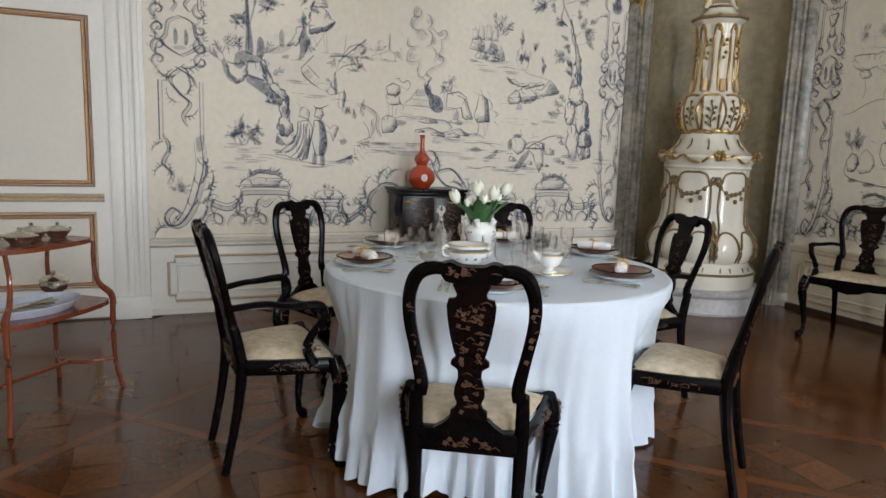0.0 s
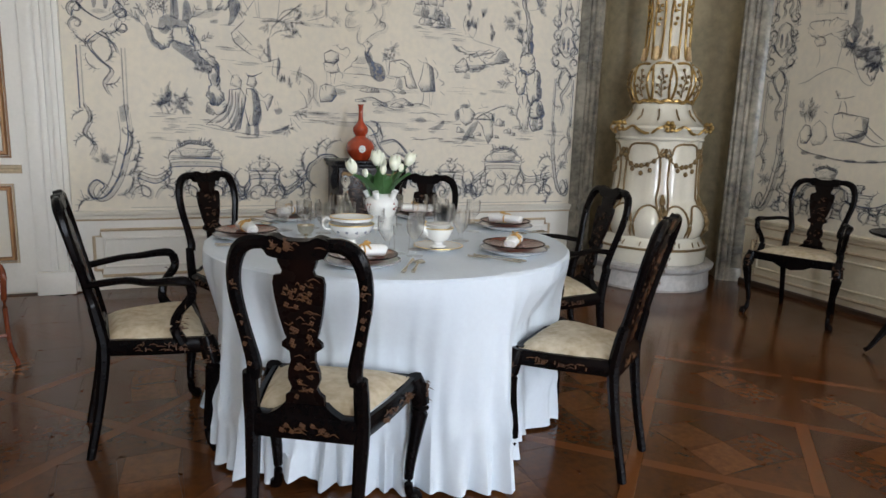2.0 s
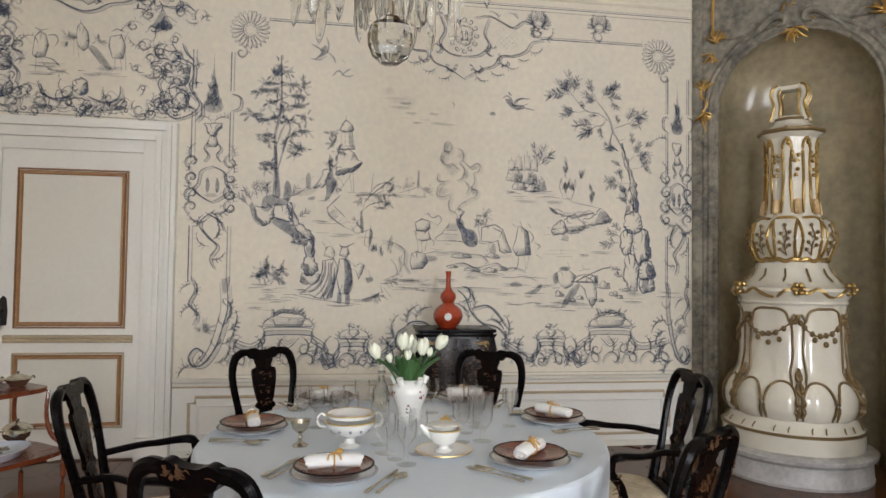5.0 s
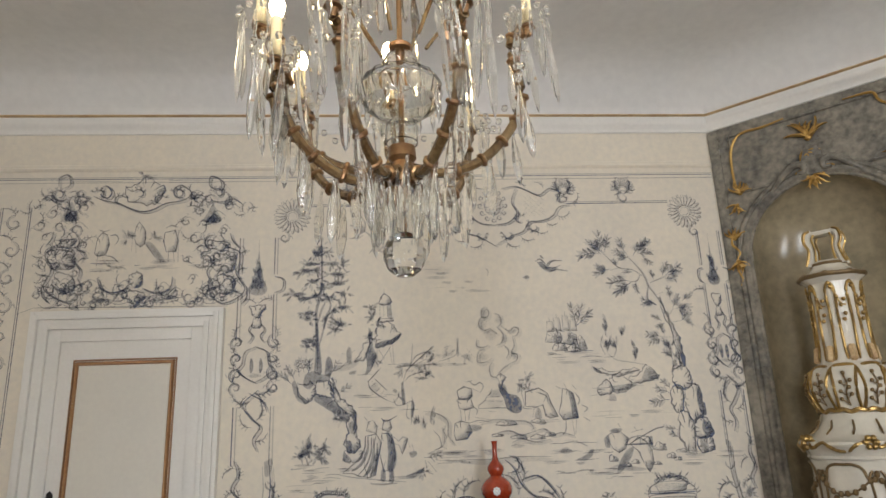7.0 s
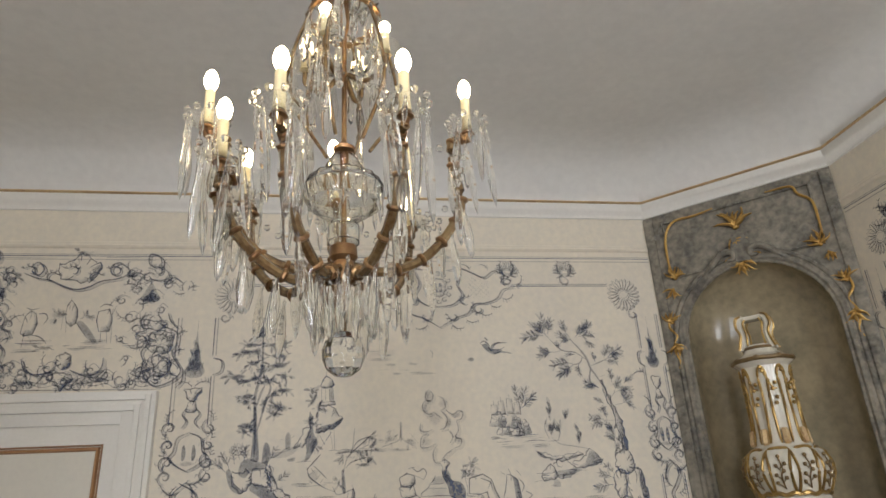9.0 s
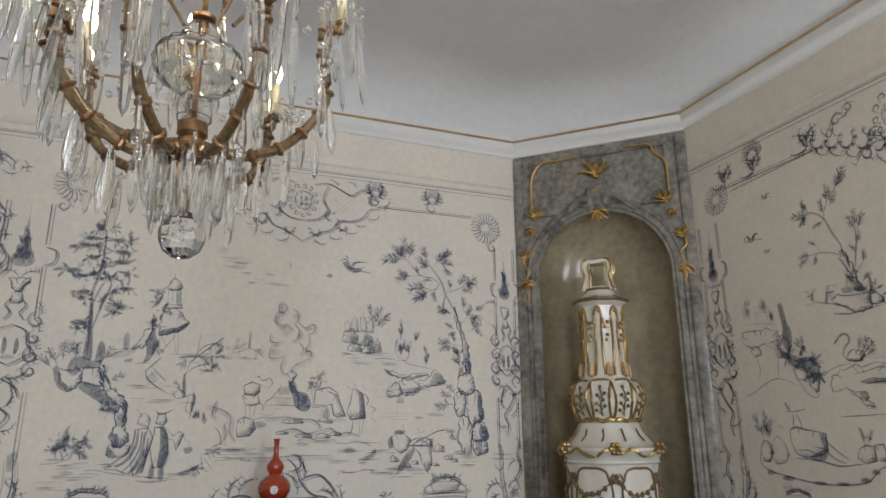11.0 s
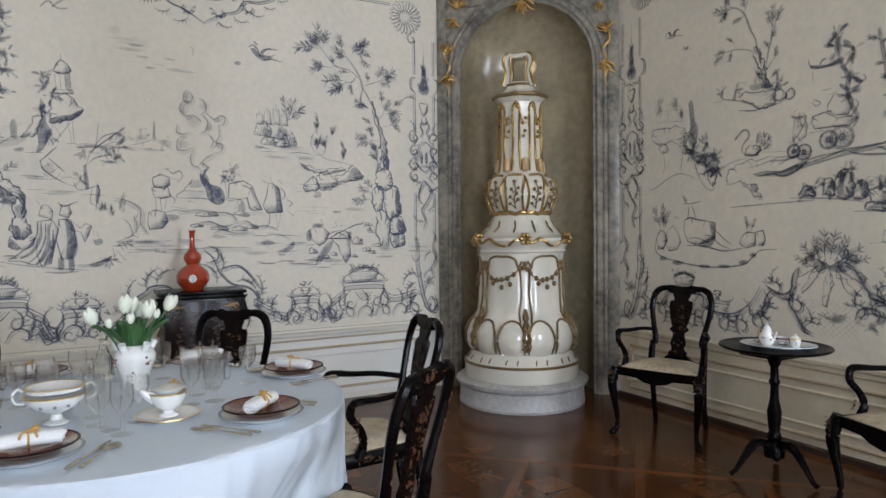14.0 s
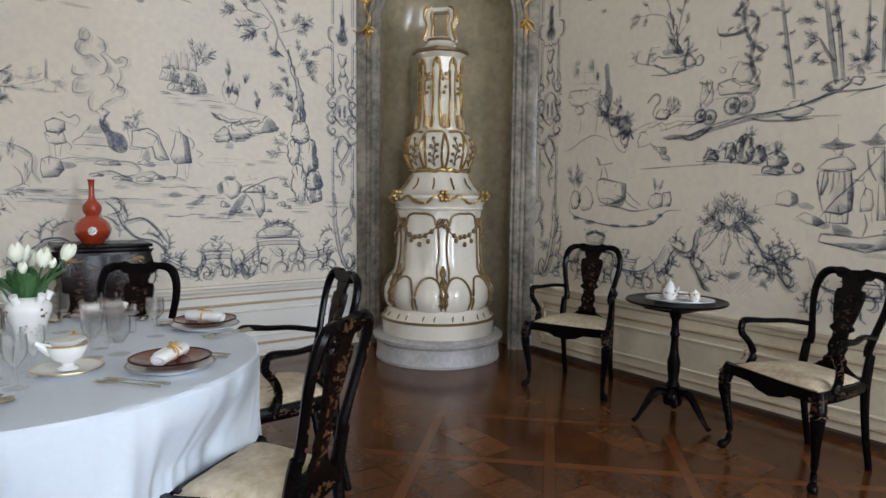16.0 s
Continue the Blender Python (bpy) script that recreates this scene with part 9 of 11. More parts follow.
    tone_in(k, [(3.383, 1.335), (3.432, 1.336), (3.443, 1.243), (3.383, 1.252)], 0.45)
    for u, z, a, l in ((3.195, 1.685, 2.6, 0.101), (3.185, 1.639, 3.1, 0.122), (3.204, 1.713, 2.1, 0.083), (3.226, 1.343, 2.4, 0.074), (3.216, 1.407, 2.7, 0.074)):
        twig(k, u, z, a, l, 5, 0.2, 0.45)
    ground_lines(k, *(3.226, 3.542, 1.238), 3, 0.02)
    ground_lines(k, *(3.188, 3.403, 1.177), 2, 0.02)
north("painted_leafy_tree", 12, f, "painted leafy tree on rocks")
def f(k):
    tone_in(k, [(2.207, 2.773), (2.249, 2.775), (2.278, 2.721), (2.343, 2.734), (2.381, 2.718), (2.316, 2.687), (2.269, 2.703), (2.231, 2.737)], 0.6)
    lines(k, 0.012, 0.6, [(2.278, 2.712), (2.268, 2.767), (2.23, 2.801), (2.193, 2.781)], [(2.296, 2.732), (2.333, 2.779), (2.418, 2.784)], [(2.306, 2.695), (2.372, 2.708), (2.457, 2.694)], [(2.258, 2.803), (2.239, 2.829), (2.268, 2.803)])
    lines(k, 0.016, 0.5, [(2.278, 2.721), (2.305, 2.769), (2.362, 2.79)], [(2.325, 2.715), (2.4, 2.746)])
    tone_in(k, [(2.079, 2.647), (2.111, 2.667), (2.139, 2.65), (2.111, 2.631)], 0.5)
north("painted_bird", 13, f, "painted flying crane")
def f(k):
    tone_in(k, [(0.742, 3.072), (0.784, 3.119), (0.806, 3.068), (0.768, 3.03), (0.7, 2.999), (0.751, 3.038)], 0.6)
    lines(k, 0.014, 0.6, [(0.791, 3.181), (0.809, 3.121), (0.802, 3.05)], [(0.681, 3.121), (0.724, 3.097), (0.776, 3.066)], [(0.674, 3.006), (0.743, 3.002), (0.794, 3.031)], [(0.811, 3.059), (0.846, 3.026), (0.864, 2.983)])
    lines(k, 0.014, 0.5, [(0.84, 2.876), (0.882, 2.922), (0.917, 2.907)], [(0.906, 3.012), (0.941, 2.988)], [(0.909, 2.888), (0.951, 2.926), (0.986, 2.946)], [(0.917, 2.898), (0.952, 2.882), (1.004, 2.894)], [(0.899, 2.932), (0.917, 2.889)])
north("painted_bird", 14, f, "painted flying swallow")
def f(k):
    tone_in(k, [(1.203, 2.515), (1.22, 2.533), (1.247, 2.508), (1.23, 2.481)], 0.001)
    k.stroke([(1.78, 2.732), (1.798, 2.706), (1.79, 2.669)], 0.008, 0.4)
    for u0, u1, z in ((1.208, 1.376, 2.728), (1.332, 1.51, 2.704), (1.244, 1.466, 2.665), (1.386, 1.601, 2.627), (1.334, 1.534, 2.579), (1.441, 1.647, 2.558)):
        ground_lines(k, u0, u1, z, 1, 0.02, (2, 2))
    k.wash(*(1.403, 2.721, 0.126, 0.045), 0.10)
    k.wash(*(1.286, 2.786, 0.045, 0.036), 0.14)
north("painted_clouds", 16, f, "faint painted cloud lines")
def platforms(k, spots, ends):
    """A moulded line that dips between small platforms, with dots, hung drapery and scrolls under it."""
    line = [(ends[0], 0.86)]
    for u, w, z in spots:
        line += [(u - w * 1.7, z - 0.12), (u - w * 1.08, z - 0.05), (u - w, z), (u + w, z), (u + w * 1.08, z - 0.05), (u + w * 1.7, z - 0.12)]
    line.append((ends[1], 0.86))
    k.stroke(line, 0.007, 0.7, False, n=4)
    k.stroke([(u, z - 0.022) for u, z in line], 0.007, 1, False, n=4)
    k.stroke([(u, z - 0.055) for u, z in line], 0.008, 0, False, n=4)
    k.stroke([(u, z - 0.038) for u, z in line], 0.026, 2, False, n=4)
    for u, z in smooth_path(line, 4)[::2]:
        k.stroke([(u, z - 0.036), (u + 0.008, z - 0.036)], 0.009, 0, n=1)
    for u, w, z in spots:
        for dz, t in ((0.012, 0), (0.024, 1)):
            k.stroke([(u - w * 1.1, z + dz), (u + w * 1.1, z + dz)], 0.007, t, False, n=1)
        for q in (0.5, 0.34, 0.2):
            k.stroke([(u - w * q, z - 0.075), (u, z - 0.075 - w * q * 0.9), (u + w * q, z - 0.075)], 0.008, 0 if q == 0.5 else 1)
        for sd in (-1, 1):
            curl(k, u + sd * w * 0.75, z - 0.17, 0.06, 0.5, sd)
            frond(k, u + sd * w * 1.1, z - 0.22, 0.14, math.pi / 2 - sd * 1.2, sd)
            frond(k, u + sd * w * 1.15, z - 0.02, 0.12, math.pi / 2 - sd * 0.5, sd)
    for a, b in zip(spots, spots[1:]):
        u0, u1 = a[0] + a[1] * 1.1, b[0] - b[1] * 1.1
        if u1 - u0 > 0.8:
            continue
        m = (u0 + u1) / 2
        for i in range(7):
            d = 0.012 * i
            k.stroke([(u0, 0.74 - d), (m - (u1 - u0) * 0.22, 0.80 - d * 1.3), (m, 0.70 - d), (m + (u1 - u0) * 0.25, 0.645 + 0.02 * (i % 2)), (u1, 0.74 - d)], 0.008, (0, 1, 1, 0, 1, 2, 0)[i], n=4)
        k.wash(m, 0.68, (u1 - u0) * 0.3, 0.04, 2)


def f(k):
    platforms(k, [(0.55, 0.16, 0.94), (1.04, 0.10, 0.85)], (0.15, 1.38))
    platforms(k, [(2.61, 0.10, 0.85), (3.11, 0.16, 0.94)], (2.2, 3.60))
    for i, u in enumerate((0.18, 0.34, 0.50, 0.68, 0.84, 0.99, 1.14, 1.28, 2.36, 2.50, 2.65, 2.80, 2.96, 3.12, 3.28, 3.44, 3.56)):
        fl = 1 if i % 2 else -1
        run = [(u - 0.08, 0.66), (u - 0.05, 0.72), (u, 0.75), (u + 0.05, 0.72), (u + 0.045, 0.67), (u + 0.01, 0.68)]
        k.stroke(run, 0.011, 0.6)
        k.stroke([(x + 0.01, z - 0.012) for x, z in run], 0.026, 0.25)
        frond(k, u, 0.74, 0.14, 1.57 - fl * 0.9, fl)
        frond(k, u + 0.03, 0.66, 0.12, 0.3 if fl > 0 else 2.8, fl)
    k.stroke([(0.1, Z0 - 0.005), (3.75, Z0 - 0.005)], 0.006, 1, False, n=1)
north("painted_lower_scrolls", 17, f, "painted rocaille scroll border")
for i, u in enumerate((0.55, 3.11)):
    north("painted_basket", 18 + i, lambda k, u=u: basket(k, u, 0.95, 0.135), "painted fruit basket")
for i, u in enumerate((1.04, 2.61)):
    north("painted_urn", 20 + i, lambda k, u=u: (urn(k, u, 0.85, 0.09, False), leaves(k, u, 0.95, 0.05, 0.02, 10)), "painted small urn")
def f(k):
    for run in ([(1.844, 1.241), (1.908, 1.177), (1.953, 1.07), (2.039, 0.982), (2.169, 0.946), (2.236, 0.844), (2.194, 0.741)], [(1.867, 1.144), (1.942, 1.176), (1.932, 1.252), (1.873, 1.27)], [(1.952, 1.091), (2.079, 1.12), (2.167, 1.049), (2.248, 0.934)], [(1.434, 0.948), (1.479, 0.986), (1.568, 0.99), (1.637, 0.954)], [(1.434, 0.948), (1.378, 0.903), (1.362, 0.813), (1.422, 0.741)], [(1.784, 1.18), (1.811, 1.096), (1.839, 0.97)]):
        bold(k, run, 0.013, 0.026)
    for u, z, l, a, fl in ((1.93, 0.99, 0.2, 1.2, 1), (1.96, 1.08, 0.16, 0.7, 1), (2.08, 1.0, 0.18, 0.5, -1), (2.2, 0.84, 0.2, 0.3, 1), (2.12, 0.78, 0.16, -0.4, -1), (1.46, 0.96, 0.18, 2.2, -1), (1.52, 1.0, 0.16, 1.8, -1), (1.38, 0.84, 0.2, 2.7, -1), (1.44, 0.76, 0.16, 3.4, 1)):
        frond(k, u, z, l, a, fl)
    volute(k, 2.28, 0.76, 0.08, 0.6, 1)
    volute(k, 1.28, 0.76, 0.08, 0.6, -1)
north("painted_centre_shell", 22, f, "painted shell and fronds")
north("painted_border", 23, lambda k: border(k, -0.035, Z0, 3.2, 0.125), "painted upright border with medallion and urn")
north("painted_border", 24, lambda k: border(k, 3.69, Z0, 3.2, 0.085, -1), "painted upright border with medallion and urn")
def f(k):
    for dz, t in ((0, 0), (0.015, 1)):
        k.stroke([(0.36, 3.28 + dz), (1.2, 3.28 + dz)], 0.008, t, False, n=1)
        k.stroke([(2.5, 3.28 + dz), (3.38, 3.28 + dz)], 0.008, t, False, n=1)
    shell(k, 0.22, 3.20, 0.15, -0.4, 5.6, 22)
    shell(k, 3.52, 3.20, 0.15, -2.4, 3.6, 22)
    for u in (0.16, 3.58):
        curl(k, u, 3.02, 0.06, 1.5, 1 if u > 2 else -1)
    for u in (1.25, 2.48, 3.0, 0.72):
        curl(k, u, 3.33, 0.08, 0.5, 1 if u > 1.87 else -1)
        shell(k, u, 3.40, 0.11)
        frond(k, u, 3.36, 0.16, 0.2)
        frond(k, u, 3.36, 0.16, math.pi - 0.2, -1)
north("painted_upper_frame", 25, f, "painted frame line with corner shells")
def f(k):
    for sd in (-1, 1):
        at = lambda *p: [(1.87 + sd * x, z) for x, z in p]
        bold(k, at((0.66, 3.27), (0.56, 3.25), (0.50, 3.17), (0.40, 3.13), (0.30, 3.12), (0.24, 3.04), (0.13, 3.0), (0.0, 2.92)), 0.012, 0.02)
        bold(k, at((0.62, 3.36), (0.50, 3.42), (0.40, 3.36), (0.30, 3.40), (0.20, 3.44), (0.08, 3.42)), 0.012, 0.02)
        bold(k, at((0.20, 3.42), (0.16, 3.30), (0.20, 3.20), (0.12, 3.12), (0.0, 3.10)), 0.011, 0.02)
        for x, z, r, t in ((0.58, 3.31, 0.05, 0.4), (0.34, 3.08, 0.055, 2.4), (0.12, 3.02, 0.05, 3.0), (0.22, 3.14, 0.05, 1.0)):
            volute(k, 1.87 + sd * x, z, r, t, sd)
        for x, z, l, a in ((0.66, 3.28, 0.12, -0.2), (0.54, 3.18, 0.11, -0.9), (0.44, 3.12, 0.10, -1.2), (0.34, 3.06, 0.11, -1.3), (0.22, 3.0, 0.11, -1.3), (0.10, 2.96, 0.11, -1.5), (0.62, 3.38, 0.13, 0.3), (0.44, 3.42, 0.09, 1.4), (0.28, 3.42, 0.09, 1.4)):
            frond(k, 1.87 + sd * x, z, l, a if sd > 0 else math.pi - a, sd)
        net(k, 1.87 + (0.26 if sd > 0 else -0.44), 3.18, 4, 4, 0.044)
    medallion(k, 1.87, 3.27, 0.13)
north("painted_crest", 26, f, "painted rocaille crest over the landscape")
def f(k):
    for dz, t in ((0, 0), (0.014, 1), (-0.03, 1)):
        k.stroke([(XW + 0.02, 3.535 + dz), (A.x - 0.02, 3.535 + dz)], 0.006, t, False, n=1)
north("painted_frieze_scrolls", 27, f, "painted frieze of scrolls under the moulding")
def f(k):
    for pts in ([(0.56, 1.97), (0.66, 1.99), (0.74, 2.03)], [(1.24, 1.62), (1.34, 1.60), (1.42, 1.54), (1.42, 1.44), (1.46, 1.38)], [(1.5, 1.26), (1.7, 1.25), (1.95, 1.26), (2.2, 1.25)]):
        k.stroke(pts, 0.008, 0.55)
        k.stroke([(u + 0.01, z - 0.02) for u, z in pts], 0.04, 0.2)
    for u0, u1, z in ((1.0, 1.5, 1.98), (2.5, 3.2, 1.56), (2.3, 2.75, 1.98), (0.7, 1.1, 1.76), (0.8, 1.2, 1.66), (1.3, 1.6, 1.31)):
        ground_lines(k, u0, u1, z, 2, 0.02, (1, 1, 2))
north("painted_ground", 31, f, "painted paths and ground lines")
# over the door
def f(k):
    for side in ([[(-1.539, 3.025), (-1.589, 2.991), (-1.67, 2.946), (-1.657, 2.863), (-1.612, 2.791), (-1.634, 2.723), (-1.655, 2.655), (-1.59, 2.584), (-1.475, 2.535), (-1.415, 2.567), (-1.392, 2.634), (-1.44, 2.666)], [(-1.471, 3.096), (-1.427, 3.022), (-1.439, 2.951), (-1.392, 2.935), (-1.37, 2.889)], [(-1.419, 2.922), (-1.453, 2.857), (-1.399, 2.785), (-1.412, 2.697)], [(-1.628, 3.1), (-1.637, 3.04), (-1.676, 2.981)], [(-1.758, 3.35), (-1.708, 3.387), (-1.631, 3.335), (-1.664, 3.398), (-1.722, 3.405)], [(-1.63, 3.474), (-1.63, 3.551), (-1.565, 3.575), (-1.542, 3.497), (-1.582, 3.46)], [(-1.66, 3.449), (-1.673, 3.386), (-1.601, 3.359), (-1.534, 3.37)], [(-1.603, 2.529), (-1.655, 2.587), (-1.674, 2.678)]], [[(-0.344, 2.993), (-0.284, 2.954), (-0.188, 2.903), (-0.183, 2.818), (-0.213, 2.748), (-0.174, 2.676), (-0.136, 2.605), (-0.188, 2.537), (-0.297, 2.495), (-0.367, 2.531), (-0.406, 2.602), (-0.363, 2.631)], [(-0.431, 3.069), (-0.46, 2.996), (-0.431, 2.922), (-0.476, 2.909), (-0.488, 2.863)], [(-0.445, 2.893), (-0.394, 2.825), (-0.434, 2.755), (-0.4, 2.664)], [(-0.268, 3.064), (-0.245, 3.002), (-0.191, 2.939)], [(-0.19, 3.314), (-0.252, 3.354), (-0.32, 3.304), (-0.3, 3.368), (-0.241, 3.372)], [(-0.353, 3.447), (-0.371, 3.525), (-0.445, 3.553), (-0.451, 3.475), (-0.4, 3.435)], [(-0.316, 3.42), (-0.288, 3.355), (-0.357, 3.331), (-0.429, 3.345)], [(-0.162, 2.479), (-0.12, 2.535), (-0.121, 2.627)]]):
        for run in side:
            bold(k, run, 0.011, 0.022)
    for side in ([[(-1.596, 2.687), (-1.573, 2.751), (-1.51, 2.765), (-1.45, 2.728), (-1.419, 2.67), (-1.443, 2.613), (-1.506, 2.6), (-1.558, 2.629)], [(-1.617, 3.028), (-1.451, 3.035), (-1.476, 2.976), (-1.563, 2.964)], [(-1.657, 2.933), (-1.583, 2.955), (-1.48, 2.928), (-1.436, 2.856), (-1.46, 2.798), (-1.58, 2.79), (-1.633, 2.85)]], [[(-0.206, 2.642), (-0.244, 2.709), (-0.314, 2.727), (-0.368, 2.694), (-0.386, 2.636), (-0.348, 2.577), (-0.279, 2.558), (-0.232, 2.584)], [(-0.263, 2.99), (-0.438, 3.007), (-0.398, 2.945), (-0.305, 2.928)], [(-0.199, 2.891), (-0.281, 2.918), (-0.383, 2.896), (-0.412, 2.825), (-0.373, 2.765), (-0.247, 2.749), (-0.205, 2.807)]]):
        for run in side:
            k.form(run, 0.010, 0.65, 0.7, 0.6)
    for u, z in ((-1.516, 3.22), (-0.413, 3.193)):
        tone_in(k, [(u, z + 0.13), (u - 0.04, z + 0.05), (u - 0.07, z - 0.03), (u + 0.07, z - 0.03), (u + 0.04, z + 0.05)], 0.45)
        pads(k, [(u, z - 0.01, 0.07, 0.05)], 0.45, 0.06, 1.57)
    for u, z in ((-1.546, 2.859), (-1.536, 2.583), (-1.664, 2.91), (-1.423, 2.624), (-1.421, 2.832), (-1.522, 2.989), (-1.62, 2.768), (-1.791, 3.276), (-1.491, 3.306), (-0.298, 2.822), (-0.244, 2.539), (-0.186, 2.867), (-0.371, 2.589), (-0.422, 2.802), (-0.353, 2.956), (-0.2, 2.724), (-0.138, 3.236), (-0.459, 3.282)):
        for a in (0.6, 1.6, 2.6, 4.2):
            frond(k, u + 0.03 * math.cos(a), z, 0.09, a, 1 if a < 1.6 else -1)
    lines(k, 0.010, 0.65, [(-1.704, 2.494), (-0.991, 2.483), (-0.262, 2.471)], [(-1.823, 2.448), (-1.704, 2.494)], [(-1.533, 3.518), (-1.138, 3.515)], [(-0.773, 3.502), (-0.405, 3.5)], [(-1.536, 3.538), (-1.141, 3.536)], [(-0.775, 3.523), (-0.406, 3.521)])
    bold(k, [(-1.354, 3.391), (-1.257, 3.351), (-1.162, 3.331), (-1.064, 3.284), (-0.969, 3.256), (-0.878, 3.274), (-0.79, 3.323), (-0.653, 3.35), (-0.564, 3.412)])
    bold(k, [(-1.305, 3.454), (-1.262, 3.479), (-1.216, 3.426), (-1.246, 3.374), (-1.298, 3.403), (-1.28, 3.441)])
    bold(k, [(-0.614, 3.439), (-0.676, 3.479), (-0.732, 3.442), (-0.714, 3.382), (-0.655, 3.371)])
    k.form([(-1.121, 3.468), (-1.02, 3.507), (-0.955, 3.553), (-0.855, 3.493), (-0.804, 3.456), (-0.828, 3.354), (-0.929, 3.318), (-1.072, 3.347)], 0.010, 0.65, 0.5, 0.3)
    k.form([(-1.021, 2.733), (-0.968, 2.755), (-0.92, 2.723), (-0.923, 2.654), (-0.976, 2.637), (-1.019, 2.68)], 0.011, 0.7, 0.9, 0.9)
    bold(k, [(-1.261, 2.711), (-1.23, 2.641), (-1.158, 2.599), (-1.072, 2.612), (-1.01, 2.645)])
    bold(k, [(-0.696, 2.716), (-0.7, 2.646), (-0.75, 2.59), (-0.828, 2.593), (-0.92, 2.63)])
    k.form([(-0.967, 2.468), (-1.008, 2.537), (-1.073, 2.578), (-0.984, 2.61), (-0.888, 2.579), (-0.919, 2.525)], 0.010, 0.65, 0.8, 0.7)
    lines(k, 0.012, 0.55, [(-1.278, 2.517), (-1.195, 2.548), (-1.061, 2.521)], [(-0.865, 2.526), (-0.755, 2.533), (-0.625, 2.552)], [(-1.147, 2.513), (-1.1, 2.568)], [(-0.795, 2.494), (-0.835, 2.559)])
    pads(k, [(-1.217, 2.549, 0.062, 0.035), (-0.713, 2.55, 0.062, 0.03), (-1.396, 3.367, 0.035, 0.025), (-0.583, 3.361, 0.04, 0.025), (-0.956, 3.563, 0.05, 0.02)], 0.34, 0.05)
    lace(k, -1.70, -0.28, 2.50, 2.66, 18, 0.055)
    lace(k, -0.62, -0.26, 2.62, 3.44, 20, 0.055)
    lace(k, -1.74, -1.38, 2.62, 3.44, 20, 0.055)
    chain(k, -1.68, -0.30, 2.56, 0.07, 0.17)
    for i in range(9):
        volute(k, -1.62 + 0.155 * i, 3.40 - 0.05 * (i % 2), 0.055, 0.5, 1 if i % 2 else -1)
north("painted_overdoor_border", 28, f, "painted scroll border over the door")
def f(k):
    k.form([(-1.284, 3.043), (-1.256, 3.09), (-1.208, 3.065), (-1.181, 2.979), (-1.22, 2.897), (-1.274, 2.887), (-1.306, 2.911)], 0.010, 0.65, 0.6, 0.5, n=1)
    lines(k, 0.010, 0.6, [(-1.289, 3.111), (-1.246, 3.095), (-1.198, 3.108)], [(-1.196, 3.06), (-1.151, 3.063), (-1.129, 3.026), (-1.152, 2.979)], [(-1.22, 2.897), (-1.162, 2.883), (-1.111, 2.834)], [(-1.274, 2.887), (-1.278, 2.804)], [(-1.241, 2.89), (-1.216, 2.838)])
    k.form([(-1.015, 3.096), (-0.981, 3.162), (-0.932, 3.094), (-0.927, 2.984), (-0.995, 2.986)], 0.009, 0.6, 0.5, 0.6, n=2)
    lines(k, 0.008, 0.6, [(-0.981, 3.162), (-0.984, 3.187)], [(-1.024, 3.04), (-1.022, 2.927)], [(-0.995, 2.986), (-0.987, 2.914)], [(-0.915, 2.984), (-0.836, 2.874)])
    tone_in(k, [(-0.935, 2.997), (-0.871, 2.995), (-0.761, 2.848), (-0.823, 2.857)], 0.45)
    k.form([(-0.778, 3.085), (-0.699, 3.095), (-0.667, 3.001), (-0.682, 2.924), (-0.751, 2.926), (-0.781, 3.005)], 0.010, 0.65, 0.6, 0.5, n=1)
    lines(k, 0.011, 0.6, [(-0.769, 3.114), (-0.73, 3.136), (-0.678, 3.12)], [(-0.739, 2.926), (-0.737, 2.835)], [(-0.701, 2.925), (-0.689, 2.829)], [(-0.676, 3.051), (-0.651, 3.124)], [(-0.676, 3.1), (-0.66, 2.833)])
    pads(k, [(-1.054, 3.049, 0.055, 0.04), (-0.854, 3.043, 0.035, 0.025), (-1.118, 2.799, 0.05, 0.02)], 0.32, 0.05)
    for u0, u1, z in ((-1.348, -1.093, 2.783), (-1.325, -1.057, 2.853), (-1.008, -0.557, 2.808), (-0.878, -0.561, 2.851)):
        ground_lines(k, u0, u1, z, 2, 0.02)
north("painted_overdoor_scene", 29, f, "painted plain shapes in a garden over the door")
def f(k):
    for du in (-0.115, -0.10, 0.10, 0.115):
        k.stroke([(-1.93 + du, 0.7), (-1.93 + du, 3.3)], 0.007, 0, False, n=1)
    for i in range(12):
        z = 0.75 + 0.22 * i
        curl(k, -1.93, z, 0.08, 1.5, 1 if i % 2 else -1)
        frond(k, -1.93, z + 0.06, 0.12, 1.5)
    urn(k, -2.3, 2.3, 0.12)
    chain(k, -2.7, -2.05, 2.9, 0.1)
north("painted_border", 30, f, "painted upright scroll border beside the door")

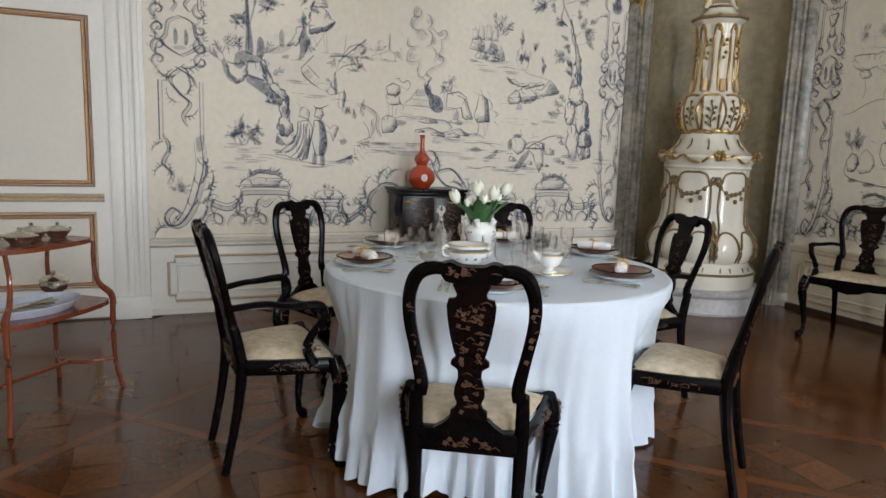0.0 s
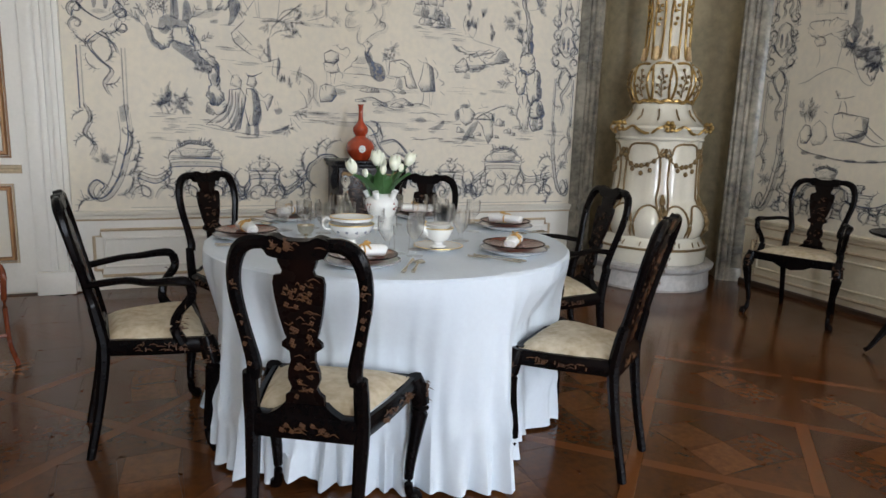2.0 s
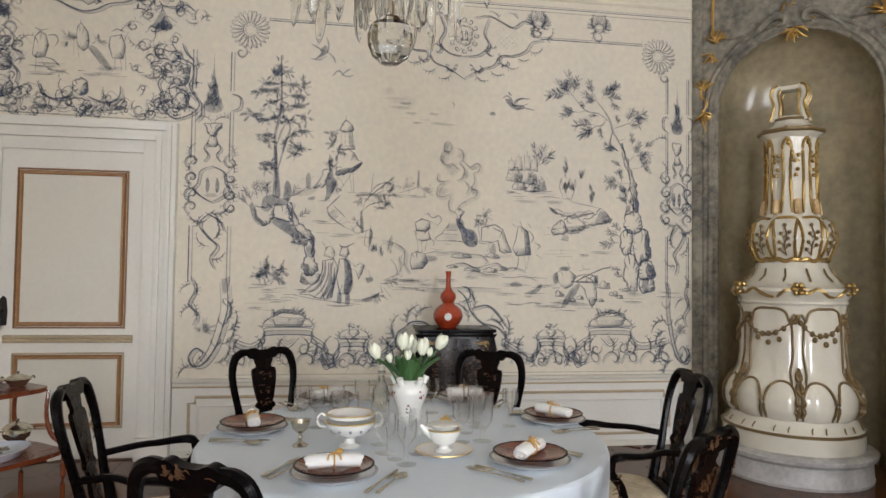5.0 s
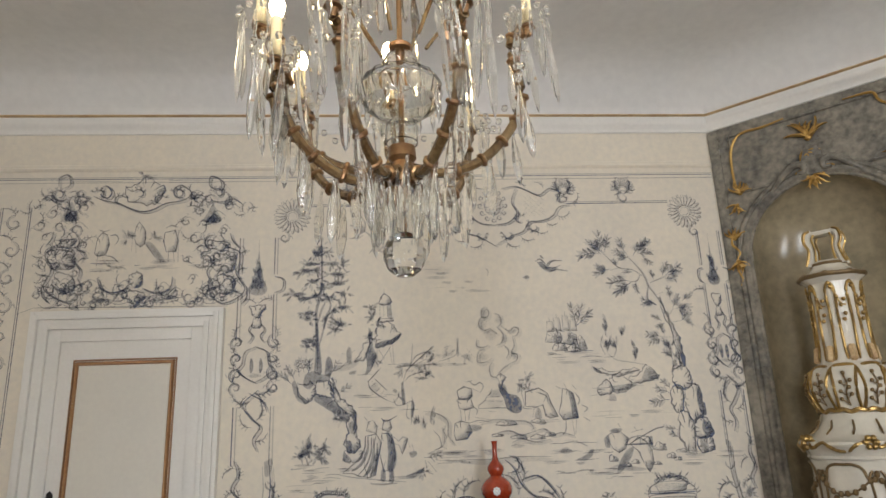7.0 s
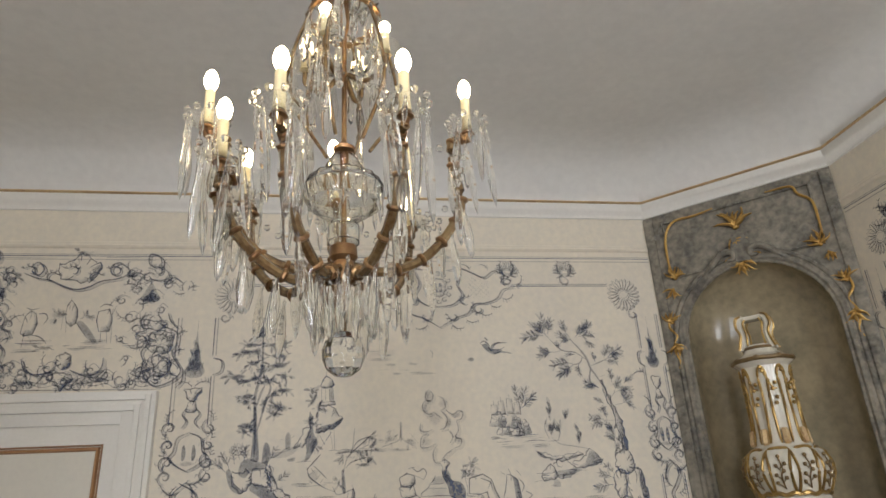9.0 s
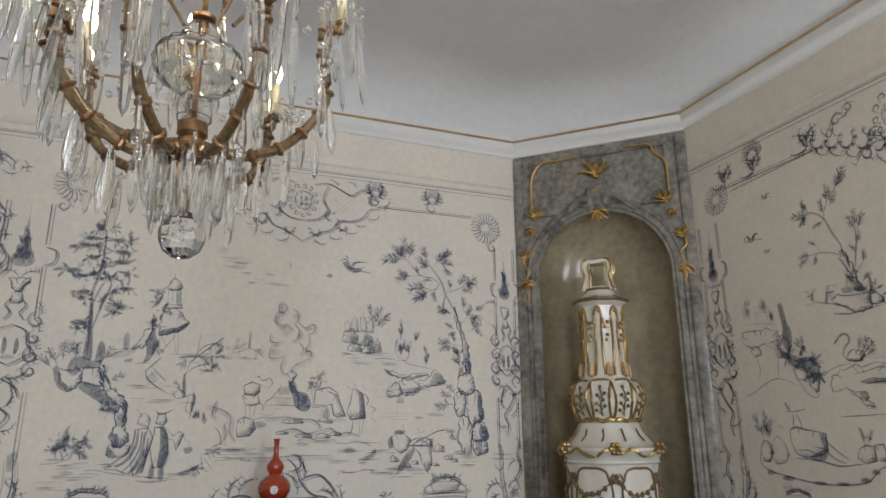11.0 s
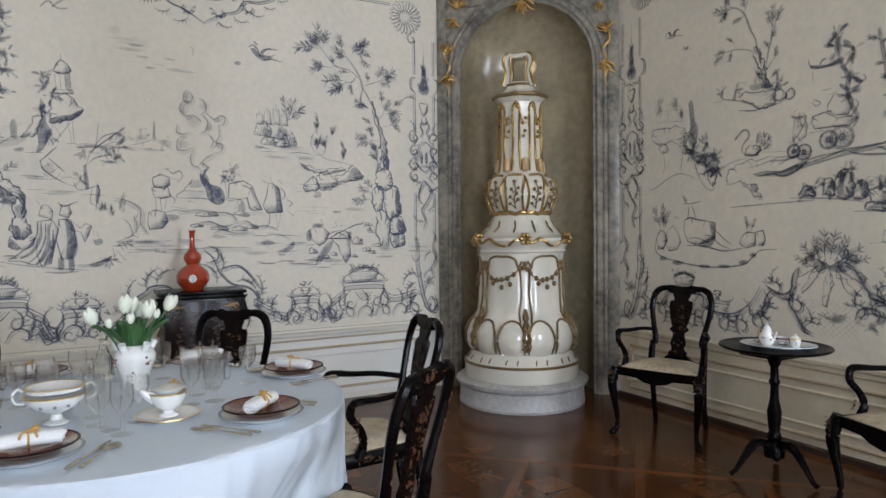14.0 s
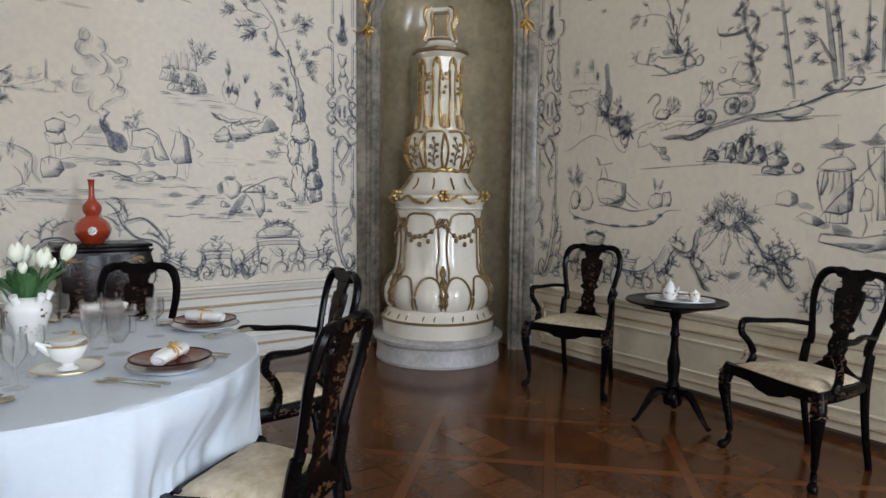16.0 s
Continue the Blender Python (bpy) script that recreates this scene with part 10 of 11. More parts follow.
# east wall: u = -y
def f(k):
    k.form([(-2.422, 2.262), (-2.439, 2.339), (-2.464, 2.426), (-2.49, 2.499), (-2.471, 2.532), (-2.443, 2.48), (-2.411, 2.399), (-2.394, 2.322), (-2.376, 2.26)], 0.009, 0.7, 0.9, 0.9)
    lines(k, 0.014, 0.6, [(-2.467, 2.486), (-2.475, 2.578), (-2.517, 2.665), (-2.558, 2.77), (-2.613, 2.825), (-2.681, 2.854)], [(-2.403, 2.397), (-2.39, 2.467), (-2.366, 2.564), (-2.358, 2.658)])
    lines(k, 0.009, 0.5, [(-2.489, 2.507), (-2.536, 2.533), (-2.626, 2.556), (-2.687, 2.555)], [(-2.566, 2.772), (-2.525, 2.868), (-2.462, 2.939), (-2.361, 3.002)], [(-2.363, 2.607), (-2.395, 2.683)], [(-2.354, 2.62), (-2.318, 2.683)], [(-2.406, 2.361), (-2.372, 2.404), (-2.347, 2.428)], [(-2.617, 2.561), (-2.648, 2.608)])
    for u, z, a, l in ((-2.63, 2.834, 3.1, 0.144), (-2.664, 2.849, 2.2, 0.078), (-2.673, 2.844, 4.0, 0.086), (-2.707, 2.862, 1.4, 0.07), (-2.707, 2.855, -1.7, 0.072), (-2.548, 2.79, 1.9, 0.099), (-2.511, 2.84, 0.9, 0.091), (-2.526, 2.86, 1.4, 0.114), (-2.471, 2.927, 0.9, 0.129), (-2.436, 2.96, 0.8, 0.111), (-2.559, 2.762, 3.5, 0.076), (-2.687, 2.555, 2.9, 0.084), (-2.705, 2.552, 3.7, 0.086), (-2.652, 2.555, 4.4, 0.062), (-2.639, 2.606, 2.3, 0.061), (-2.359, 2.651, 1.4, 0.101), (-2.36, 2.636, 1.9, 0.094), (-2.352, 2.641, 0.9, 0.094), (-2.367, 2.55, 1.1, 0.072), (-2.379, 2.501, 2.0, 0.058), (-2.348, 2.421, 1.2, 0.072), (-2.409, 2.332, 2.5, 0.065), (-2.372, 2.31, 0.7, 0.065)):
        twig(k, u, z, a, l, 5, k.r.uniform(-0.2, 0.2), 0.34)
        k.wash(u + l * 0.6 * math.cos(a), z + l * 0.6 * math.sin(a), l * 0.4, l * 0.3, 0.16)
    k.form([(-2.611, 2.223), (-2.55, 2.257), (-2.448, 2.237), (-2.37, 2.244), (-2.337, 2.195), (-2.356, 2.148), (-2.441, 2.134), (-2.516, 2.176)], 0.008, 0.65, 0.5, 0.4)
    k.form([(-2.351, 2.198), (-2.311, 2.233), (-2.27, 2.204), (-2.266, 2.168), (-2.332, 2.158)], 0.008, 0.65, 0.6, 0.6)
    k.form([(-2.262, 2.209), (-2.226, 2.216), (-2.201, 2.184), (-2.238, 2.156), (-2.266, 2.168)], 0.008, 0.65, 0.5, 0.6)
    tone_in(k, [(-2.522, 2.296), (-2.443, 2.295), (-2.406, 2.273), (-2.462, 2.255), (-2.509, 2.264)], 0.45)
    tone_in(k, [(-2.429, 2.27), (-2.382, 2.283), (-2.347, 2.254), (-2.378, 2.239)], 0.6)
    lines(k, 0.010, 0.65, [(-2.753, 2.28), (-2.721, 2.243), (-2.628, 2.218), (-2.531, 2.186), (-2.456, 2.136), (-2.372, 2.136), (-2.267, 2.154)], [(-2.802, 2.233), (-2.73, 2.236)], [(-2.6, 2.145), (-2.496, 2.128), (-2.433, 2.132)], [(-2.602, 2.328), (-2.537, 2.322)], [(-2.736, 2.269), (-2.725, 2.298)], [(-2.633, 2.257), (-2.622, 2.286), (-2.605, 2.29)])
    pads(k, [(-2.461, 2.358, 0.029, 0.022), (-2.32, 2.299, 0.021, 0.035), (-2.623, 2.278, 0.015, 0.022), (-2.734, 2.292, 0.016, 0.019), (-2.303, 2.245, 0.018, 0.028)], 0.35, 0.05)
east("painted_island_tree", 40, f, "painted tree on a small island")
def f(k):
    lines(k, 0.008, 0.4, [(-3.337, 2.339), (-3.319, 2.172)], [(-3.278, 2.33), (-3.274, 2.21)], [(-3.22, 2.295), (-3.203, 2.158)], [(-3.153, 2.311), (-3.144, 2.368)], [(-3.129, 2.274), (-3.113, 2.146)], [(-3.074, 2.257), (-3.07, 2.158)], [(-3.319, 2.172), (-3.07, 2.149)], [(-3.299, 2.256), (-3.084, 2.234)], [(-3.25, 2.181), (-3.058, 2.14)])
    pads(k, [(-3.288, 2.28, 0.039, 0.069), (-3.152, 2.277, 0.042, 0.05), (-3.082, 2.192, 0.033, 0.037)], 0.16, 0.05, 1.6)
    tone_in(k, [(-3.02, 2.266), (-2.995, 2.287), (-2.972, 2.243), (-2.962, 2.136), (-2.934, 2.083), (-2.946, 1.979), (-2.986, 1.942), (-3.021, 2.011), (-3.004, 2.108)], 0.6)
    for run, sh in (([(-3.364, 2.1), (-3.341, 2.123), (-3.236, 2.119), (-3.112, 2.113), (-3.034, 2.062), (-3.03, 1.971), (-3.06, 1.907), (-3.141, 1.999), (-3.254, 1.993), (-3.349, 2.029)], 0.35), ([(-3.278, 2.013), (-3.22, 1.99), (-3.207, 1.946), (-3.264, 1.934), (-3.3, 1.972)], 0.4), ([(-3.066, 2.058), (-2.991, 2.049), (-2.955, 1.963), (-3.006, 1.902), (-3.051, 1.948)], 0.7)):
        k.form(run, 0.008, 0.5, sh, 0.5)
    lines(k, 0.008, 0.5, [(-3.252, 1.933), (-3.237, 1.837), (-3.258, 1.778)], [(-3.062, 1.949), (-3.08, 1.85), (-3.088, 1.775)], [(-2.996, 1.91), (-2.96, 1.824), (-2.948, 1.774)], [(-3.397, 1.663), (-3.325, 1.677), (-3.221, 1.732), (-3.11, 1.768), (-3.011, 1.745), (-2.945, 1.708)], [(-2.948, 1.774), (-2.881, 1.664), (-2.808, 1.628), (-2.781, 1.699)], [(-2.753, 1.745), (-2.697, 1.789), (-2.621, 1.814), (-2.539, 1.823)])
    tone_in(k, [(-3.04, 1.947), (-2.975, 1.932), (-2.901, 1.893), (-2.789, 1.891), (-2.765, 1.802), (-2.744, 1.76), (-2.792, 1.723), (-2.845, 1.783), (-2.918, 1.813), (-2.972, 1.85), (-3.028, 1.904)], 0.6)
    pads(k, [(-2.985, 1.909, 0.038, 0.029), (-2.879, 1.867, 0.041, 0.033), (-2.797, 1.852, 0.028, 0.036), (-2.872, 1.955, 0.032, 0.032), (-2.774, 1.778, 0.028, 0.032)], 0.5, 0.06)
    for run in ([(-2.96, 1.816), (-2.898, 1.836), (-2.855, 1.784), (-2.884, 1.737), (-2.937, 1.757)], [(-2.864, 1.76), (-2.814, 1.781), (-2.773, 1.738), (-2.799, 1.659), (-2.841, 1.694)]):
        k.form(run, 0.009, 0.6, 0.6, 0.5)
    k.wash(*(-2.844, 1.767, 0.049, 0.057), 0.35)
east("painted_dark_tree", 41, f, "painted cliff building with dark bushes")
def f(k):
    k.stroke([(-2.61, 1.975), (-2.628, 1.954), (-2.601, 1.982), (-2.565, 2.009), (-2.528, 1.997), (-2.526, 1.959), (-2.561, 1.924), (-2.578, 1.88), (-2.558, 1.847)], 0.016, 0.65)
    k.form([(-2.558, 1.847), (-2.541, 1.884), (-2.506, 1.904), (-2.443, 1.883), (-2.45, 1.846), (-2.494, 1.834)], 0.009, 0.65, 0.7, 0.7)
    for u, z, a, l in ((-2.469, 1.87, 0.7, 0.091), (-2.451, 1.876, 0.4, 0.084), (-2.479, 1.893, 1.0, 0.074), (-2.442, 1.86, 0.2, 0.068)):
        twig(k, u, z, a, l, 5, 0.2, 0.4)
    lines(k, 0.008, 0.55, [(-2.558, 1.84), (-2.494, 1.834), (-2.441, 1.852)], [(-2.441, 1.852), (-2.27, 1.837)], [(-2.535, 1.754), (-2.42, 1.776), (-2.335, 1.799)])
    k.form([(-2.681, 1.661), (-2.693, 1.717), (-2.648, 1.769), (-2.565, 1.802), (-2.422, 1.813), (-2.269, 1.808), (-2.171, 1.8), (-2.086, 1.821)], 0.008, 0.6, 0.2, 0.2, close=False)
    tone_in(k, [(-2.497, 1.713), (-2.41, 1.73), (-2.306, 1.708), (-2.208, 1.724), (-2.162, 1.764), (-2.122, 1.753), (-2.183, 1.708), (-2.263, 1.677), (-2.364, 1.69), (-2.461, 1.696)], 0.6)
    lines(k, 0.012, 0.65, [(-2.461, 1.696), (-2.348, 1.704), (-2.28, 1.685), (-2.191, 1.716), (-2.122, 1.768), (-2.017, 1.794)], [(-2.378, 1.787), (-2.251, 1.785), (-2.172, 1.807)])
    k.form([(-2.587, 1.672), (-2.54, 1.654), (-2.467, 1.643), (-2.465, 1.597), (-2.428, 1.558), (-2.491, 1.568), (-2.52, 1.615)], 0.008, 0.55, 0.6, 0.5)
    tone_in(k, [(-2.512, 1.645), (-2.468, 1.651), (-2.465, 1.59), (-2.511, 1.607)], 0.45)
    lines(k, 0.009, 0.6, [(-2.665, 1.503), (-2.543, 1.508), (-2.426, 1.512)], [(-2.472, 1.552), (-2.418, 1.542)], [(-2.461, 1.513), (-2.198, 1.521), (-2.079, 1.524)])
east("painted_swan", 42, f, "painted swan on the water beside an island")
def f(k):
    for u, z, r in ((-1.918, 1.881, 0.068), (-1.998, 1.875, 0.054), (-2.148, 1.819, 0.049), (-2.213, 1.832, 0.043)):
        for q in (1, 0.84, 0.25):
            k.stroke(ring(u, z, r * q, r * q, 12) + [(u + r * q, z)], 0.008, 0.7, False, n=2)
        for i in range(10):
            t = math.pi * i / 5
            k.stroke([(u, z), (u + r * math.cos(t), z + r * math.sin(t))], 0.007, 0.6, n=1)
        k.wash(u + 0.01, z - 0.01, r * 0.8, r * 0.8, 0.35)
    k.form([(-2.102, 1.984), (-2.081, 2.023), (-2.021, 2.036), (-1.953, 2), (-1.882, 1.998), (-1.832, 1.985), (-1.879, 1.944), (-1.957, 1.939), (-2.077, 1.946)], 0.009, 0.65, 0.5, 0.5, n=1)
    # plain rounded bundle on the cart
    k.form([(-2.006, 2.034), (-2.002, 2.088), (-1.96, 2.13), (-1.902, 2.114), (-1.864, 2.055), (-1.882, 2.004), (-1.954, 2.007)], 0.009, 0.65, 0.5, 0.5, n=1)
    lines(k, 0.010, 0.6, [(-2.035, 2.168), (-1.977, 2.173)], [(-2.094, 2.129), (-2.047, 2.101), (-2.076, 2.085), (-2.101, 2.116)], [(-1.851, 2.087), (-1.829, 2.057), (-1.861, 2.002), (-1.895, 1.993)], [(-1.997, 2.135), (-1.946, 2.148)], [(-2.115, 1.929), (-2.024, 1.933)], [(-2.224, 1.891), (-2.178, 1.936), (-2.135, 2.023), (-2.16, 2.061)], [(-2.224, 2.07), (-2.185, 2.086)], [(-2.131, 1.952), (-2.088, 2.017)], [(-2.198, 2.031), (-2.171, 1.949)])
    k.form([(-2.218, 1.94), (-2.198, 2.024), (-2.159, 2.04), (-2.125, 1.987), (-2.13, 1.917), (-2.175, 1.886)], 0.008, 0.5, 0.4, 0.5, n=1)
    pads(k, [(-2.174, 2.028, 0.025, 0.036), (-2.207, 1.868, 0.022, 0.022)], 0.28, 0.05)
    lines(k, 0.014, 0.65, [(-2.208, 1.738), (-2.016, 1.773), (-1.907, 1.805), (-1.768, 1.813), (-1.637, 1.826), (-1.515, 1.858), (-1.398, 1.888), (-1.232, 1.886), (-1.16, 1.9)], [(-2.122, 1.768), (-1.979, 1.791), (-1.836, 1.799), (-1.702, 1.82)], [(-1.871, 1.789), (-1.8, 1.769), (-1.666, 1.758), (-1.509, 1.758)])
    tone_in(k, [(-2.2, 1.738), (-2.015, 1.766), (-1.871, 1.795), (-1.715, 1.808), (-1.694, 1.793), (-1.835, 1.779), (-2.014, 1.752), (-2.183, 1.715)], 0.45)
    k.form([(-1.715, 1.808), (-1.671, 1.849), (-1.627, 1.87), (-1.577, 1.877), (-1.575, 1.845), (-1.512, 1.808), (-1.522, 1.771), (-1.615, 1.767), (-1.68, 1.779)], 0.008, 0.6, 0.5, 0.5, n=1)
    tone_in(k, [(-1.687, 1.786), (-1.622, 1.78), (-1.54, 1.767), (-1.601, 1.746), (-1.659, 1.751)], 0.45)
    tone_in(k, [(-1.575, 1.839), (-1.497, 1.868), (-1.428, 1.903), (-1.387, 1.892), (-1.438, 1.868), (-1.514, 1.839)], 0.5)
    lines(k, 0.010, 0.55, [(-1.34, 1.857), (-1.259, 1.883), (-1.165, 1.895)], [(-1.635, 1.775), (-1.498, 1.769), (-1.363, 1.763)])
east("painted_cart", 43, f, "painted two-wheeled cart with bundles on a slope")
def f(k):
    # tall curling rocaille tree over the cart
    for run, w in (([(-1.857, 1.928), (-1.832, 1.985), (-1.864, 2.055), (-1.889, 2.139), (-1.886, 2.211), (-1.91, 2.282), (-1.942, 2.334)], 0.03), ([(-1.91, 2.282), (-1.877, 2.315), (-1.851, 2.35), (-1.86, 2.391)], 0.022), ([(-1.889, 2.145), (-1.834, 2.156), (-1.802, 2.19)], 0.014), ([(-1.934, 2.333), (-1.952, 2.403), (-1.934, 2.466)], 0.03)):
        k.stroke(run, w, 0.55)
    pads(k, [(-1.872, 2.222, 0.023, 0.046), (-1.945, 2.402, 0.031, 0.048), (-1.859, 2.371, 0.02, 0.026), (-1.956, 2.477, 0.03, 0.03), (-1.881, 2.124, 0.02, 0.033)], 0.46, 0.06)
    tone_in(k, [(-2.112, 2.333), (-2.043, 2.32), (-1.962, 2.318), (-1.921, 2.344), (-1.912, 2.309), (-1.961, 2.298), (-2.042, 2.299), (-2.103, 2.31)], 0.6)
    lines(k, 0.012, 0.65, [(-2.121, 2.376), (-2.112, 2.333), (-2.065, 2.31), (-1.962, 2.312), (-1.906, 2.334)], [(-2.05, 2.321), (-2.037, 2.346), (-2.008, 2.354)], [(-1.803, 2.217), (-1.789, 2.195), (-1.814, 2.173), (-1.856, 2.186)])
    for i in range(6):
        k.stroke([(u, z - 0.008 * i) for u, z in [(-2.095, 2.309), (-2.093, 2.26)]], 0.005, 0.25, n=1)
    for pts, w in (([(-1.621, 1.876), (-1.64, 1.992), (-1.666, 2.123), (-1.694, 2.287), (-1.723, 2.451)], 0.024), ([(-1.401, 1.93), (-1.419, 2.053), (-1.445, 2.208), (-1.479, 2.396)], 0.034), ([(-1.367, 1.944), (-1.381, 2.077), (-1.401, 2.23), (-1.432, 2.385)], 0.024), ([(-1.413, 2.053), (-1.451, 2.101), (-1.497, 2.188)], 0.018), ([(-1.25, 2.01), (-1.253, 2.144), (-1.259, 2.346)], 0.016), ([(-1.179, 1.96), (-1.18, 2.159), (-1.185, 2.329)], 0.02)):
        k.stroke(pts, w, 0.55)
        k.stroke([(u + w * 0.4, z) for u, z in pts], 0.008, 0.6)
    for u, z, a, l in ((-1.713, 2.385, 2.6, 0.058), (-1.712, 2.366, 0.4, 0.045), (-1.686, 2.253, 2.9, 0.045), (-1.679, 2.246, 0.2, 0.038), (-1.662, 2.154, 2.4, 0.051), (-1.644, 2.069, 0.5, 0.058), (-1.643, 2.05, 2.7, 0.045), (-1.626, 1.959, 0.2, 0.058), (-1.626, 1.959, 3.0, 0.058), (-1.477, 2.347, 2.6, 0.066), (-1.462, 2.302, 0.4, 0.06), (-1.451, 2.21, 0.5, 0.068), (-1.491, 2.187, 3.3, 0.074), (-1.491, 2.187, 2.6, 0.081), (-1.47, 2.122, 3.5, 0.074), (-1.436, 2.05, 2.9, 0.074), (-1.508, 2.281, 2.8, 0.074), (-1.54, 2.318, 3.4, 0.068), (-1.401, 2.128, 0.4, 0.042), (-1.284, 2.033, 2.6, 0.06), (-1.273, 2.025, 0.5, 0.052), (-1.266, 2.013, 1.3, 0.066), (-1.291, 2.15, 2.4, 0.058), (-1.276, 2.177, 0.6, 0.052), (-1.191, 2.076, 2.5, 0.064), (-1.19, 2.149, 0.7, 0.056), (-1.21, 2.221, 2.3, 0.056)):
        twig(k, u, z, a, l, 5, k.r.uniform(-0.2, 0.2), 0.42)
        k.wash(u + l * 0.6 * math.cos(a), z + l * 0.6 * math.sin(a), l * 0.45, l * 0.35, 0.26)
    k.form([(-1.47, 1.921), (-1.431, 1.946), (-1.373, 1.951), (-1.335, 1.963), (-1.332, 1.922), (-1.371, 1.902), (-1.44, 1.899)], 0.010, 0.7, 0.7, 0.6)
    k.form([(-1.327, 1.933), (-1.307, 1.96), (-1.262, 1.942), (-1.277, 1.915)], 0.009, 0.65, 0.6, 0.6)
    tone_in(k, [(-1.465, 1.926), (-1.43, 1.94), (-1.411, 1.907), (-1.445, 1.899)], 0.6)
    pads(k, [(-1.294, 2.017, 0.027, 0.015), (-1.269, 2.048, 0.024, 0.018)], 0.4, 0.05)
    # birds' island and further trees beyond
    ground_lines(k, -1.25, -0.6, 1.98, 3)
    for u in (-1.02, -0.78):
        trunk(k, [(u, 1.98), (u + 0.02, 2.5), (u - 0.02, 3.0)], 0.022)
        for j in range(8):
            for sd in (-1, 1):
                twig(k, u, 2.15 + 0.1 * j, math.pi / 2 - sd * k.r.uniform(0.6, 1.2), k.r.uniform(0.08, 0.14), 5, -0.2 * sd, 0.38)
east("painted_grove", 44, f, "painted grove of slim trees")
def f(k):
    k.form([(-3.323, 1.288), (-3.289, 1.351), (-3.242, 1.342), (-3.216, 1.272), (-3.248, 1.201), (-3.308, 1.209)], 0.010, 0.7, 0.9, 0.5, n=1)
    k.form([(-3.218, 1.325), (-3.174, 1.386), (-3.105, 1.343), (-3.079, 1.257), (-3.122, 1.205), (-3.201, 1.194), (-3.238, 1.246)], 0.008, 0.55, 0.4, 0.4, n=1)
    lines(k, 0.012, 0.65, [(-3.323, 1.288), (-3.332, 1.199), (-3.258, 1.148), (-3.141, 1.126), (-2.974, 1.099), (-2.765, 1.092), (-2.572, 1.117), (-2.5, 1.167), (-2.439, 1.215), (-2.326, 1.225)], [(-3.034, 1.241), (-2.874, 1.236), (-2.721, 1.207), (-2.568, 1.227)])
    for u, z, a, b in ((-3.258, 1.139, 0.035, 0.018), (-3.118, 1.11, 0.052, 0.017), (-2.878, 1.095, 0.05, 0.013), (-2.716, 1.102, 0.048, 0.012), (-2.563, 1.133, 0.036, 0.016), (-2.492, 1.182, 0.027, 0.015)):
        tone_in(k, ring(u, z, a, b, 8), 0.6)
    # plain reclining drapery form
    k.form([(-3.041, 1.41), (-2.999, 1.444), (-2.934, 1.418), (-2.851, 1.426), (-2.798, 1.392), (-2.785, 1.311), (-2.833, 1.262), (-2.948, 1.243), (-3.024, 1.267), (-3.06, 1.334)], 0.010, 0.7, 0.5, 0.4, n=1)
    lines(k, 0.010, 0.65, [(-2.797, 1.36), (-2.724, 1.296), (-2.654, 1.249)], [(-2.815, 1.303), (-2.742, 1.247), (-2.672, 1.224)], [(-3.014, 1.292), (-2.928, 1.293), (-2.843, 1.253)], [(-3.068, 1.546), (-2.992, 1.544), (-2.908, 1.558)], [(-3.013, 1.528), (-3.021, 1.461), (-3.03, 1.427)], [(-3.143, 1.454), (-3.108, 1.437)], [(-2.955, 1.418), (-2.968, 1.485), (-2.991, 1.527)])
    tone_in(k, [(-2.937, 1.251), (-2.845, 1.294), (-2.784, 1.303), (-2.822, 1.237), (-2.894, 1.227)], 0.6)
    tone_in(k, [(-2.839, 1.401), (-2.798, 1.392), (-2.785, 1.319), (-2.815, 1.311)], 0.45)
    k.form([(-2.581, 1.313), (-2.536, 1.345), (-2.48, 1.33), (-2.477, 1.252), (-2.549, 1.227), (-2.588, 1.258)], 0.008, 0.6, 0.5, 0.5, n=1)
    k.form([(-2.471, 1.337), (-2.418, 1.345), (-2.398, 1.292), (-2.423, 1.246), (-2.468, 1.253)], 0.010, 0.7, 0.7, 0.5, n=1)
    for u, z, a, l in ((-3.278, 1.359, 1.9, 0.15), (-3.254, 1.368, 1.5, 0.15), (-3.242, 1.359, 1.2, 0.12), (-3.035, 1.537, 1.9, 0.059), (-2.536, 1.345, 1.6, 0.078), (-2.508, 1.345, 1.1, 0.07)):
        twig(k, u, z, a, l, 6, 0.1, 0.3)
        k.wash(u, z + l * 0.5, l * 0.2, l * 0.4, 0.25)
east("painted_raft", 45, f, "painted plain reclining shape on a raft")
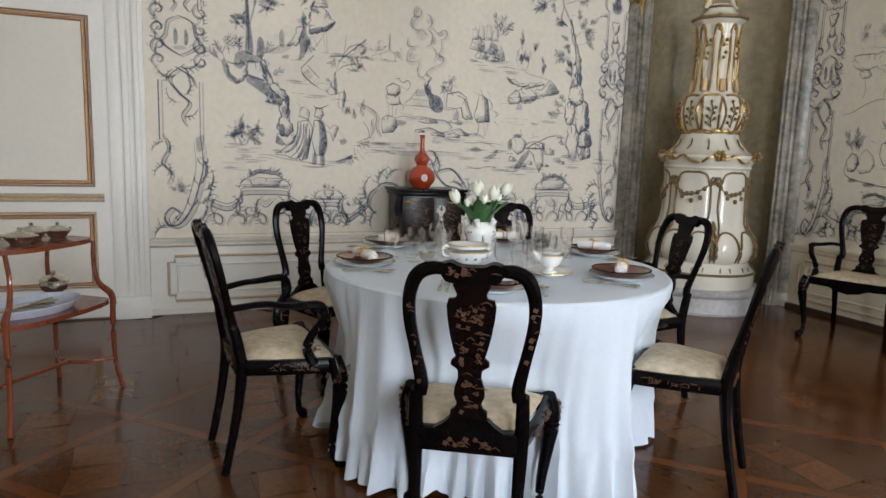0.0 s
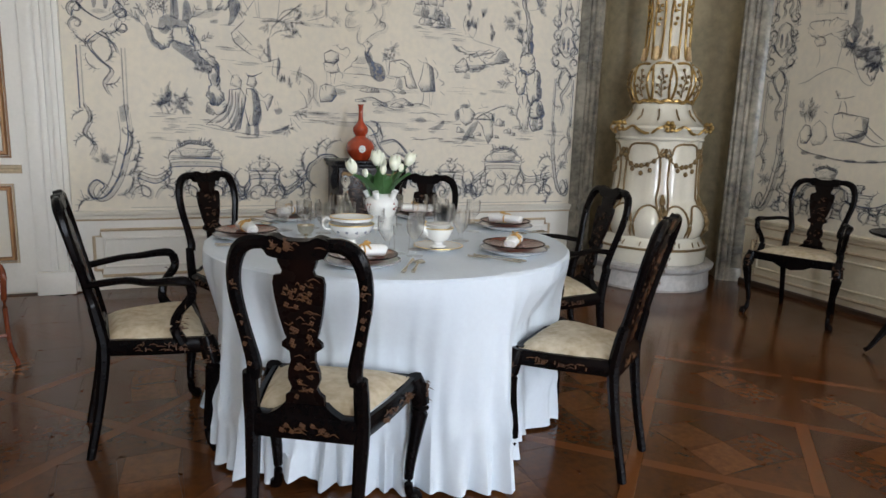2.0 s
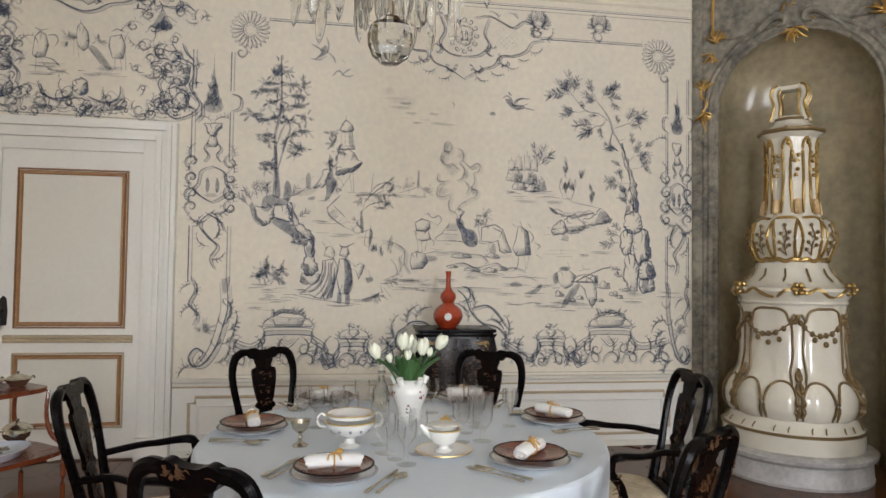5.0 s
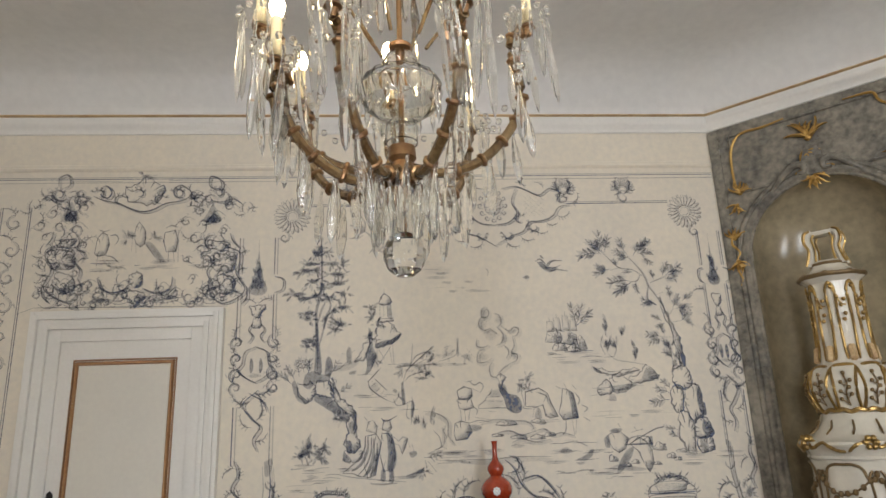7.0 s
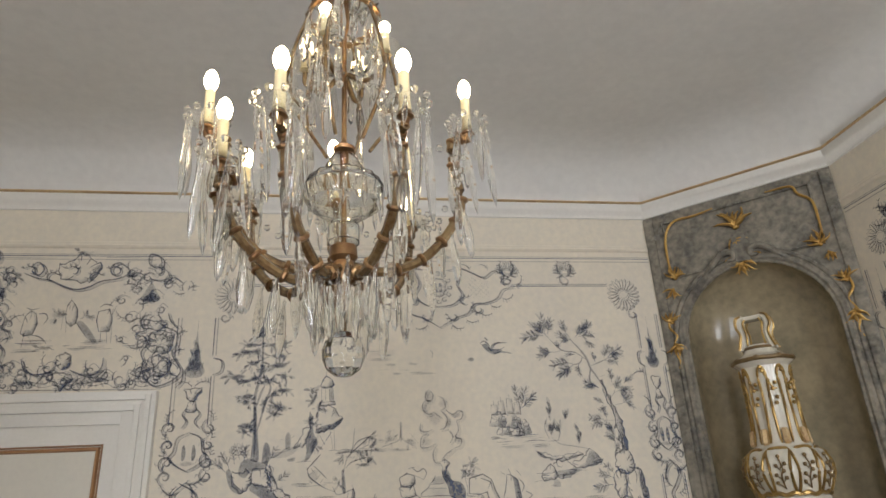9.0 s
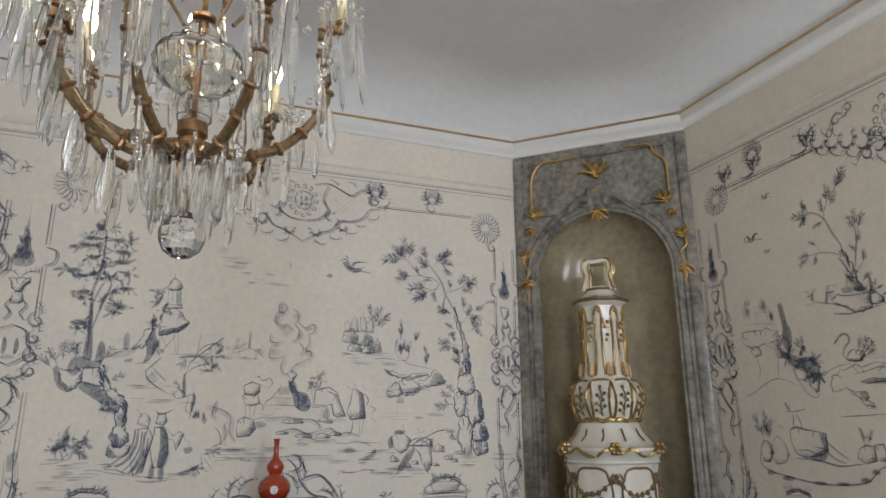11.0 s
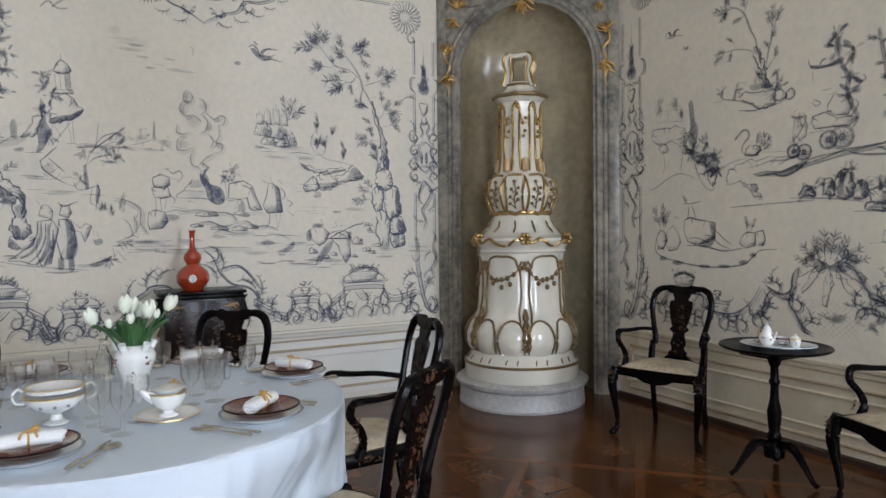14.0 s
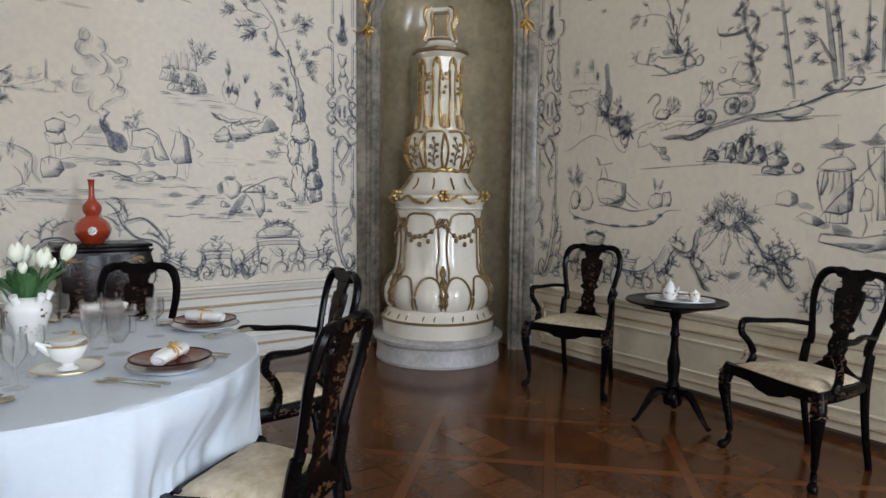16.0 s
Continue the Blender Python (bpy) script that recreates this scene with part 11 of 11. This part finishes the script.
def f(k):
    pads(k, [(-2.137, 1.576, 0.029, 0.036), (-2.091, 1.596, 0.029, 0.029), (-1.985, 1.619, 0.031, 0.049), (-1.906, 1.642, 0.031, 0.054), (-1.805, 1.603, 0.026, 0.033), (-1.702, 1.572, 0.017, 0.033), (-1.684, 1.604, 0.013, 0.026), (-1.866, 1.694, 0.034, 0.02)], 0.42, 0.05)
    for run in ([(-2.175, 1.549), (-2.154, 1.606), (-2.107, 1.604), (-2.073, 1.553)], [(-2.027, 1.558), (-2.024, 1.635), (-1.979, 1.646), (-1.962, 1.597), (-1.967, 1.542)], [(-1.96, 1.555), (-1.95, 1.658), (-1.916, 1.697), (-1.879, 1.681), (-1.855, 1.612), (-1.858, 1.538), (-1.922, 1.526)], [(-1.858, 1.538), (-1.833, 1.611), (-1.786, 1.622), (-1.769, 1.561), (-1.787, 1.522), (-1.836, 1.517)], [(-1.758, 1.495), (-1.762, 1.561), (-1.709, 1.585), (-1.655, 1.557), (-1.639, 1.504), (-1.691, 1.486)], [(-1.791, 1.462), (-1.779, 1.495), (-1.718, 1.5), (-1.664, 1.479), (-1.669, 1.453)], [(-1.612, 1.478), (-1.588, 1.509), (-1.556, 1.496), (-1.548, 1.464), (-1.592, 1.458)]):
        k.form(run, 0.010, 0.7, 0.9, 0.7)
    for run in ([(-1.953, 1.562), (-1.935, 1.651), (-1.908, 1.676), (-1.909, 1.553)], [(-1.819, 1.597), (-1.785, 1.615), (-1.774, 1.542), (-1.808, 1.53)], [(-1.701, 1.559), (-1.655, 1.55), (-1.646, 1.505), (-1.691, 1.499)], [(-1.784, 1.468), (-1.731, 1.487), (-1.676, 1.46)]):
        tone_in(k, run, 0.5)
    lines(k, 0.010, 0.55, [(-2.183, 1.542), (-1.966, 1.528), (-1.793, 1.502)], [(-1.853, 1.45), (-1.682, 1.447), (-1.547, 1.451)], [(-2.24, 1.544), (-2.159, 1.541)])
    k.form([(-1.7, 1.282), (-1.69, 1.341), (-1.631, 1.355), (-1.579, 1.335), (-1.57, 1.29), (-1.62, 1.263)], 0.008, 0.5, 0.6, 0.6, n=1)
    tone_in(k, [(-1.611, 1.342), (-1.573, 1.336), (-1.563, 1.284), (-1.601, 1.264)], 0.42)
    tone_in(k, [(-1.569, 1.278), (-1.526, 1.291), (-1.476, 1.267), (-1.493, 1.247), (-1.556, 1.258)], 0.42)
    k.form([(-1.572, 1.206), (-1.529, 1.233), (-1.479, 1.222), (-1.442, 1.198), (-1.41, 1.174), (-1.451, 1.154), (-1.526, 1.169)], 0.008, 0.55, 0.8, 0.7, n=1)
    tone_in(k, [(-1.491, 1.215), (-1.429, 1.192), (-1.386, 1.157), (-1.421, 1.142), (-1.476, 1.165)], 0.45)
    lines(k, 0.009, 0.5, [(-1.767, 1.267), (-1.686, 1.275)], [(-1.59, 1.193), (-1.539, 1.175)])
east("painted_bushes", 46, f, "painted dark bushes and stones")
def f(k):
    # two plain hat-topped draped forms
    tone_in(k, [(-1.465, 1.611), (-1.412, 1.621), (-1.379, 1.649), (-1.354, 1.618), (-1.281, 1.601), (-1.353, 1.587), (-1.422, 1.591)], 0.62)
    lines(k, 0.009, 0.6, [(-1.373, 1.649), (-1.377, 1.716)], [(-1.47, 1.599), (-1.381, 1.582), (-1.286, 1.596)])
    k.form([(-1.398, 1.577), (-1.376, 1.588), (-1.341, 1.581), (-1.344, 1.544), (-1.372, 1.533)], 0.007, 0.5, 0.6, 0.6, n=1)
    k.form([(-1.463, 1.48), (-1.424, 1.523), (-1.379, 1.54), (-1.327, 1.544), (-1.286, 1.5), (-1.273, 1.464), (-1.335, 1.471), (-1.403, 1.46)], 0.010, 0.7, 0.6, 0.5, n=1)
    k.form([(-1.427, 1.461), (-1.362, 1.46), (-1.3, 1.464), (-1.288, 1.35), (-1.277, 1.253), (-1.344, 1.233), (-1.42, 1.243), (-1.437, 1.33)], 0.010, 0.65, 0.6, 0.4, n=1)
    k.form([(-1.456, 1.462), (-1.421, 1.461), (-1.412, 1.405), (-1.437, 1.336), (-1.455, 1.33), (-1.465, 1.405)], 0.009, 0.65, 0.8, 0.6, n=1)
    lines(k, 0.014, 0.55, [(-1.385, 1.454), (-1.387, 1.38), (-1.402, 1.33)], [(-1.334, 1.459), (-1.324, 1.38), (-1.332, 1.331)], [(-1.3, 1.452), (-1.283, 1.35), (-1.284, 1.271)], [(-1.39, 1.237), (-1.392, 1.169)], [(-1.332, 1.233), (-1.324, 1.178)], [(-1.304, 1.24), (-1.301, 1.185)])
    k.form([(-1.414, 1.237), (-1.338, 1.233), (-1.294, 1.252), (-1.301, 1.179), (-1.369, 1.17), (-1.411, 1.181)], 0.009, 0.6, 0.5, 0.4, n=1)
    tone_in(k, [(-1.381, 1.169), (-1.323, 1.166), (-1.27, 1.132), (-1.297, 1.112), (-1.36, 1.114)], 0.6)
    tone_in(k, [(-1.311, 1.355), (-1.279, 1.38), (-1.283, 1.259), (-1.305, 1.252)], 0.5)
    k.wash(*(-1.355, 1.337, 0.043, 0.093), 0.2)
    lines(k, 0.010, 0.6, [(-1.442, 1.211), (-1.366, 1.312), (-1.285, 1.392), (-1.184, 1.509), (-1.145, 1.565)])
    tone_in(k, [(-1.271, 1.619), (-1.217, 1.621), (-1.187, 1.655), (-1.154, 1.624), (-1.142, 1.594), (-1.215, 1.592)], 0.62)
    lines(k, 0.009, 0.6, [(-1.187, 1.649), (-1.168, 1.682), (-1.148, 1.698)])
    k.form([(-1.224, 1.569), (-1.183, 1.585), (-1.141, 1.577), (-1.13, 1.397), (-1.172, 1.403), (-1.208, 1.468)], 0.010, 0.65, 0.6, 0.5, n=1)
    k.form([(-1.236, 1.302), (-1.223, 1.368), (-1.191, 1.362), (-1.181, 1.285), (-1.195, 1.243), (-1.233, 1.248)], 0.009, 0.6, 0.6, 0.5, n=1)
    k.form([(-1.171, 1.391), (-1.13, 1.391), (-1.118, 1.199), (-1.155, 1.203)], 0.009, 0.6, 0.6, 0.5, n=1)
    lines(k, 0.011, 0.6, [(-1.221, 1.236), (-1.207, 1.171), (-1.225, 1.11)], [(-1.189, 1.243), (-1.181, 1.19)], [(-1.287, 1.416), (-1.242, 1.409), (-1.233, 1.433)], [(-1.236, 1.403), (-1.218, 1.362)])
    k.form([(-1.447, 1.071), (-1.436, 1.104), (-1.354, 1.102), (-1.24, 1.097), (-1.114, 1.123), (-1.11, 1.058), (-1.209, 1.033), (-1.293, 1.045), (-1.363, 1.058)], 0.010, 0.65, 0.7, 0.4, n=1)
    tone_in(k, [(-1.358, 1.071), (-1.267, 1.077), (-1.158, 1.073), (-1.21, 1.045), (-1.293, 1.045)], 0.45)
    ground_lines(k, -1.3, -0.8, 1.06, 3)
    for u, z, a, b in ((-1.0, 1.12, 0.12, 0.06), (-0.84, 1.2, 0.1, 0.1)):
        rock(k, u, z, a, b)
    pads(k, [(-0.86, 1.4, 0.1, 0.16), (-0.7, 1.3, 0.08, 0.1)], 0.35, 0.06)
east("painted_robed_pair", 47, f, "painted plain draped shapes with broad hats")
def f(k):
    # fan shell under fronds
    for run in ([(-1.983, 1.121), (-1.971, 1.03), (-1.99, 0.958), (-2.009, 0.884), (-2.028, 0.962), (-2.017, 1.041)], [(-1.96, 1.116), (-1.919, 1.034), (-1.857, 0.975), (-1.807, 0.966), (-1.852, 1.017), (-1.913, 1.069)], [(-1.946, 1.13), (-1.877, 1.078), (-1.811, 1.048), (-1.777, 1.064), (-1.828, 1.108), (-1.902, 1.132)], [(-2.036, 1.112), (-2.086, 1.022), (-2.131, 0.976), (-2.155, 0.966), (-2.126, 1.042), (-2.082, 1.095)], [(-2.052, 1.125), (-2.113, 1.093), (-2.168, 1.061), (-2.178, 1.097), (-2.115, 1.13)]):
        k.form(run, 0.007, 0.5, 0.4, 0.6)
    tone_in(k, [(-2.092, 1.145), (-2.038, 1.162), (-1.984, 1.136), (-1.933, 1.166), (-1.867, 1.155), (-1.872, 1.113), (-1.944, 1.095), (-2.005, 1.113), (-2.058, 1.096)], 0.6)
    for u, z, a, l in ((-2.061, 1.146, 2.5, 0.119), (-2.046, 1.161, 2.0, 0.119), (-2.015, 1.163, 1.7, 0.144), (-1.985, 1.164, 1.4, 0.14), (-1.955, 1.165, 1.1, 0.126), (-1.932, 1.159, 0.7, 0.126), (-1.91, 1.146, 0.3, 0.119), (-2.091, 1.131, 2.9, 0.101)):
        twig(k, u, z, a, l, 6, k.r.uniform(-0.2, 0.2), 0.34)
        k.wash(u + l * 0.5 * math.cos(a), z + l * 0.5 * math.sin(a), l * 0.3, l * 0.3, 0.25)
    for run in ([(-1.903, 1.16), (-1.851, 1.128), (-1.812, 1.061), (-1.774, 1.002), (-1.704, 0.974), (-1.645, 1.012)], [(-2.179, 1.119), (-2.217, 1.066), (-2.229, 0.976), (-2.287, 0.941), (-2.357, 0.966), (-2.402, 0.994)], [(-1.774, 1.002), (-1.751, 0.957), (-1.681, 0.936), (-1.65, 0.852), (-1.595, 0.798), (-1.545, 0.83)], [(-2.229, 0.976), (-2.242, 0.892), (-2.197, 0.829), (-2.161, 0.759), (-2.095, 0.722)], [(-1.645, 0.999), (-1.662, 0.951), (-1.614, 0.922), (-1.625, 0.874)], [(-1.842, 0.824), (-1.817, 0.889), (-1.755, 0.902), (-1.705, 0.879), (-1.723, 0.83)], [(-2.357, 0.966), (-2.399, 0.917), (-2.43, 0.829), (-2.511, 0.781)]):
        k.stroke(run, 0.014, 0.65)
        k.stroke([(u + 0.012, z - 0.016) for u, z in run], 0.05, 0.26)
        k.stroke([(u + 0.024, z - 0.028) for u, z in run], 0.007, 0.55)
    for u, z, fl in ((-1.901, 1.125, 1), (-2.067, 1.117, -1), (-1.684, 0.982, 1), (-1.622, 0.821, -1), (-1.712, 0.886, 1), (-2.199, 0.866, -1), (-2.34, 0.967, -1), (-2.394, 0.809, 1), (-2.12, 0.741, 1), (-1.823, 0.867, -1), (-1.588, 0.924, 1)):
        volute(k, u, z, 0.065, 0.6, fl)
        frond(k, u, z + 0.02, 0.13, 1.57 - fl * 0.9, fl)
    u0, z0_ = (-2.142, 0.872)
    net(k, u0, z0_ - 0.16, 9, 6, 0.036)
    pads(k, [(-1.645, 0.999, 0.026, 0.026), (-1.968, 0.817, 0.07, 0.035), (-1.75, 0.807, 0.034, 0.034)], 0.3, 0.05)
east("painted_centre_shell", 48, f, "painted large shell with fronds and scrolls")
def f(k):
    for i, u in enumerate((-3.40, -3.27, -3.14, -3.0, -2.86, -2.72, -2.58, -2.46, -1.46, -1.32, -1.18, -1.04, -0.9, -0.76, -0.62)):
        fl = 1 if i % 2 else -1
        volute(k, u, Z0 + 0.10 + 0.05 * (i % 3 == 1), 0.07, 0.4, fl)
        frond(k, u, Z0 + 0.05, 0.16, 1.57 - fl * 1.1, fl)
        frond(k, u + 0.05, Z0 + 0.17, 0.13, 1.57 + fl * 0.8, -fl)
    for run in ([(-3.45, 0.84), (-3.28, 0.80), (-3.2, 0.90), (-2.92, 0.90), (-2.86, 0.80), (-2.66, 0.78), (-2.52, 0.86), (-2.44, 0.98)], [(-1.50, 0.98), (-1.44, 0.84), (-1.32, 0.80), (-1.12, 0.80), (-1.08, 0.90), (-0.82, 0.90), (-0.76, 0.80), (-0.5, 0.84)]):
        bold(k, run, 0.011, 0.03)
    for u in (-3.06, -0.95):
        basket(k, u, 0.95, 0.10)
        for dz, t in ((0, 0), (-0.02, 1), (-0.05, 0)):
            k.stroke([(u - 0.15, 0.94 + dz), (u + 0.15, 0.94 + dz)], 0.009, t, False, n=1)
    for u in (-2.77, -1.22):
        urn(k, u, 0.87, 0.07, False)
        for dz, t in ((0, 0), (-0.02, 1)):
            k.stroke([(u - 0.1, 0.86 + dz), (u + 0.1, 0.86 + dz)], 0.008, t, False, n=1)
east("painted_lower_scrolls", 49, f, "painted rocaille scroll border")
east("painted_border", 50, lambda k: border(k, -3.58, Z0, 3.2, 0.085), "painted upright border with medallion and urn")
east("painted_border", 51, lambda k: border(k, -0.38, Z0, 3.2, 0.085, -1), "painted upright border with medallion and urn")
def f(k):
    for dz, t in ((0, 0), (0.014, 1), (-0.03, 1)):
        k.stroke([(-B.y + 0.02, 3.535 + dz), (-YS - 0.1, 3.535 + dz)], 0.006, t, False, n=1)
    for u0, u1 in ((-3.36, -2.55), (-1.42, -0.6)):
        k.stroke([(u0, 3.26), (u1, 3.26)], 0.010, 0.65, False, n=1)
        k.stroke([(u0, 3.28), (u1, 3.28)], 0.007, 0.45, False, n=1)
        for u in (u0 + 0.02, (u0 + u1) / 2 - 0.1, u1 - 0.04):
            volute(k, u, 3.33, 0.06, 0.6, 1)
            for a in (0.2, 1.3, 2.0, 2.9, 4.4):
                frond(k, u, 3.32, 0.14, a, 1 if a < 1.6 else -1)
        shell(k, (u0 + u1) / 2 - 0.1, 3.44, 0.10)
    lace(k, -2.45, -1.5, 3.05, 3.46, 12, 0.06)
    shell(k, -3.46, 3.20, 0.13, 0.6, 6.6, 22)
    for sd in (-1, 1):
        for i in range(6):
            u, z = -1.98 + sd * (0.05 + 0.5 * i / 5), 3.02 + 0.3 * (i / 5) ** 0.7
            volute(k, u, z, 0.07, 1.0 + 0.5 * i, sd)
            frond(k, u, z - 0.03, 0.12, -1.57 + sd * 0.5, -sd)
    medallion(k, -1.98, 3.28, 0.15)
    k.stroke([(-3.3, 3.22), (-2.55, 3.26)], 0.008, 0, False, n=1)
east("painted_upper_frame", 52, f, "painted frieze of scrolls")
east("painted_bird", 53, lambda k: (bird(k, -3.17, 2.78, 0.09), bird(k, -3.0, 3.06, 0.06), bird(k, -3.04, 2.66, 0.04)), "painted flying birds")


# ---- parquet: diagonal squares of strips, fields and lozenges ----
PITCH, P0, Q0, STRIP = 0.645, 3.07, 1.0, 0.055
R2 = math.sqrt(0.5)


def wood(name, outline, mat):
    bm = bmesh.new()
    top = [bm.verts.new((x, y, 0)) for x, y in outline]
    low = [bm.verts.new((x * 1.004, y * 1.004, -0.011)) for x, y in outline]
    bm.faces.new(top)
    for i in range(len(outline)):
        j = (i + 1) % len(outline)
        bm.faces.new((top[i], low[i], low[j], top[j]))
    return mesh_from(name, bm, mat, False)


G = 0.0005
half = (PITCH - STRIP) / 2
STRIP_A = wood("strip", [(-half + G, -STRIP / 2 + G), (half - G, -STRIP / 2 + G), (half - G, STRIP / 2 - G), (-half + G, STRIP / 2 - G)], M_TEAK)
KNOT = wood("corner_block", [(-STRIP / 2 + G, -STRIP / 2 + G), (STRIP / 2 - G, -STRIP / 2 + G), (STRIP / 2 - G, STRIP / 2 - G), (-STRIP / 2 + G, STRIP / 2 - G)], M_TEAK)
CORNER = wood("corner_field", [(-half + G, -half + G), (-G * 2, -half + G), (-half + G, -G * 2)], M_WALNUT)
q = half * 0.42
LOZ = [wood("lozenge", [(G * 2, half - 4 * G), (q, half / 2), (G * 2, G * 2), (-q, half / 2)], M_CHERRY), wood("lozenge", [(G * 2, half - 4 * G), (q, half / 2), (G * 2, G * 2), (-q, half / 2)], M_WALNUT)]
WEDGE = wood("wedge", [(3 * G, G), (q + 2 * G, half / 2 - G), (half / 2 - G, q + 2 * G)], M_WALNUT)
OUT = wood("outer_wedge", [(q + 2 * G, half / 2 + 2 * G), (3 * G, half - 4 * G), (half / 2 - 2 * G, half / 2)], M_WALNUT)
OUT2 = wood("outer_wedge", [(half / 2 + 2 * G, q + 2 * G), (half / 2, half / 2 - 2 * G), (half - 4 * G, 3 * G)], M_WALNUT)
base = Matrix.Rotation(math.pi / 4, 4, "Z")
near, far = [], []
for i in range(-14, 14):
    for j in range(-14, 14):
        p, qq = P0 + (i + 0.5) * PITCH, Q0 + (j + 0.5) * PITCH
        x, y = (p + qq) * R2, (p - qq) * R2
        if not (XW - 0.45 < x < XE + 0.45 and YS - 0.45 < y < YN + 0.45):
            continue
        m = Matrix.Translation((x, y, 0)) @ base
        tiles = [(CORNER, m @ Matrix.Rotation(k * math.pi / 2, 4, "Z")) for k in range(4)]
        for k in range(4):
            r = m @ Matrix.Rotation(k * math.pi / 2, 4, "Z")
            tiles += [(LOZ[(k // 2 + i + j) % 2], r), (WEDGE, r), (OUT, r), (OUT2, r)]
        tiles += [(STRIP_A, m @ Matrix.Translation((0, half + STRIP / 2, 0))), (STRIP_A, m @ Matrix.Rotation(math.pi / 2, 4, "Z") @ Matrix.Translation((0, half + STRIP / 2, 0))), (KNOT, m @ Matrix.Translation((-half - STRIP / 2, half + STRIP / 2, 0)))]
        (near if 1.9 < x < 4.6 and 0.5 < y < 3.6 else far).append((x, y, tiles))
near.sort(key=lambda t: (t[0] - 3.0) ** 2 + (t[1] - 1.6) ** 2)
far += near[13:]
for _, _, tiles in near[:13]:
    for me, m in tiles:
        child(me.name.split(".")[0], me, floor, m)
verts, faces, mats = [], [], []
order = [M_TEAK, M_WALNUT, M_CHERRY]
for x, y, tiles in far:
    for me, m in tiles:
        b0 = len(verts)
        c = [m @ v.co for v in me.vertices]
        if any(v.x < XW - 0.28 or v.x > XE + 0.28 or v.y < YS - 0.28 or v.y > YN + 0.28 for v in c):
            continue
        verts += [tuple(v) for v in c]
        for pl in me.polygons:
            faces.append(tuple(b0 + k for k in pl.vertices))
            mats.append(order.index(me.materials[0]))
me = bpy.data.meshes.new("parquet_rest")
me.from_pydata(verts, [], faces)
for mt in order:
    me.materials.append(mt)
me.polygons.foreach_set("material_index", mats)
rest = new("parquet_pieces", me)
rest.parent = floor
tagged(rest, "dark parquet pieces", kind="stuff")
